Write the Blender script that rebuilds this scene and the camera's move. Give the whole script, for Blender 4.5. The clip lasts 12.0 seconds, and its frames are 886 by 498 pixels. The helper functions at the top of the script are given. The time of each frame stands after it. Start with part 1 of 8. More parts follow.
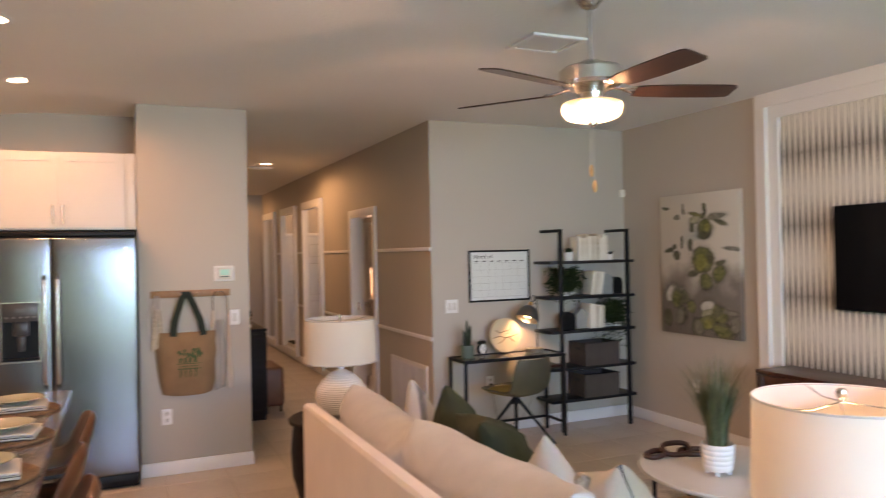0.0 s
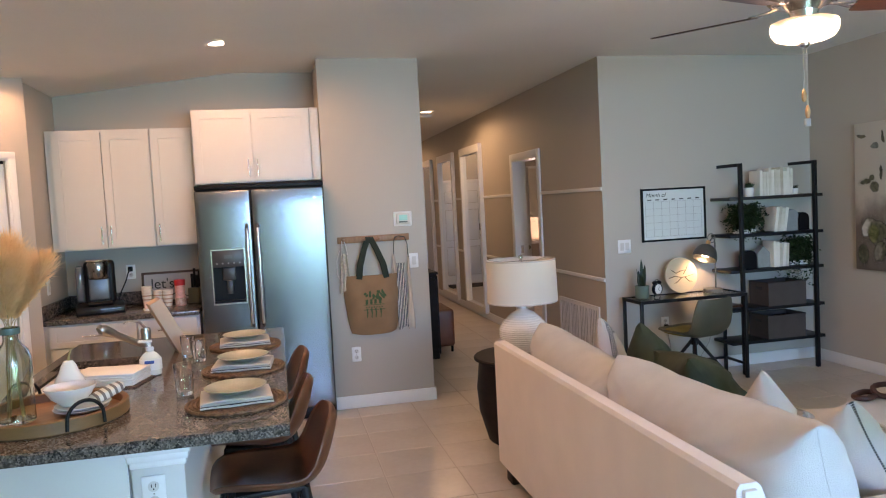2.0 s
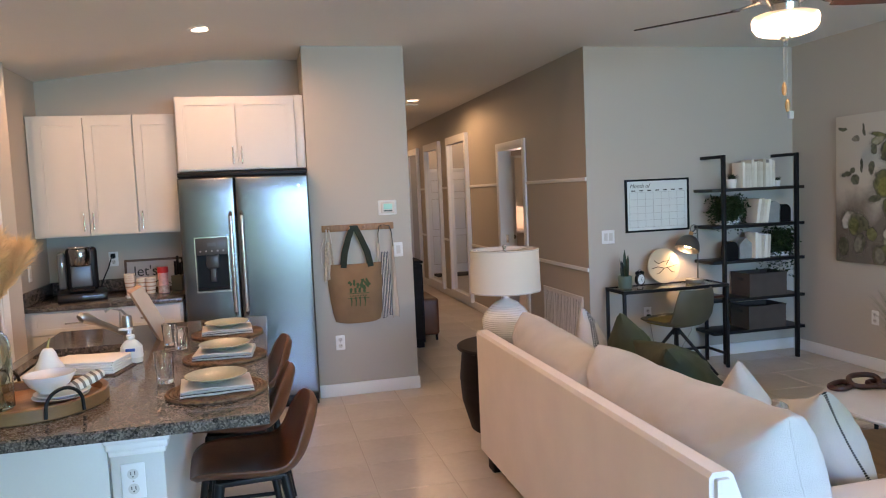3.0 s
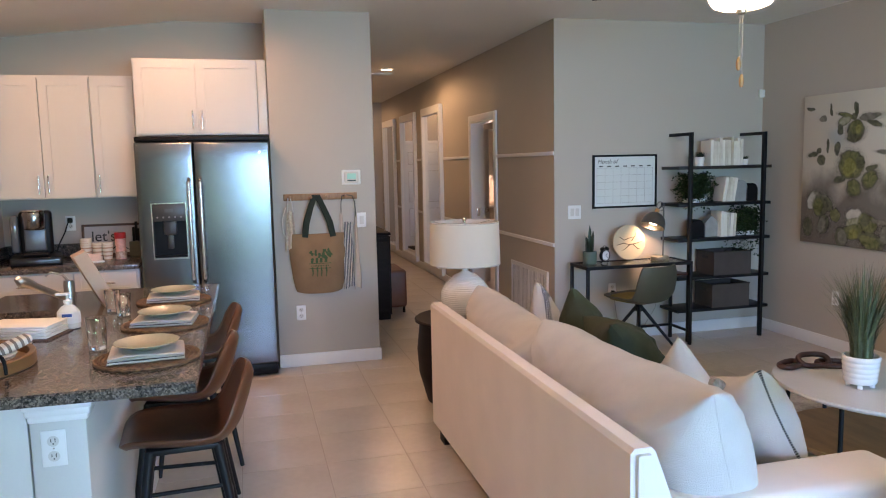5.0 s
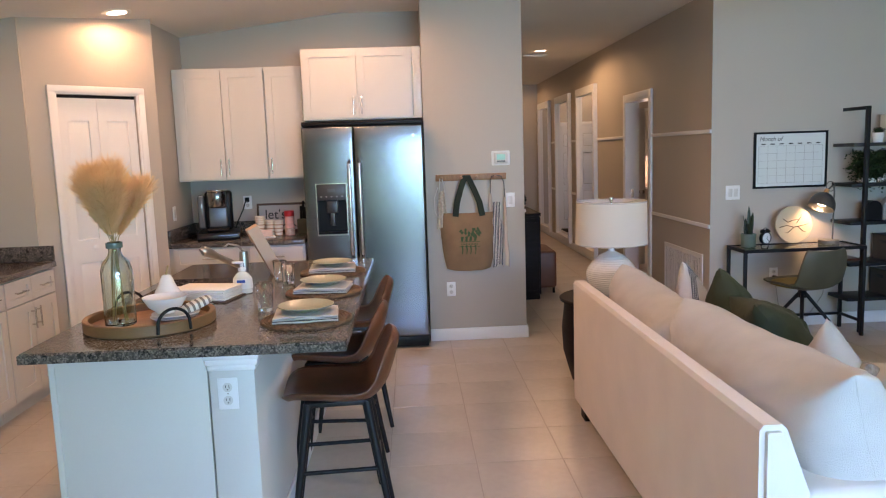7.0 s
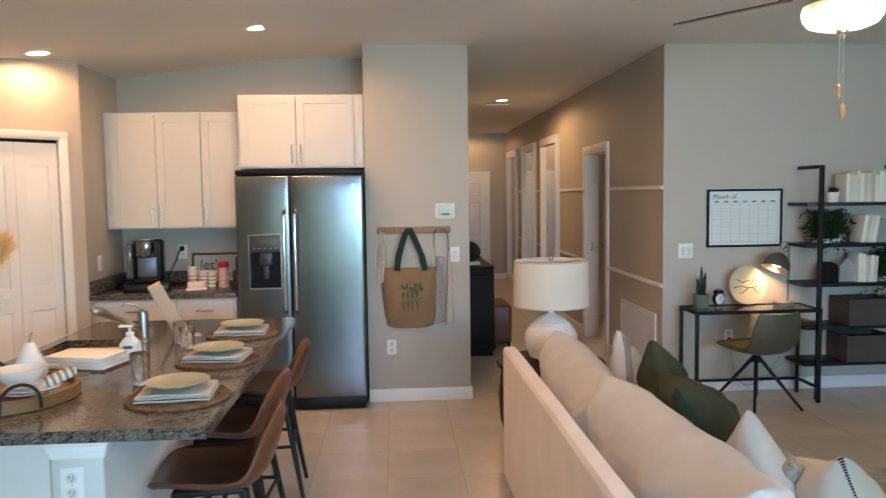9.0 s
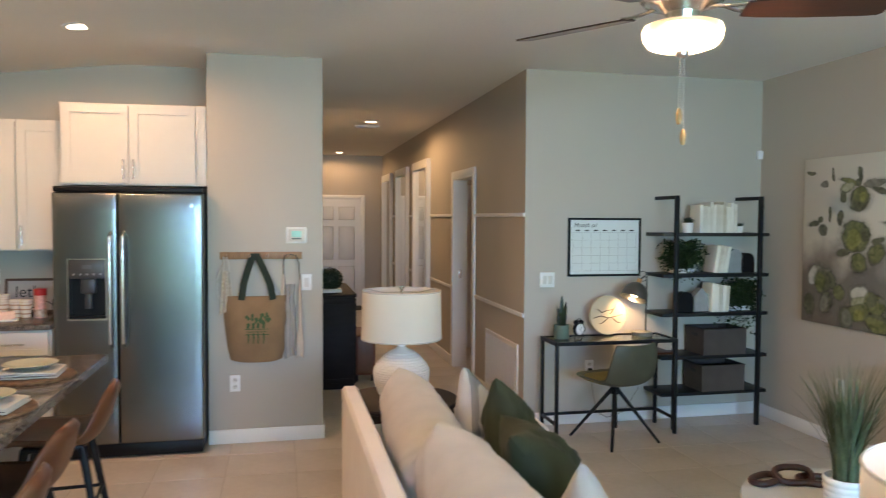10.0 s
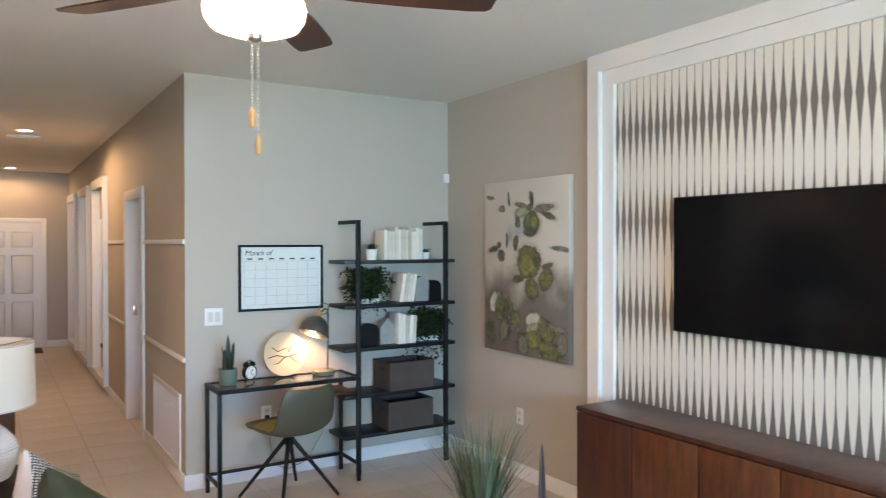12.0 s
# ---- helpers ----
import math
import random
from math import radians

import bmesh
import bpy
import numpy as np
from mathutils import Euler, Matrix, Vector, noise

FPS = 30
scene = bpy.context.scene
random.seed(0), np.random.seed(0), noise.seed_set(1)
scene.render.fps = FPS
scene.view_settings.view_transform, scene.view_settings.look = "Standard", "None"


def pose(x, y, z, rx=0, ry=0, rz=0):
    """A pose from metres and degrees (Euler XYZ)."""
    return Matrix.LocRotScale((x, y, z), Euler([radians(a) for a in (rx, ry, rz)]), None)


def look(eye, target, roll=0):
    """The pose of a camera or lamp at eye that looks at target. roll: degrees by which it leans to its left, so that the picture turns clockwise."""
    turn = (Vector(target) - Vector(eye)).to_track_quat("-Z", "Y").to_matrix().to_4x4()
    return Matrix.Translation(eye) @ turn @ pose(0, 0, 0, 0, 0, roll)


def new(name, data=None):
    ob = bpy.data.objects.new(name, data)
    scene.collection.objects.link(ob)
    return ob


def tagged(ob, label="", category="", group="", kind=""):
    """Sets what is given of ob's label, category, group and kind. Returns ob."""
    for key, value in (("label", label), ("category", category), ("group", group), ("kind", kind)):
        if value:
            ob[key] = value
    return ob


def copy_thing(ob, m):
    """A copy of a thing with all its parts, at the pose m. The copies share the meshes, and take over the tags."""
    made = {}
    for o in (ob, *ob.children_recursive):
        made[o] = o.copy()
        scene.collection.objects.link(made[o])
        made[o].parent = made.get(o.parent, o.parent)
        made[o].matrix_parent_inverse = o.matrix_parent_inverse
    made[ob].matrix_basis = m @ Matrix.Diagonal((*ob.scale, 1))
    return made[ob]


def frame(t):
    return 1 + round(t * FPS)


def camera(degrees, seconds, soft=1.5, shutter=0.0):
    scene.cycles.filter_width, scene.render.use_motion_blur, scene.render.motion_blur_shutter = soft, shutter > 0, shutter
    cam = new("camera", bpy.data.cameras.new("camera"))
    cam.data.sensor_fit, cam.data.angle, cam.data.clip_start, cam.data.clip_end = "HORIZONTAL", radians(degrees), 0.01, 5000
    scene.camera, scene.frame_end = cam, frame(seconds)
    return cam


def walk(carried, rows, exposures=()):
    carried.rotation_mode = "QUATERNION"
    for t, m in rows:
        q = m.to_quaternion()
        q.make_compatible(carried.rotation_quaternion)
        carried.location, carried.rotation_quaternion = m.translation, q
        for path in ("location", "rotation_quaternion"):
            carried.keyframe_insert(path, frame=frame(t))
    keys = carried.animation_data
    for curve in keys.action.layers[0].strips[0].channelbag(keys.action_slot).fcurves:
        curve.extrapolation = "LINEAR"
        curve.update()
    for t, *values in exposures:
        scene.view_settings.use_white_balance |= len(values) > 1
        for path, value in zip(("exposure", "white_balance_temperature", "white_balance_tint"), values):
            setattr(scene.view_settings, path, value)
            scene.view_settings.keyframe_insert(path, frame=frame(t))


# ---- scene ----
cam = camera(62.1, 12.0, soft=1.1, shutter=0.35)
PATH = [
    (0, (0.114, 0.05, 1.603), (0.916, 1.882, 1.612), -1.2),
    (0.5, (0.017, 0.081, 1.604), (0.538, 2.012, 1.589), -2.2),
    (1, (-0.059, 0.09, 1.601), (0.354, 2.046, 1.553), -2.6),
    (1.5, (-0.108, 0.085, 1.591), (0.308, 2.039, 1.499), -2.9),
    (2, (-0.136, 0.089, 1.58), (0.297, 2.037, 1.457), -3.0),
    (2.5, (-0.125, 0.068, 1.589), (0.321, 2.013, 1.448), -2.9),
    (4.5, (-0.032, 0.105, 1.564), (0.483, 2.027, 1.357), -1.3),
    (5, (0.052, 0.083, 1.564), (0.555, 2.005, 1.335), -1.2),
    (5.5, (0.108, 0.063, 1.556), (0.545, 1.999, 1.307), -1.5),
    (6, (0.102, 0.048, 1.541), (0.405, 2.007, 1.277), -2.0),
    (6.5, (0.068, -0.048, 1.538), (0.224, 1.927, 1.263), -2.4),
    (8.5, (0.401, 0.086, 1.588), (0.422, 2.078, 1.414), -1.4),
    (9, (0.453, 0.212, 1.604), (0.58, 2.203, 1.456), -0.8),
    (9.5, (0.541, 0.395, 1.595), (0.823, 2.372, 1.497), -0.2),
    (10, (0.726, 0.506, 1.603), (1.156, 2.457, 1.52), 0.3),
    (10.5, (0.964, 0.601, 1.616), (1.56, 2.509, 1.56), 0.4),
    (11, (1.158, 0.695, 1.621), (1.928, 2.541, 1.577), 0.5),
    (11.5, (1.335, 0.844, 1.626), (2.253, 2.62, 1.598), 0.3),
    (12, (1.46, 0.887, 1.625), (2.51, 2.589, 1.608), -0.1),
]
walk(cam, [(t, look(eye, target, roll)) for t, eye, target, roll in PATH],
     exposures=[(0.0, 0.18, 8600, 40), (1.0, 0.15, 7200, 31), (2.0, 0.14, 6850, 29), (6.5, 0.13, 6850, 31), (8.5, 0.20, 7300, 28), (9.5, 0.23, 7200, 23), (10.5, 0.40, 6950, 18), (11.5, 0.68, 6950, 20), (12.0, 0.77, 6900, 25)])

# ---- world, daylight and lamps ----
world = bpy.data.worlds.new("world")
scene.world = world
world.use_nodes = True
wn = world.node_tree
sky = wn.nodes.new("ShaderNodeTexSky")
sky.sky_type, sky.sun_disc, sky.sun_elevation, sky.sun_rotation = "NISHITA", False, radians(52), radians(20)
wn.links.new(sky.outputs[0], wn.nodes["Background"].inputs[0])
wn.nodes["Background"].inputs[1].default_value = 0.12
sun = new("sun", bpy.data.lights.new("sun", "SUN"))
sun.data.energy, sun.data.angle, sun.data.color = 4.0, radians(0.5), (1.0, 0.95, 0.86)
sun.matrix_world = look((0, 0, 0), (-0.25, -0.62, -0.95))


def lamp(name, kind, at, energy, color, size=0.1, to=None, spot=None, blend=0.6):
    l = bpy.data.lights.new(name, kind)
    l.energy, l.color = energy, color
    if kind == "AREA":
        l.shape, l.size = "DISK", size
    else:
        l.shadow_soft_size = size
    if spot:
        l.spot_size, l.spot_blend = radians(spot), blend
    ob = new(name, l)
    ob.matrix_world = look(at, to) if to else Matrix.Translation(at)
    return ob


WARM = (1.0, 0.59, 0.30)
# two added area lamps inside the sliding door behind the camera: green for tree light, blue for sky
door_trees = new("door_tree_light", bpy.data.lights.new("door_tree_light", "AREA"))
door_trees.data.shape, door_trees.data.size, door_trees.data.size_y = "RECTANGLE", 3.8, 0.8
door_trees.data.energy, door_trees.data.color = 62, (0.34, 0.84, 0.56)
door_trees.data.spread = radians(125)
door_trees.matrix_world = look((2.15, -2.28, 1.50), (2.0, 0.6, 2.2))
door_sky = new("door_daylight", bpy.data.lights.new("door_daylight", "AREA"))
door_sky.data.shape, door_sky.data.size, door_sky.data.size_y = "RECTANGLE", 3.6, 0.4
door_sky.data.energy, door_sky.data.color, door_sky.data.spread = 108, (0.22, 0.40, 1.0), radians(105)
door_sky.matrix_world = look((1.9, -2.28, 1.72), (2.0, 3.2, -0.75))

# warm lamp added inside the bedroom window to brighten the room
bedroom_fill = new("bedroom_daylight", bpy.data.lights.new("bedroom_daylight", "AREA"))
bedroom_fill.data.shape, bedroom_fill.data.size, bedroom_fill.data.size_y = "RECTANGLE", 0.9, 1.1
bedroom_fill.data.energy, bedroom_fill.data.color = 22, (1.0, 0.82, 0.68)
bedroom_fill.matrix_world = look((3.75, 11.17, 1.5), (3.6, 8.0, 1.2))

# ---- materials ----


def mat(name, color, rough=0.6, metal=0.0, vary=0.12, scale=6.0, fine=60.0, bump=0.15, dist=0.002, spec=0.5, stretch=None, color2=None, emit=None, coat=0.0, random_tint=0.0):
    m = bpy.data.materials.new(name)
    m.use_nodes = True
    nt = m.node_tree
    p = nt.nodes["Principled BSDF"]
    tc = nt.nodes.new("ShaderNodeTexCoord")
    src = tc.outputs["Object"]
    if stretch:
        mp = nt.nodes.new("ShaderNodeMapping")
        mp.inputs["Scale"].default_value = stretch
        nt.links.new(src, mp.inputs[0])
        src = mp.outputs[0]
    n1 = nt.nodes.new("ShaderNodeTexNoise")
    n1.inputs["Scale"].default_value, n1.inputs["Detail"].default_value = scale, 4
    n2 = nt.nodes.new("ShaderNodeTexNoise")
    n2.inputs["Scale"].default_value, n2.inputs["Detail"].default_value = fine, 3
    nt.links.new(src, n1.inputs[0])
    nt.links.new(src, n2.inputs[0])
    add = nt.nodes.new("ShaderNodeMath")
    add.operation = "MULTIPLY_ADD"
    nt.links.new(n1.outputs[0], add.inputs[0])
    add.inputs[1].default_value = 0.65
    half = nt.nodes.new("ShaderNodeMath")
    half.operation = "MULTIPLY"
    half.inputs[1].default_value = 0.35
    nt.links.new(n2.outputs[0], half.inputs[0])
    nt.links.new(half.outputs[0], add.inputs[2])
    fac = add.outputs[0]
    if random_tint:
        oi = nt.nodes.new("ShaderNodeObjectInfo")
        r = nt.nodes.new("ShaderNodeMath")
        r.operation = "MULTIPLY_ADD"
        r.inputs[1].default_value = random_tint
        nt.links.new(oi.outputs["Random"], r.inputs[0])
        nt.links.new(fac, r.inputs[2])
        fac = r.outputs[0]
    ramp = nt.nodes.new("ShaderNodeValToRGB")
    c = np.array(color)
    d = np.array(color2) if color2 else np.clip(c * (1 + vary), 0, 1)
    lo = c if color2 else np.clip(c * (1 - vary), 0, 1)
    ramp.color_ramp.elements[0].position, ramp.color_ramp.elements[1].position = 0.32, 0.68
    ramp.color_ramp.elements[0].color, ramp.color_ramp.elements[1].color = (*lo, 1), (*d, 1)
    nt.links.new(fac, ramp.inputs[0])
    nt.links.new(ramp.outputs[0], p.inputs["Base Color"])
    p.inputs["Roughness"].default_value, p.inputs["Metallic"].default_value = rough, metal
    p.inputs["Specular IOR Level"].default_value = spec
    p.inputs["Coat Weight"].default_value = coat
    if bump:
        b = nt.nodes.new("ShaderNodeBump")
        b.inputs["Strength"].default_value, b.inputs["Distance"].default_value = bump, dist
        nt.links.new(n2.outputs[0], b.inputs["Height"])
        nt.links.new(b.outputs[0], p.inputs["Normal"])
    if emit:
        p.inputs["Emission Color"].default_value, p.inputs["Emission Strength"].default_value = (*emit[:3], 1), emit[3]
    return m


def glass(name, color=(1, 1, 1), rough=0.0, ior=1.45):
    m = bpy.data.materials.new(name)
    m.use_nodes = True
    p = m.node_tree.nodes["Principled BSDF"]
    p.inputs["Base Color"].default_value = (*color, 1)
    p.inputs["Transmission Weight"].default_value, p.inputs["Roughness"].default_value, p.inputs["IOR"].default_value = 1.0, rough, ior
    return m


def granite():
    m = mat("granite", (0.20, 0.17, 0.15), 0.13, 0, 0.3, 18, 240, 0.02, 0.0005, spec=0.4)
    nt = m.node_tree
    p = nt.nodes["Principled BSDF"]
    tc = nt.nodes.new("ShaderNodeTexCoord")
    v = nt.nodes.new("ShaderNodeTexVoronoi")
    v.inputs["Scale"].default_value = 190
    v2 = nt.nodes.new("ShaderNodeTexVoronoi")
    v2.inputs["Scale"].default_value = 58
    nt.links.new(tc.outputs["Object"], v.inputs[0])
    nt.links.new(tc.outputs["Object"], v2.inputs[0])
    r1 = nt.nodes.new("ShaderNodeValToRGB")
    e = r1.color_ramp.elements
    r1.color_ramp.interpolation = "CONSTANT"
    e[0].color, e[1].color, e[1].position = (0.012, 0.011, 0.010, 1), (0.125, 0.105, 0.09, 1), 0.34
    x = e.new(0.58)
    x.color = (0.25, 0.21, 0.18, 1)
    x = e.new(0.80)
    x.color = (0.06, 0.055, 0.055, 1)
    sep = nt.nodes.new("ShaderNodeSeparateColor")
    nt.links.new(v.outputs["Color"], sep.inputs[0])
    nt.links.new(sep.outputs[0], r1.inputs[0])
    sep2 = nt.nodes.new("ShaderNodeSeparateColor")
    nt.links.new(v2.outputs["Color"], sep2.inputs[0])
    r2 = nt.nodes.new("ShaderNodeValToRGB")
    r2.color_ramp.elements[0].color, r2.color_ramp.elements[1].color = (0.018, 0.017, 0.016, 1), (0.20, 0.165, 0.14, 1)
    nt.links.new(sep2.outputs[1], r2.inputs[0])
    mx = nt.nodes.new("ShaderNodeMix")
    mx.data_type = "RGBA"
    mx.inputs[0].default_value = 0.45
    nt.links.new(r1.outputs[0], mx.inputs[6])
    nt.links.new(r2.outputs[0], mx.inputs[7])
    nt.links.new(mx.outputs[2], p.inputs["Base Color"])
    return m


def spindle_paper():
    """Wallcovering with upright columns of pale and dark spindles, 5 cm apart, 51 cm repeat."""
    m = mat("spindle_wallcovering", (0.6, 0.58, 0.52), 0.34, 0, 0.05, 8, 300, 0.05, 0.0004)
    nt = m.node_tree
    p = nt.nodes["Principled BSDF"]
    tc = nt.nodes.new("ShaderNodeTexCoord")
    sp = nt.nodes.new("ShaderNodeSeparateXYZ")
    nt.links.new(tc.outputs["Object"], sp.inputs[0])

    def node(op, a, b=None):
        n = nt.nodes.new("ShaderNodeMath")
        n.operation = op
        for k, v in enumerate((a, b)):
            if v is None:
                continue
            if isinstance(v, (int, float)):
                n.inputs[k].default_value = v
            else:
                nt.links.new(v, n.inputs[k])
        return n.outputs[0]
    u = node("PINGPONG", sp.outputs["Y"], 0.025)           # 0 in the dark line, .025 in the middle of the pale column
    w = node("PINGPONG", node("SUBTRACT", sp.outputs["Z"], 2.258), 0.2565)   # 0 where the dark spindle is widest
    w = node("DIVIDE", w, 0.2565)
    w = node("POWER", node("SUBTRACT", 1.0, w), 1.7)
    edge = node("ADD", node("MULTIPLY", w, 0.0175), 0.002)
    dark = node("SUBTRACT", edge, u)
    dark = node("MULTIPLY", dark, 900.0)
    n = nt.nodes.new("ShaderNodeClamp")
    nt.links.new(node("ADD", dark, 0.5), n.inputs[0])
    st = nt.nodes.new("ShaderNodeMapping")
    st.inputs["Scale"].default_value = (1, 400, 3)
    nt.links.new(tc.outputs["Object"], st.inputs[0])
    streak = nt.nodes.new("ShaderNodeTexNoise")
    streak.inputs["Scale"].default_value = 1.0
    nt.links.new(st.outputs[0], streak.inputs[0])
    dk = nt.nodes.new("ShaderNodeValToRGB")
    dk.color_ramp.elements[0].color, dk.color_ramp.elements[1].color = (0.11, 0.10, 0.09, 1), (0.22, 0.20, 0.175, 1)
    nt.links.new(streak.outputs[0], dk.inputs[0])
    lt = nt.nodes.new("ShaderNodeValToRGB")
    lt.color_ramp.elements[0].color, lt.color_ramp.elements[1].color = (0.70, 0.67, 0.60, 1), (0.78, 0.75, 0.68, 1)
    nt.links.new(streak.outputs[0], lt.inputs[0])
    mx = nt.nodes.new("ShaderNodeMix")
    mx.data_type = "RGBA"
    nt.links.new(n.outputs[0], mx.inputs[0])
    nt.links.new(lt.outputs[0], mx.inputs[6])
    nt.links.new(dk.outputs[0], mx.inputs[7])
    nt.links.new(mx.outputs[2], p.inputs["Base Color"])
    return m


def striped(name, a, b, axis, period, share, rough=0.85):
    m = mat(name, a, rough, 0, 0.06, 10, 300, 0.3, 0.001)
    nt = m.node_tree
    p = nt.nodes["Principled BSDF"]
    base = p.inputs["Base Color"].links[0].from_socket
    tc = nt.nodes.new("ShaderNodeTexCoord")
    sp = nt.nodes.new("ShaderNodeSeparateXYZ")
    nt.links.new(tc.outputs["Object"], sp.inputs[0])
    md = nt.nodes.new("ShaderNodeMath")
    md.operation = "PINGPONG"
    md.inputs[1].default_value = period / 2
    nt.links.new(sp.outputs[axis], md.inputs[0])
    gt = nt.nodes.new("ShaderNodeMath")
    gt.operation = "LESS_THAN"
    gt.inputs[1].default_value = period / 2 * share
    nt.links.new(md.outputs[0], gt.inputs[0])
    mx = nt.nodes.new("ShaderNodeMix")
    mx.data_type = "RGBA"
    nt.links.new(gt.outputs[0], mx.inputs[0])
    nt.links.new(base, mx.inputs[6])
    mx.inputs[7].default_value = (*b, 1)
    nt.links.new(mx.outputs[2], p.inputs["Base Color"])
    return m


WALL = mat("greige_wall_paint", (0.47, 0.425, 0.365), 0.62, 0, 0.025, 1.2, 140, 0.16, 0.002)
CEIL = mat("ceiling_paint", (0.78, 0.755, 0.71), 0.8, 0, 0.02, 1.5, 55, 0.5, 0.004)
TRIM = mat("white_trim_paint", (0.78, 0.77, 0.75), 0.35, 0, 0.02, 3, 90, 0.05, 0.001)
CAB = mat("white_cabinet_lacquer", (0.62, 0.595, 0.55), 0.32, 0, 0.02, 3, 120, 0.04, 0.0006)
TILE = mat("beige_floor_tile", (0.47, 0.405, 0.335), 0.30, 0, 0, 2.2, 22, 0.06, 0.0012, color2=(0.58, 0.515, 0.44), random_tint=0.05)
GROUT = mat("tile_grout", (0.47, 0.405, 0.335), 0.8, 0, 0.1, 5, 200, 0.3, 0.001)
STEEL = mat("brushed_stainless", (0.205, 0.215, 0.22), 0.25, 1.0, 0.05, 2.0, 3.0, 0.08, 0.008, stretch=(0.5, 1, 1.6))
CHROME = mat("brushed_nickel", (0.62, 0.60, 0.57), 0.24, 1.0, 0.05, 20, 200, 0.02, 0.0003)
DARKSIDE = mat("black_appliance_side", (0.02, 0.02, 0.022), 0.45, 0, 0.1, 20, 200, 0.1)
BLACK = mat("black_plastic", (0.006, 0.006, 0.007), 0.42, 0, 0.15, 30, 200, 0.05, spec=0.18)
IRON = mat("black_metal", (0.009, 0.009, 0.010), 0.45, 0.2, 0.2, 30, 200, 0.1, spec=0.3)
GRAN = granite()
SOFA = mat("cream_sofa_fabric", (0.76, 0.67, 0.60), 0.9, 0, 0.05, 5, 380, 0.5, 0.0025)
LINEN = mat("off_white_linen", (0.575, 0.53, 0.48), 0.92, 0, 0.08, 7, 330, 1.0, 0.004)
OLIVE = mat("olive_green_velvet", (0.026, 0.032, 0.012), 0.8, 0, 0.35, 9, 300, 0.4, 0.002)
LEATHER = mat("brown_leather", (0.11, 0.038, 0.016), 0.36, 0, 0.35, 7, 120, 0.25, 0.0015)
WALNUT = mat("dark_walnut", (0.022, 0.0065, 0.004), 0.36, 0, 0.0, 3.0, 24, 0.15, 0.001, stretch=(1, 5, 0.6), color2=(0.095, 0.022, 0.009), coat=0.12)
WALNUT2 = mat("walnut_slanted_grain", (0.035, 0.010, 0.004), 0.34, 0, 0.0, 4.0, 26, 0.15, 0.001, stretch=(1, 7, 1.0), color2=(0.16, 0.046, 0.014), coat=0.1)
ESPRESSO = mat("espresso_wood", (0.011, 0.007, 0.008), 0.58, 0, 0.4, 4, 60, 0.1, stretch=(1, 1, 6), spec=0.2)
OAK = mat("oak_wood", (0.22, 0.105, 0.042), 0.45, 0, 0.0, 6, 80, 0.15, 0.001, stretch=(6, 1, 1), color2=(0.36, 0.19, 0.085))
PALEOAK = mat("pale_oak_side", (0.22, 0.105, 0.04), 0.5, 0, 0.15, 6, 80, 0.1, stretch=(1, 1, 5))
CERAMIC = mat("white_ceramic", (0.78, 0.76, 0.73), 0.25, 0, 0.03, 6, 90, 0.12, 0.001)
SAGE = mat("sage_stoneware", (0.33, 0.33, 0.235), 0.25, 0, 0.12, 10, 90, 0.05)
RATTAN = mat("woven_rattan", (0.045, 0.021, 0.010), 0.6, 0, 0.0, 40, 160, 0.6, 0.003, color2=(0.21, 0.115, 0.055))
JUTE = mat("jute_canvas", (0.25, 0.145, 0.075), 0.9, 0, 0.14, 8, 260, 0.6, 0.002)
DKGREEN = mat("dark_green_webbing", (0.012, 0.022, 0.014), 0.85, 0, 0.2, 20, 200, 0.3)
LEAF = mat("leaf_green", (0.008, 0.019, 0.006), 0.6, 0, 0, 30, 90, 0.1, color2=(0.028, 0.052, 0.016), spec=0.3)
GRASSY = mat("grass_blade_green", (0.045, 0.068, 0.026), 0.6, 0, 0, 25, 80, 0.1, color2=(0.13, 0.145, 0.075))
DKLEAF = mat("dark_succulent_green", (0.012, 0.028, 0.012), 0.45, 0, 0.4, 30, 90, 0.1)
PAMPAS = mat("dry_pampas_straw", (0.66, 0.42, 0.19), 0.9, 0, 0, 14, 60, 0.1, color2=(0.88, 0.66, 0.39))
pn = PAMPAS.node_tree
glow_through = pn.nodes.new("ShaderNodeBsdfTranslucent")
glow_through.inputs[0].default_value = (0.95, 0.72, 0.42, 1)
p_mix = pn.nodes.new("ShaderNodeMixShader")
pn.links.new(pn.nodes["Principled BSDF"].outputs[0], p_mix.inputs[1])
pn.links.new(glow_through.outputs[0], p_mix.inputs[2])
pn.links.new(p_mix.outputs[0], pn.nodes["Material Output"].inputs[0])
STRAW = mat("dry_stem", (0.36, 0.29, 0.14), 0.8, 0, 0.2, 20, 90, 0.1)
CHAIRG = mat("olive_grey_shell", (0.078, 0.076, 0.050), 0.55, 0, 0.08, 12, 300, 0.2)
GREYBOX = mat("grey_brown_felt", (0.060, 0.048, 0.043), 0.9, 0, 0.15, 8, 260, 0.5, 0.002)
BOOK = mat("cream_paper_cover", (0.40, 0.33, 0.22), 0.7, 0, 0, 8, 120, 0.1, color2=(0.76, 0.72, 0.63), random_tint=0.75)
BOOK.node_tree.nodes["Color Ramp"].color_ramp.elements[1].position = 1.0
GREYSTONE = mat("grey_stone", (0.27, 0.28, 0.27), 0.7, 0, 0.12, 20, 90, 0.2)
SHADE = mat("white_linen_lampshade", (0.80, 0.77, 0.70), 0.85, 0, 0.03, 4, 420, 0.35, 0.001)
PAPER = mat("white_paper", (0.80, 0.78, 0.74), 0.7, 0, 0.03, 10, 200, 0.1)
RED = mat("red_plastic", (0.45, 0.02, 0.02), 0.35, 0, 0.1, 20, 100, 0.03)
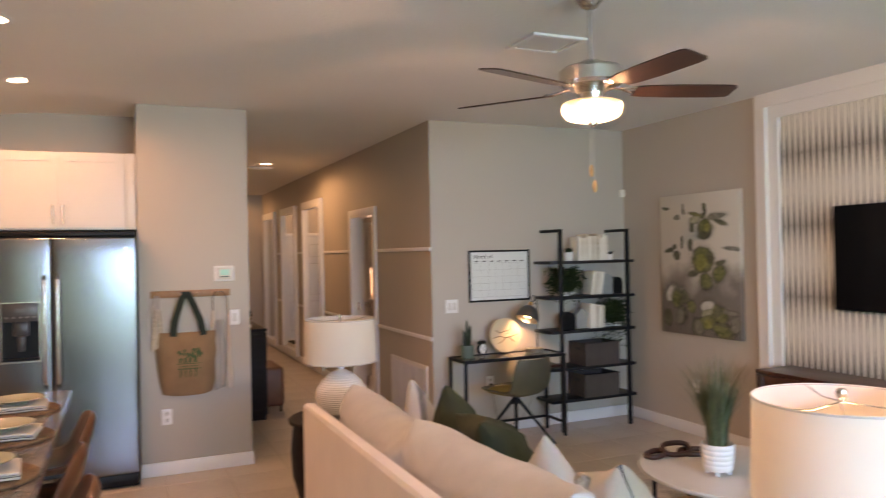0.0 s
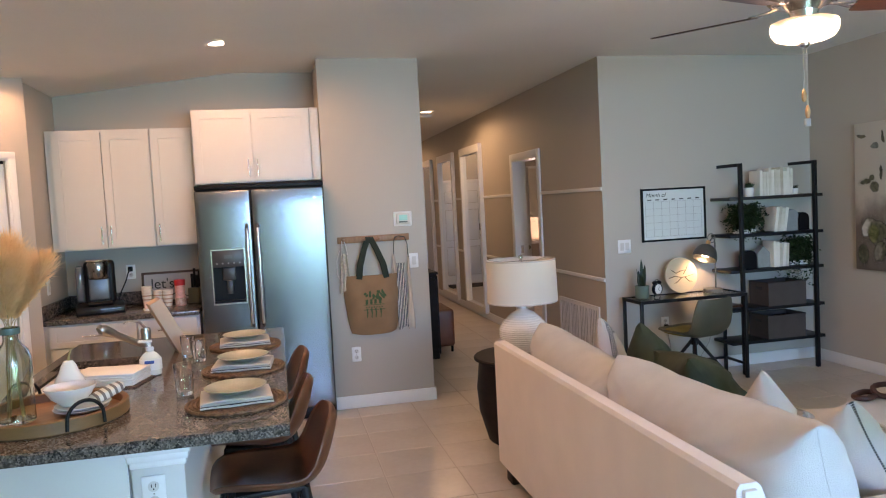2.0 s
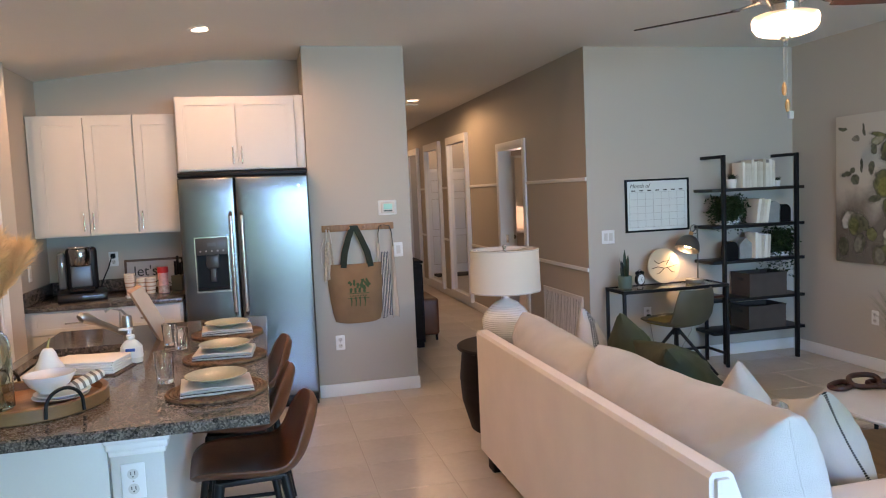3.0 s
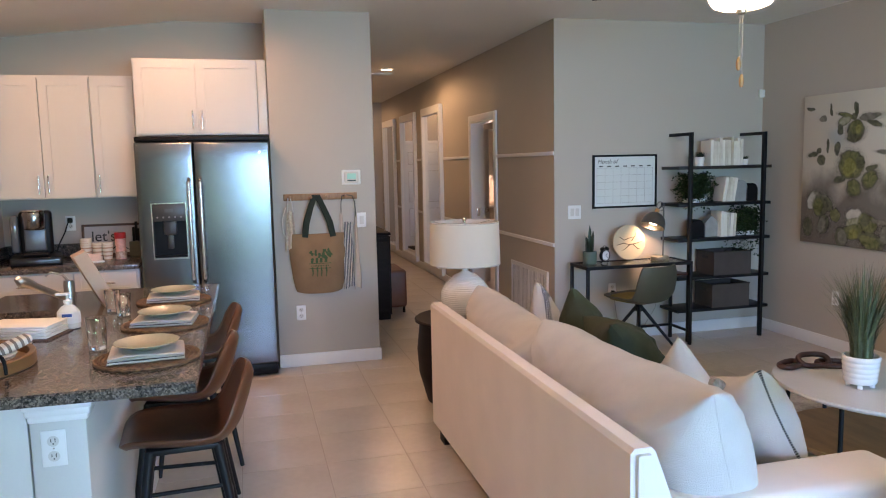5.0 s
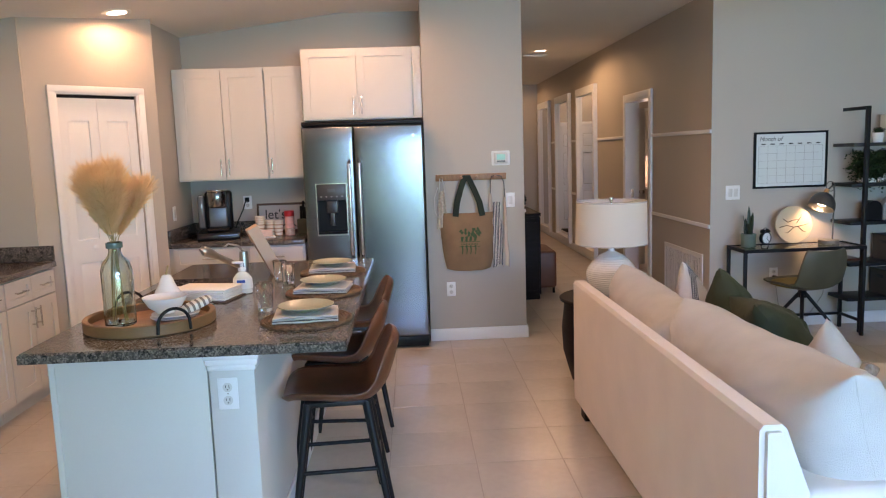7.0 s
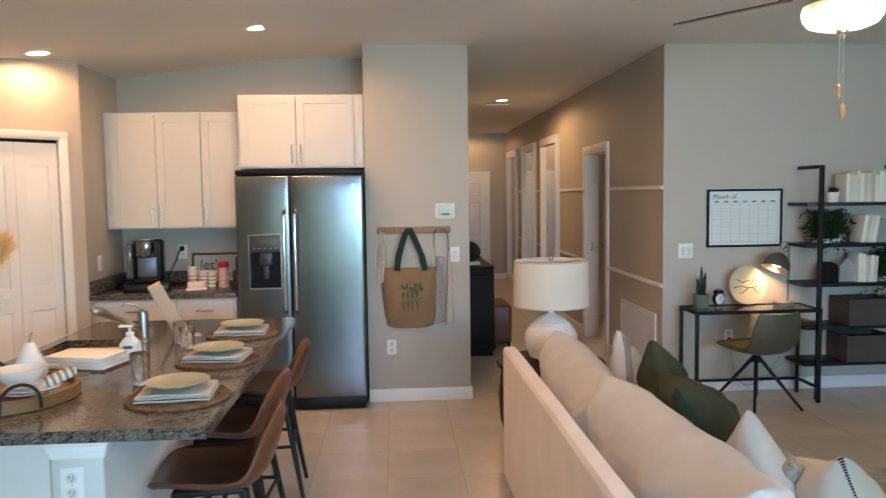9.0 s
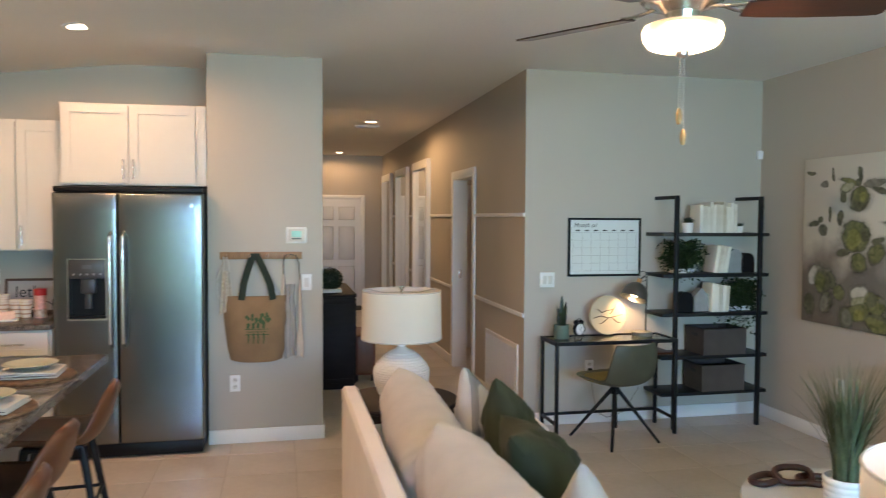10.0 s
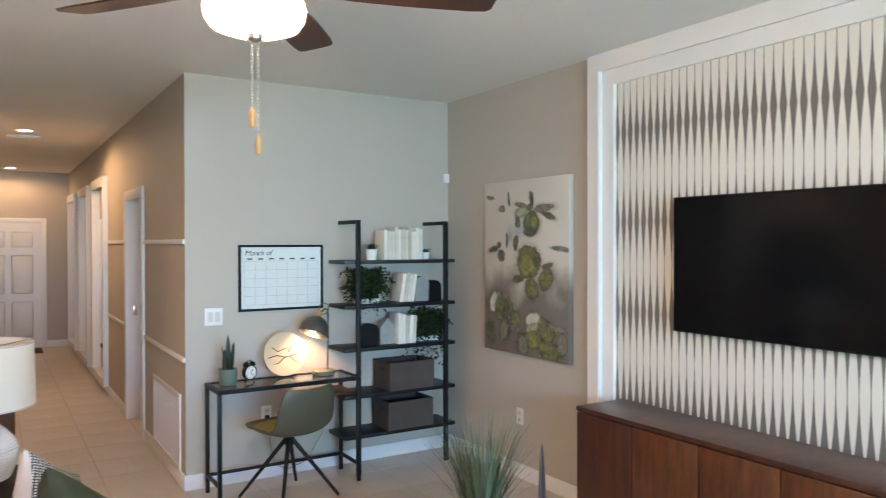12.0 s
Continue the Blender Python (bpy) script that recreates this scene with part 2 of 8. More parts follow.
PINK = mat("pink_printed_label", (0.72, 0.36, 0.30), 0.4, 0, 0.25, 30, 120, 0.03)
INK = mat("black_ink", (0.02, 0.02, 0.02), 0.7, 0, 0.1, 20, 100, 0)
GREYINK = mat("grey_ink", (0.30, 0.30, 0.29), 0.7, 0, 0.1, 20, 100, 0)
GREENINK = mat("green_print", (0.045, 0.085, 0.03), 0.85, 0, 0.2, 40, 200, 0.2)
BRASS = mat("aged_wood_pull", (0.55, 0.27, 0.10), 0.45, 0, 0.15, 30, 100, 0.05)
TVGLASS = mat("tv_screen", (0.004, 0.004, 0.005), 0.12, 0, 0.1, 3, 10, 0, spec=0.2)
GLASS = glass("clear_glass")
VASEGLASS = glass("greenish_vase_glass", (0.80, 0.88, 0.84))
TABLEGLASS = glass("smoked_desk_glass", (0.62, 0.68, 0.66))
PANE = glass("window_glass", (0.96, 0.99, 0.97), 0, 1.2)
MIRROR = mat("mirror_silver", (0.86, 0.88, 0.88), 0.015, 1.0, 0.01, 2, 4, 0)
LCD = mat("lcd_screen", (0.20, 0.42, 0.36), 0.3, 0, 0.05, 4, 40, 0, emit=(0.30, 0.75, 0.62, 0.25))
RUGM = mat("distressed_rug", (0.27, 0.235, 0.205), 0.95, 0, 0, 7, 60, 0.6, 0.004, color2=(0.70, 0.65, 0.59))
GOLDWOOD = mat("golden_wood_tier", (0.21, 0.11, 0.036), 0.4, 0, 0.0, 4, 60, 0.1, stretch=(5, 1, 1), color2=(0.37, 0.205, 0.08))
BULB = mat("frosted_lit_glass", (0.62, 0.52, 0.38), 0.4, 0, 0.02, 5, 20, 0, emit=(1.0, 0.72, 0.42, 0.7))
clear = BULB.node_tree.nodes.new("ShaderNodeBsdfTransparent")
clear_mix = BULB.node_tree.nodes.new("ShaderNodeMixShader")
clear_mix.inputs[0].default_value = 0.55
BULB.node_tree.links.new(BULB.node_tree.nodes["Principled BSDF"].outputs[0], clear_mix.inputs[1])
BULB.node_tree.links.new(clear.outputs[0], clear_mix.inputs[2])
BULB.node_tree.links.new(clear_mix.outputs[0], BULB.node_tree.nodes["Material Output"].inputs[0])
CANLIT = mat("lit_downlight", (1, 0.9, 0.75), 0.5, 0, 0.02, 5, 20, 0, emit=(1.0, 0.80, 0.55, 9.0))
DESKBULB = mat("lit_desk_bulb", (1, 0.9, 0.75), 0.5, 0, 0.02, 5, 20, 0, emit=(1.0, 0.80, 0.45, 14.0))
SOFTBULB = mat("lit_shaded_bulb", (1, 0.9, 0.75), 0.5, 0, 0.02, 5, 20, 0, emit=(1.0, 0.72, 0.42, 5.0))
TRAYBROWN = mat("acacia_tray", (0.20, 0.085, 0.028), 0.4, 0, 0.0, 5, 70, 0.1, stretch=(7, 1, 1), color2=(0.36, 0.17, 0.06))
LAWN = mat("lawn_grass", (0.09, 0.20, 0.04), 0.9, 0, 0.4, 3, 60, 0.5, 0.02)
# backdrop glows in bright and dark patches, for room light and fridge reflections
HEDGE = mat("glowing_green_backdrop", (0.05, 0.10, 0.03), 0.9, 0, 0.5, 0.6, 4, 0, emit=(0.50, 0.95, 0.66, 2.0))
hn = HEDGE.node_tree
h_noise = hn.nodes.new("ShaderNodeTexNoise")
h_noise.inputs["Scale"].default_value, h_noise.inputs["Detail"].default_value = 0.9, 5
hn.links.new(hn.nodes["Texture Coordinate"].outputs["Object"], h_noise.inputs[0])
h_ramp = hn.nodes.new("ShaderNodeValToRGB")
h_ramp.color_ramp.elements[0].position, h_ramp.color_ramp.elements[1].position = 0.34, 0.66
h_ramp.color_ramp.elements[0].color, h_ramp.color_ramp.elements[1].color = (0.10, 0.26, 0.17, 1), (0.90, 1.65, 1.15, 1)
hn.links.new(h_noise.outputs[0], h_ramp.inputs[0])
hn.links.new(h_ramp.outputs[0], hn.nodes["Principled BSDF"].inputs["Emission Color"])
TICKING = striped("ticking_stripe_linen", (0.66, 0.60, 0.52), (0.05, 0.055, 0.07), "X", 0.0125, 0.60)
NAPSTRIPE = striped("striped_napkin", (0.72, 0.68, 0.62), (0.20, 0.17, 0.15), "X", 0.022, 0.45)
KNIT = striped("black_white_weave", (0.70, 0.67, 0.62), (0.04, 0.04, 0.045), "X", 0.009, 0.45)
cross = KNIT.node_tree
c_sep = cross.nodes["Separate XYZ"]
c_pp = cross.nodes.new("ShaderNodeMath")
c_pp.operation, c_pp.inputs[1].default_value = "PINGPONG", 0.005
cross.links.new(c_sep.outputs["Z"], c_pp.inputs[0])
c_lt = cross.nodes.new("ShaderNodeMath")
c_lt.operation, c_lt.inputs[1].default_value = "LESS_THAN", 0.0022
cross.links.new(c_pp.outputs[0], c_lt.inputs[0])
c_mix = cross.nodes["Mix"]
c_or = cross.nodes.new("ShaderNodeMath")
c_or.operation = "MAXIMUM"
cross.links.new(c_mix.inputs[0].links[0].from_socket, c_or.inputs[0])
cross.links.new(c_lt.outputs[0], c_or.inputs[1])
cross.links.new(c_or.outputs[0], c_mix.inputs[0])
SPINDLE = spindle_paper()
BLINDM = mat("translucent_blind_cloth", (0.80, 0.74, 0.66), 0.9, 0, 0.04, 8, 200, 0.3)
BLINDM.node_tree.nodes["Principled BSDF"].inputs["Transmission Weight"].default_value = 0.0
bt = BLINDM.node_tree.nodes.new("ShaderNodeBsdfTranslucent")
bt.inputs[0].default_value = (0.70, 0.60, 0.50, 1)
bmx = BLINDM.node_tree.nodes.new("ShaderNodeMixShader")
BLINDM.node_tree.links.new(BLINDM.node_tree.nodes["Principled BSDF"].outputs[0], bmx.inputs[1])
BLINDM.node_tree.links.new(bt.outputs[0], bmx.inputs[2])
BLINDM.node_tree.links.new(bmx.outputs[0], BLINDM.node_tree.nodes["Material Output"].inputs[0])
TOTEPRINT = GREENINK

# ---- mesh helpers ----


def bm_new():
    return bmesh.new()


def box(bm, x0, x1, y0, y1, z0, z1, bevel=0.0, seg=2, m=None):
    t = Matrix.Translation(((x0 + x1) / 2, (y0 + y1) / 2, (z0 + z1) / 2)) @ Matrix.Diagonal((x1 - x0, y1 - y0, z1 - z0, 1))
    vs = bmesh.ops.create_cube(bm, size=1, matrix=(m @ t) if m else t)["verts"]
    if bevel:
        es = list({e for v in vs for e in v.link_edges})
        bmesh.ops.bevel(bm, geom=es, offset=bevel, segments=seg, profile=0.5, affect="EDGES")
    return bm


def ring_plate(bm, o, i, d0, d1, axes="xz", bevel=0.0):
    """A rectangular plate o=(u0,u1,v0,v1) with a hole i, from d0 to d1 along the third axis."""
    def at(u, v, d):
        return {"xz": (u, d, v), "xy": (u, v, d), "yz": (d, u, v)}[axes]
    q = []
    for d in (d0, d1):
        for (a, b, c, e) in (o, i):
            q.append([bm.verts.new(at(u, v, d)) for u, v in ((a, c), (b, c), (b, e), (a, e))])
    o0, i0, o1, i1 = q
    for k in range(4):
        n = (k + 1) % 4
        bm.faces.new((o0[k], o0[n], i0[n], i0[k]))
        bm.faces.new((o1[n], o1[k], i1[k], i1[n]))
        bm.faces.new((o0[n], o0[k], o1[k], o1[n]))
        bm.faces.new((i0[k], i0[n], i1[n], i1[k]))
    bmesh.ops.recalc_face_normals(bm, faces=bm.faces[:])
    return bm


def lathe(bm, prof, seg=32, at=(0, 0, 0), sx=1.0, sy=1.0):
    rings = []
    for r, z in prof:
        if r < 1e-5:
            rings.append([bm.verts.new((at[0], at[1], at[2] + z))])
        else:
            rings.append([bm.verts.new((at[0] + sx * r * math.cos(2 * math.pi * k / seg), at[1] + sy * r * math.sin(2 * math.pi * k / seg), at[2] + z)) for k in range(seg)])
    for a, b in zip(rings, rings[1:]):
        for k in range(seg):
            n = (k + 1) % seg
            f = [a[k % len(a)], a[n % len(a)], b[n % len(b)], b[k % len(b)]]
            f = list(dict.fromkeys(f))
            if len(f) > 2:
                bm.faces.new(f)
    bmesh.ops.recalc_face_normals(bm, faces=bm.faces[:])
    return bm


def tube(bm, pts, r, seg=10, cap=True, flat=1.0):
    pts = [Vector(p) for p in pts]
    rr = r if isinstance(r, (list, tuple)) else [r] * len(pts)
    rings, side = [], None
    for k, p in enumerate(pts):
        d = (pts[min(k + 1, len(pts) - 1)] - pts[max(k - 1, 0)]).normalized()
        if side is None:
            side = d.cross(Vector((0, 0, 1)))
            if side.length < 1e-3:
                side = d.cross(Vector((0, 1, 0)))
        side = (side - d * side.dot(d)).normalized()
        up = d.cross(side)
        rings.append([bm.verts.new(p + rr[k] * (math.cos(2 * math.pi * j / seg) * side + flat * math.sin(2 * math.pi * j / seg) * up)) for j in range(seg)])
    for a, b in zip(rings, rings[1:]):
        for j in range(seg):
            n = (j + 1) % seg
            bm.faces.new((a[j], a[n], b[n], b[j]))
    if cap:
        bm.faces.new(rings[0][::-1])
        bm.faces.new(rings[-1])
    return bm


def blob(bm, sx, sy, sz, e1=0.35, e2=0.35, nu=26, nv=18, wrinkle=0.0, seed=0, m=None, pinch=0.0):
    """A soft cushion body: a superquadric of half sizes sx, sy, sz with noise."""
    def sp(v, e):
        return math.copysign(abs(v) ** e, v)
    rows = []
    for j in range(nv + 1):
        v = -math.pi / 2 + math.pi * j / nv
        row = []
        for i in range(nu):
            u = 2 * math.pi * i / nu
            p = Vector((sx * sp(math.cos(v), e1) * sp(math.cos(u), e2), sy * sp(math.cos(v), e1) * sp(math.sin(u), e2), sz * sp(math.sin(v), e1)))
            if pinch:
                k = abs(p.x / sx) ** 3 * abs(p.z / sz) ** 3
                p.y *= 1 - pinch * k
                e = max(abs(p.x / sx), abs(p.z / sz))
                p.y *= 1 - 0.55 * pinch * e ** 4
            if wrinkle:
                n = noise.noise_vector(Vector((p.x * 5 + seed, p.y * 5, p.z * 5))) * 0.7 + noise.noise_vector(Vector((p.x * 13 + seed, p.y * 13, p.z * 13))) * 0.3
                p += n * wrinkle
                r_ = abs(noise.noise(Vector((p.x * 9 + seed, p.y * 16, p.z * 11))))
                p -= p.normalized() * max(0.0, 0.10 - r_) * wrinkle * 1.4
            row.append(p)
        rows.append(row)
    M = m or Matrix.Identity(4)
    vr = [[bm.verts.new(M @ rows[j][0])] if j in (0, nv) else [bm.verts.new(M @ p) for p in rows[j]] for j in range(nv + 1)]
    for a, b in zip(vr, vr[1:]):
        for i in range(nu):
            n = (i + 1) % nu
            f = list(dict.fromkeys([a[i % len(a)], a[n % len(a)], b[n % len(b)], b[i % len(b)]]))
            if len(f) > 2:
                bm.faces.new(f)
    return bm


def mesh_of(name, bm, material, sharp=38):
    me = bpy.data.meshes.new(name)
    bm.to_mesh(me)
    bm.free()
    me.materials.append(material)
    me.shade_smooth()
    me.set_sharp_from_angle(angle=radians(sharp))
    return me


def part(name, bm, material, parent, label="", at=None):
    ob = new(name, mesh_of(name, bm, material))
    ob.parent = parent
    if at is not None:
        ob.matrix_basis = at
    if label:
        tagged(ob, label)
    return ob


def solid(name, bm, material, label="", category="", group="", kind="", at=None):
    """A top-level thing of one mesh."""
    ob = new(name, mesh_of(name, bm, material))
    if at is not None:
        ob.matrix_world = at
    return tagged(ob, label, category, group, kind)


def thing(name, at, label, category, group="", kind=""):
    """A top-level Empty at the base of a thing, that holds its parts."""
    ob = new(name)
    ob.empty_display_size = 0.1
    ob.matrix_world = at if isinstance(at, Matrix) else Matrix.Translation(at)
    return tagged(ob, label, category, group, kind)


def lettering(name, text, size, material, parent, at, align="LEFT", shear=0.0):
    cu = bpy.data.curves.new(name, "FONT")
    cu.body, cu.size, cu.extrude, cu.align_x, cu.shear = text, size, 0.0006, align, shear
    tmp = new(name, cu)
    bpy.context.view_layer.update()
    me = bpy.data.meshes.new_from_object(tmp)
    bpy.data.objects.remove(tmp)
    me.materials.clear()
    me.materials.append(material)
    ob = new(name, me)
    ob.parent = parent
    ob.matrix_basis = at
    return ob

# ---- large structure ----
CH = 2.74                       # ceiling height
WY = 5.87                       # plane of the wall behind the desk, and of the pier beside the fridge
HX0, HX1, HY = 1.02, 2.55, 14.0  # hall
RX, LX, BY = 4.58, -2.95, -2.4  # wall behind the television, kitchen wall, garden wall
FX, SLOPE = -0.45, 0.125        # where the kitchen ceiling starts to fall, and how much


def ceiling_at(x):
    return CH if x > FX else CH - SLOPE * (FX - x)


def slab(name, boxes, material, label="", bevel=0.0):
    bm = bm_new()
    for b in boxes:
        box(bm, *b, bevel=bevel)
    return solid(name, bm, material, label, "wall" if "wall" in name else "", kind="structure")


# ceiling: level over the living room and hall, falling gently over the kitchen
bm = bm_new()
prof = [(LX - 0.2, ceiling_at(LX - 0.2)), (FX, CH), (RX + 0.2, CH), (RX + 0.2, CH + 0.3), (LX - 0.2, CH + 0.3)]
for y0, y1 in ((BY - 0.2, HY + 0.2),):
    a = [bm.verts.new((x, y0, z)) for x, z in prof]
    b = [bm.verts.new((x, y1, z)) for x, z in prof]
    bm.faces.new(a)
    bm.faces.new(b[::-1])
    for k in range(5):
        n = (k + 1) % 5
        bm.faces.new((a[n], a[k], b[k], b[n]))
    bmesh.ops.recalc_face_normals(bm, faces=bm.faces[:])
solid("ceiling", bm, CEIL, "off-white painted ceiling, falling gently over the kitchen", "ceiling", kind="structure")

slab("wall_desk", [(HX1, RX, WY, WY + 0.12, 0, CH)], WALL, "greige painted wall behind the desk and shelf")
slab("wall_pier", [(0.225, HX0, WY, HY, 0, CH)], WALL, "greige painted pier beside the fridge, running on into the hall", bevel=0.006)
slab("wall_kitchen_back", [(-1.95, 0.225, 6.45, 6.57, 0, CH)], WALL, "greige painted kitchen wall behind the cabinets")
slab("wall_pantry_return", [(-1.95, -1.80, 5.66, 6.45, 0, 2.62)], WALL, "greige painted side wall of the pantry")
slab("wall_counter_end", [(LX, -2.40, 4.97, 5.07, 0, 2.6)], WALL, "greige painted wall at the end of the side counter")
slab("wall_kitchen_side", [(LX - 0.12, LX, BY, 5.07, 0, 2.6)], WALL, "greige painted side wall of the kitchen")
slab("wall_television", [(RX, RX + 0.12, BY, WY + 0.12, 0, CH)], WALL, "greige painted wall behind the television")
# hall wall with a doorway into a bedroom
DY0, DY1, DZ = 7.40, 8.22, 2.03
slab("wall_hall", [(HX1, HX1 + 0.12, WY + 0.12, DY0, 0, CH), (HX1, HX1 + 0.12, DY1, HY, 0, CH), (HX1, HX1 + 0.12, DY0, DY1, DZ, CH)], WALL, "greige painted hall wall with two thin rails")
slab("wall_hall_end", [(HX0, HX1, HY, HY + 0.12, 0, CH)], WALL, "greige painted wall at the front door")
# bedroom behind the hall doorway
slab("wall_bedroom", [(HX1 + 0.12, RX + 0.12, WY + 0.12, WY + 0.2, 0, CH), (RX, RX + 0.12, WY + 0.2, 11.3, 0, CH), (HX1 + 0.12, 3.25, 11.2, 11.3, 0, CH), (4.25, RX, 11.2, 11.3, 0, CH), (3.25, 4.25, 11.2, 11.3, 0, 0.9), (3.25, 4.25, 11.2, 11.3, 2.1, CH)], WALL, "greige painted bedroom walls seen through the doorway")
w = thing("window_1", (3.75, 11.2, 0.9), "white framed bedroom window letting in daylight", "window", kind="structure")
bm = ring_plate(bm_new(), (-0.5, 0.5, 0, 1.2), (-0.45, 0.45, 0.05, 1.15), 0.0, 0.08)
box(bm, -0.45, 0.45, 0.02, 0.06, 0.58, 0.62)
part("window_frame", bm, TRIM, w)
p = part("pane", box(bm_new(), -0.45, 0.45, 0.035, 0.041, 0.05, 1.15), PANE, w)
p.visible_shadow = False
# closed blind added so the window glows pale rather than showing lawn
bm = bm_new()
rows = [[bm.verts.new((x, -0.012 - 0.008 * (k % 2), 0.01 + 0.05 * k)) for x in (-0.46, 0.46)] for k in range(24)]
back = [[bm.verts.new((v.co.x, v.co.y + 0.002, v.co.z)) for v in r] for r in rows]
for a, b, c, e in zip(rows, rows[1:], back, back[1:]):
    bm.faces.new((a[0], a[1], b[1], b[0]))
    bm.faces.new((c[1], c[0], e[0], e[1]))
part("roman_blind", bm, BLINDM, w, "white translucent folded blind, added to make the window glow pale")
part("window_sill", box(bm_new(), -0.53, 0.53, -0.06, 0.0, -0.03, 0.0, 0.004), TRIM, w)

# garden wall behind the camera, with a sliding glass door
GX0, GX1, GZ = -1.35, 4.15, 2.03
slab("wall_garden", [(LX, GX0, BY - 0.12, BY, 0, CH), (GX1, RX, BY - 0.12, BY, 0, CH), (GX0, GX1, BY - 0.12, BY, GZ, CH)], WALL, "greige painted wall round the sliding garden door")
d = thing("door_2", ((GX0 + GX1) / 2, BY, 0), "white framed sliding glass door to the garden", "sliding door", kind="structure")
hw = (GX1 - GX0) / 2
part("door_frame", ring_plate(bm_new(), (-hw, hw, 0, GZ), (-hw + 0.05, hw - 0.05, 0.03, GZ - 0.05), -0.11, -0.01), TRIM, d)
for k in range(5):
    a = -hw + 0.05 + k * (2 * hw - 0.1) / 5
    b = a + (2 * hw - 0.1) / 5
    sash = part("sash", ring_plate(bm_new(), (a, b, 0.03, GZ - 0.05), (a + 0.06, b - 0.06, 0.10, GZ - 0.12), -0.085 + 0.02 * (k % 2), -0.05 + 0.02 * (k % 2)), TRIM, d)
    q = part("pane", box(bm_new(), a + 0.06, b - 0.06, -0.07 + 0.02 * (k % 2), -0.064 + 0.02 * (k % 2), 0.10, GZ - 0.12), PANE, sash)
    q.visible_shadow = False

# ground outside, and a glowing green backdrop in place of far trees
bm = bm_new()
box(bm, -400, 400, -800, BY - 0.13, -0.3, -0.06)
box(bm, -400, LX - 0.3, BY - 0.13, 800, -0.3, -0.06)
box(bm, RX + 0.3, 400, BY - 0.13, 800, -0.3, -0.06)
box(bm, LX - 0.3, RX + 0.3, HY + 0.3, 800, -0.3, -0.06)
solid("ground", bm, LAWN, "green lawn round the house", "lawn", kind="structure")
bm = bm_new()
rnd = random.Random(5)
top = []
N = 70
for k in range(N + 1):
    a = math.pi * (1.0 + k / N)
    top.append((16 * math.cos(a) + 1, 11 * math.sin(a) - 4, 3.4 + 1.6 * noise.noise(Vector((k * 0.35, 0, 0))) + 0.5 * rnd.random()))
lo = [bm.verts.new((x, y, -0.06)) for x, y, z in top]
hi = [bm.verts.new(v) for v in top]
for k in range(N):
    bm.faces.new((lo[k], lo[k + 1], hi[k + 1], hi[k]))
solid("backdrop", bm, HEDGE, "glowing green backdrop standing for trees beyond the lawn", "trees", kind="structure")

# baseboards, 13 cm high
bm = bm_new()
for b in ((0.225, HX0 + 0.012, WY - 0.014, WY, 0, 0.1), (HX0, HX0 + 0.014, WY, HY, 0, 0.1), (HX1 - 0.002, RX, WY - 0.014, WY, 0, 0.1), (RX - 0.014, RX, 4.22, WY - 0.014, 0, 0.1), (RX - 0.014, RX, BY, 1.58, 0, 0.1),
          (HX1 - 0.014, HX1, WY - 0.012, DY0 - 0.075, 0, 0.1), (HX1 - 0.014, HX1, DY1 + 0.075, HY, 0, 0.1), (HX0 + 0.014, 1.19, HY - 0.014, HY, 0, 0.1), (2.22, HX1 - 0.014, HY - 0.014, HY, 0, 0.1),
          (LX, LX + 0.014, BY, 1.4, 0, 0.1), (LX, GX0, BY, BY + 0.014, 0, 0.1), (GX1, RX, BY, BY + 0.014, 0, 0.1)):
    box(bm, *b, bevel=0.004)
solid("baseboard", bm, TRIM, "white painted baseboard along the walls", "baseboard", kind="structure")

# thin rails on the hall wall
MIR = ((9.50, 10.55), (11.05, 12.1), (12.65, 13.65))
bm = bm_new()
for z in (1.635, 0.858):
    spans = [(WY - 0.002, DY0 - 0.075), (DY1 + 0.075, MIR[0][0]), (MIR[0][1], MIR[1][0]), (MIR[1][1], MIR[2][0]), (MIR[2][1], HY)]
    for a, b in spans:
        box(bm, HX1 - 0.016, HX1, a, b, z - 0.016, z + 0.016, bevel=0.004)
solid("trim", bm, TRIM, "two thin white rails along the hall wall", "wall trim", kind="structure")

# hall doorway: casing, jamb and open door
d = thing("door_3", (HX1, DY0, 0), "white hall doorway standing open to a bedroom", "door", kind="structure")
bm = bm_new()
L = DY1 - DY0
for x0, x1 in ((-0.022, 0.0), (0.12, 0.142)):
    box(bm, x0, x1, -0.072, 0.0, 0, DZ + 0.07, 0.004)
    box(bm, x0, x1, L, L + 0.072, 0, DZ + 0.07, 0.004)
    box(bm, x0, x1, 0.0, L, DZ, DZ + 0.07, 0.004)
part("casing", bm, TRIM, d)
bm = bm_new()
box(bm, -0.018, 0.138, 0.0, 0.018, 0, DZ)
box(bm, -0.018, 0.138, L - 0.018, L, 0, DZ)
box(bm, -0.018, 0.138, 0.018, L - 0.018, DZ - 0.018, DZ)
part("jamb", bm, TRIM, d)
leaf = part("door_leaf", box(bm_new(), 0, 0.035, 0, 0.76, 0.01, 2.0, 0.003), TRIM, d, at=pose(0.14, 0.025, 0, 0, 0, -93))
part("strike_plate", box(bm_new(), 0.045, 0.075, L - 0.024, L - 0.018, 0.96, 1.05, 0.002), CHROME, d, "nickel strike plate")


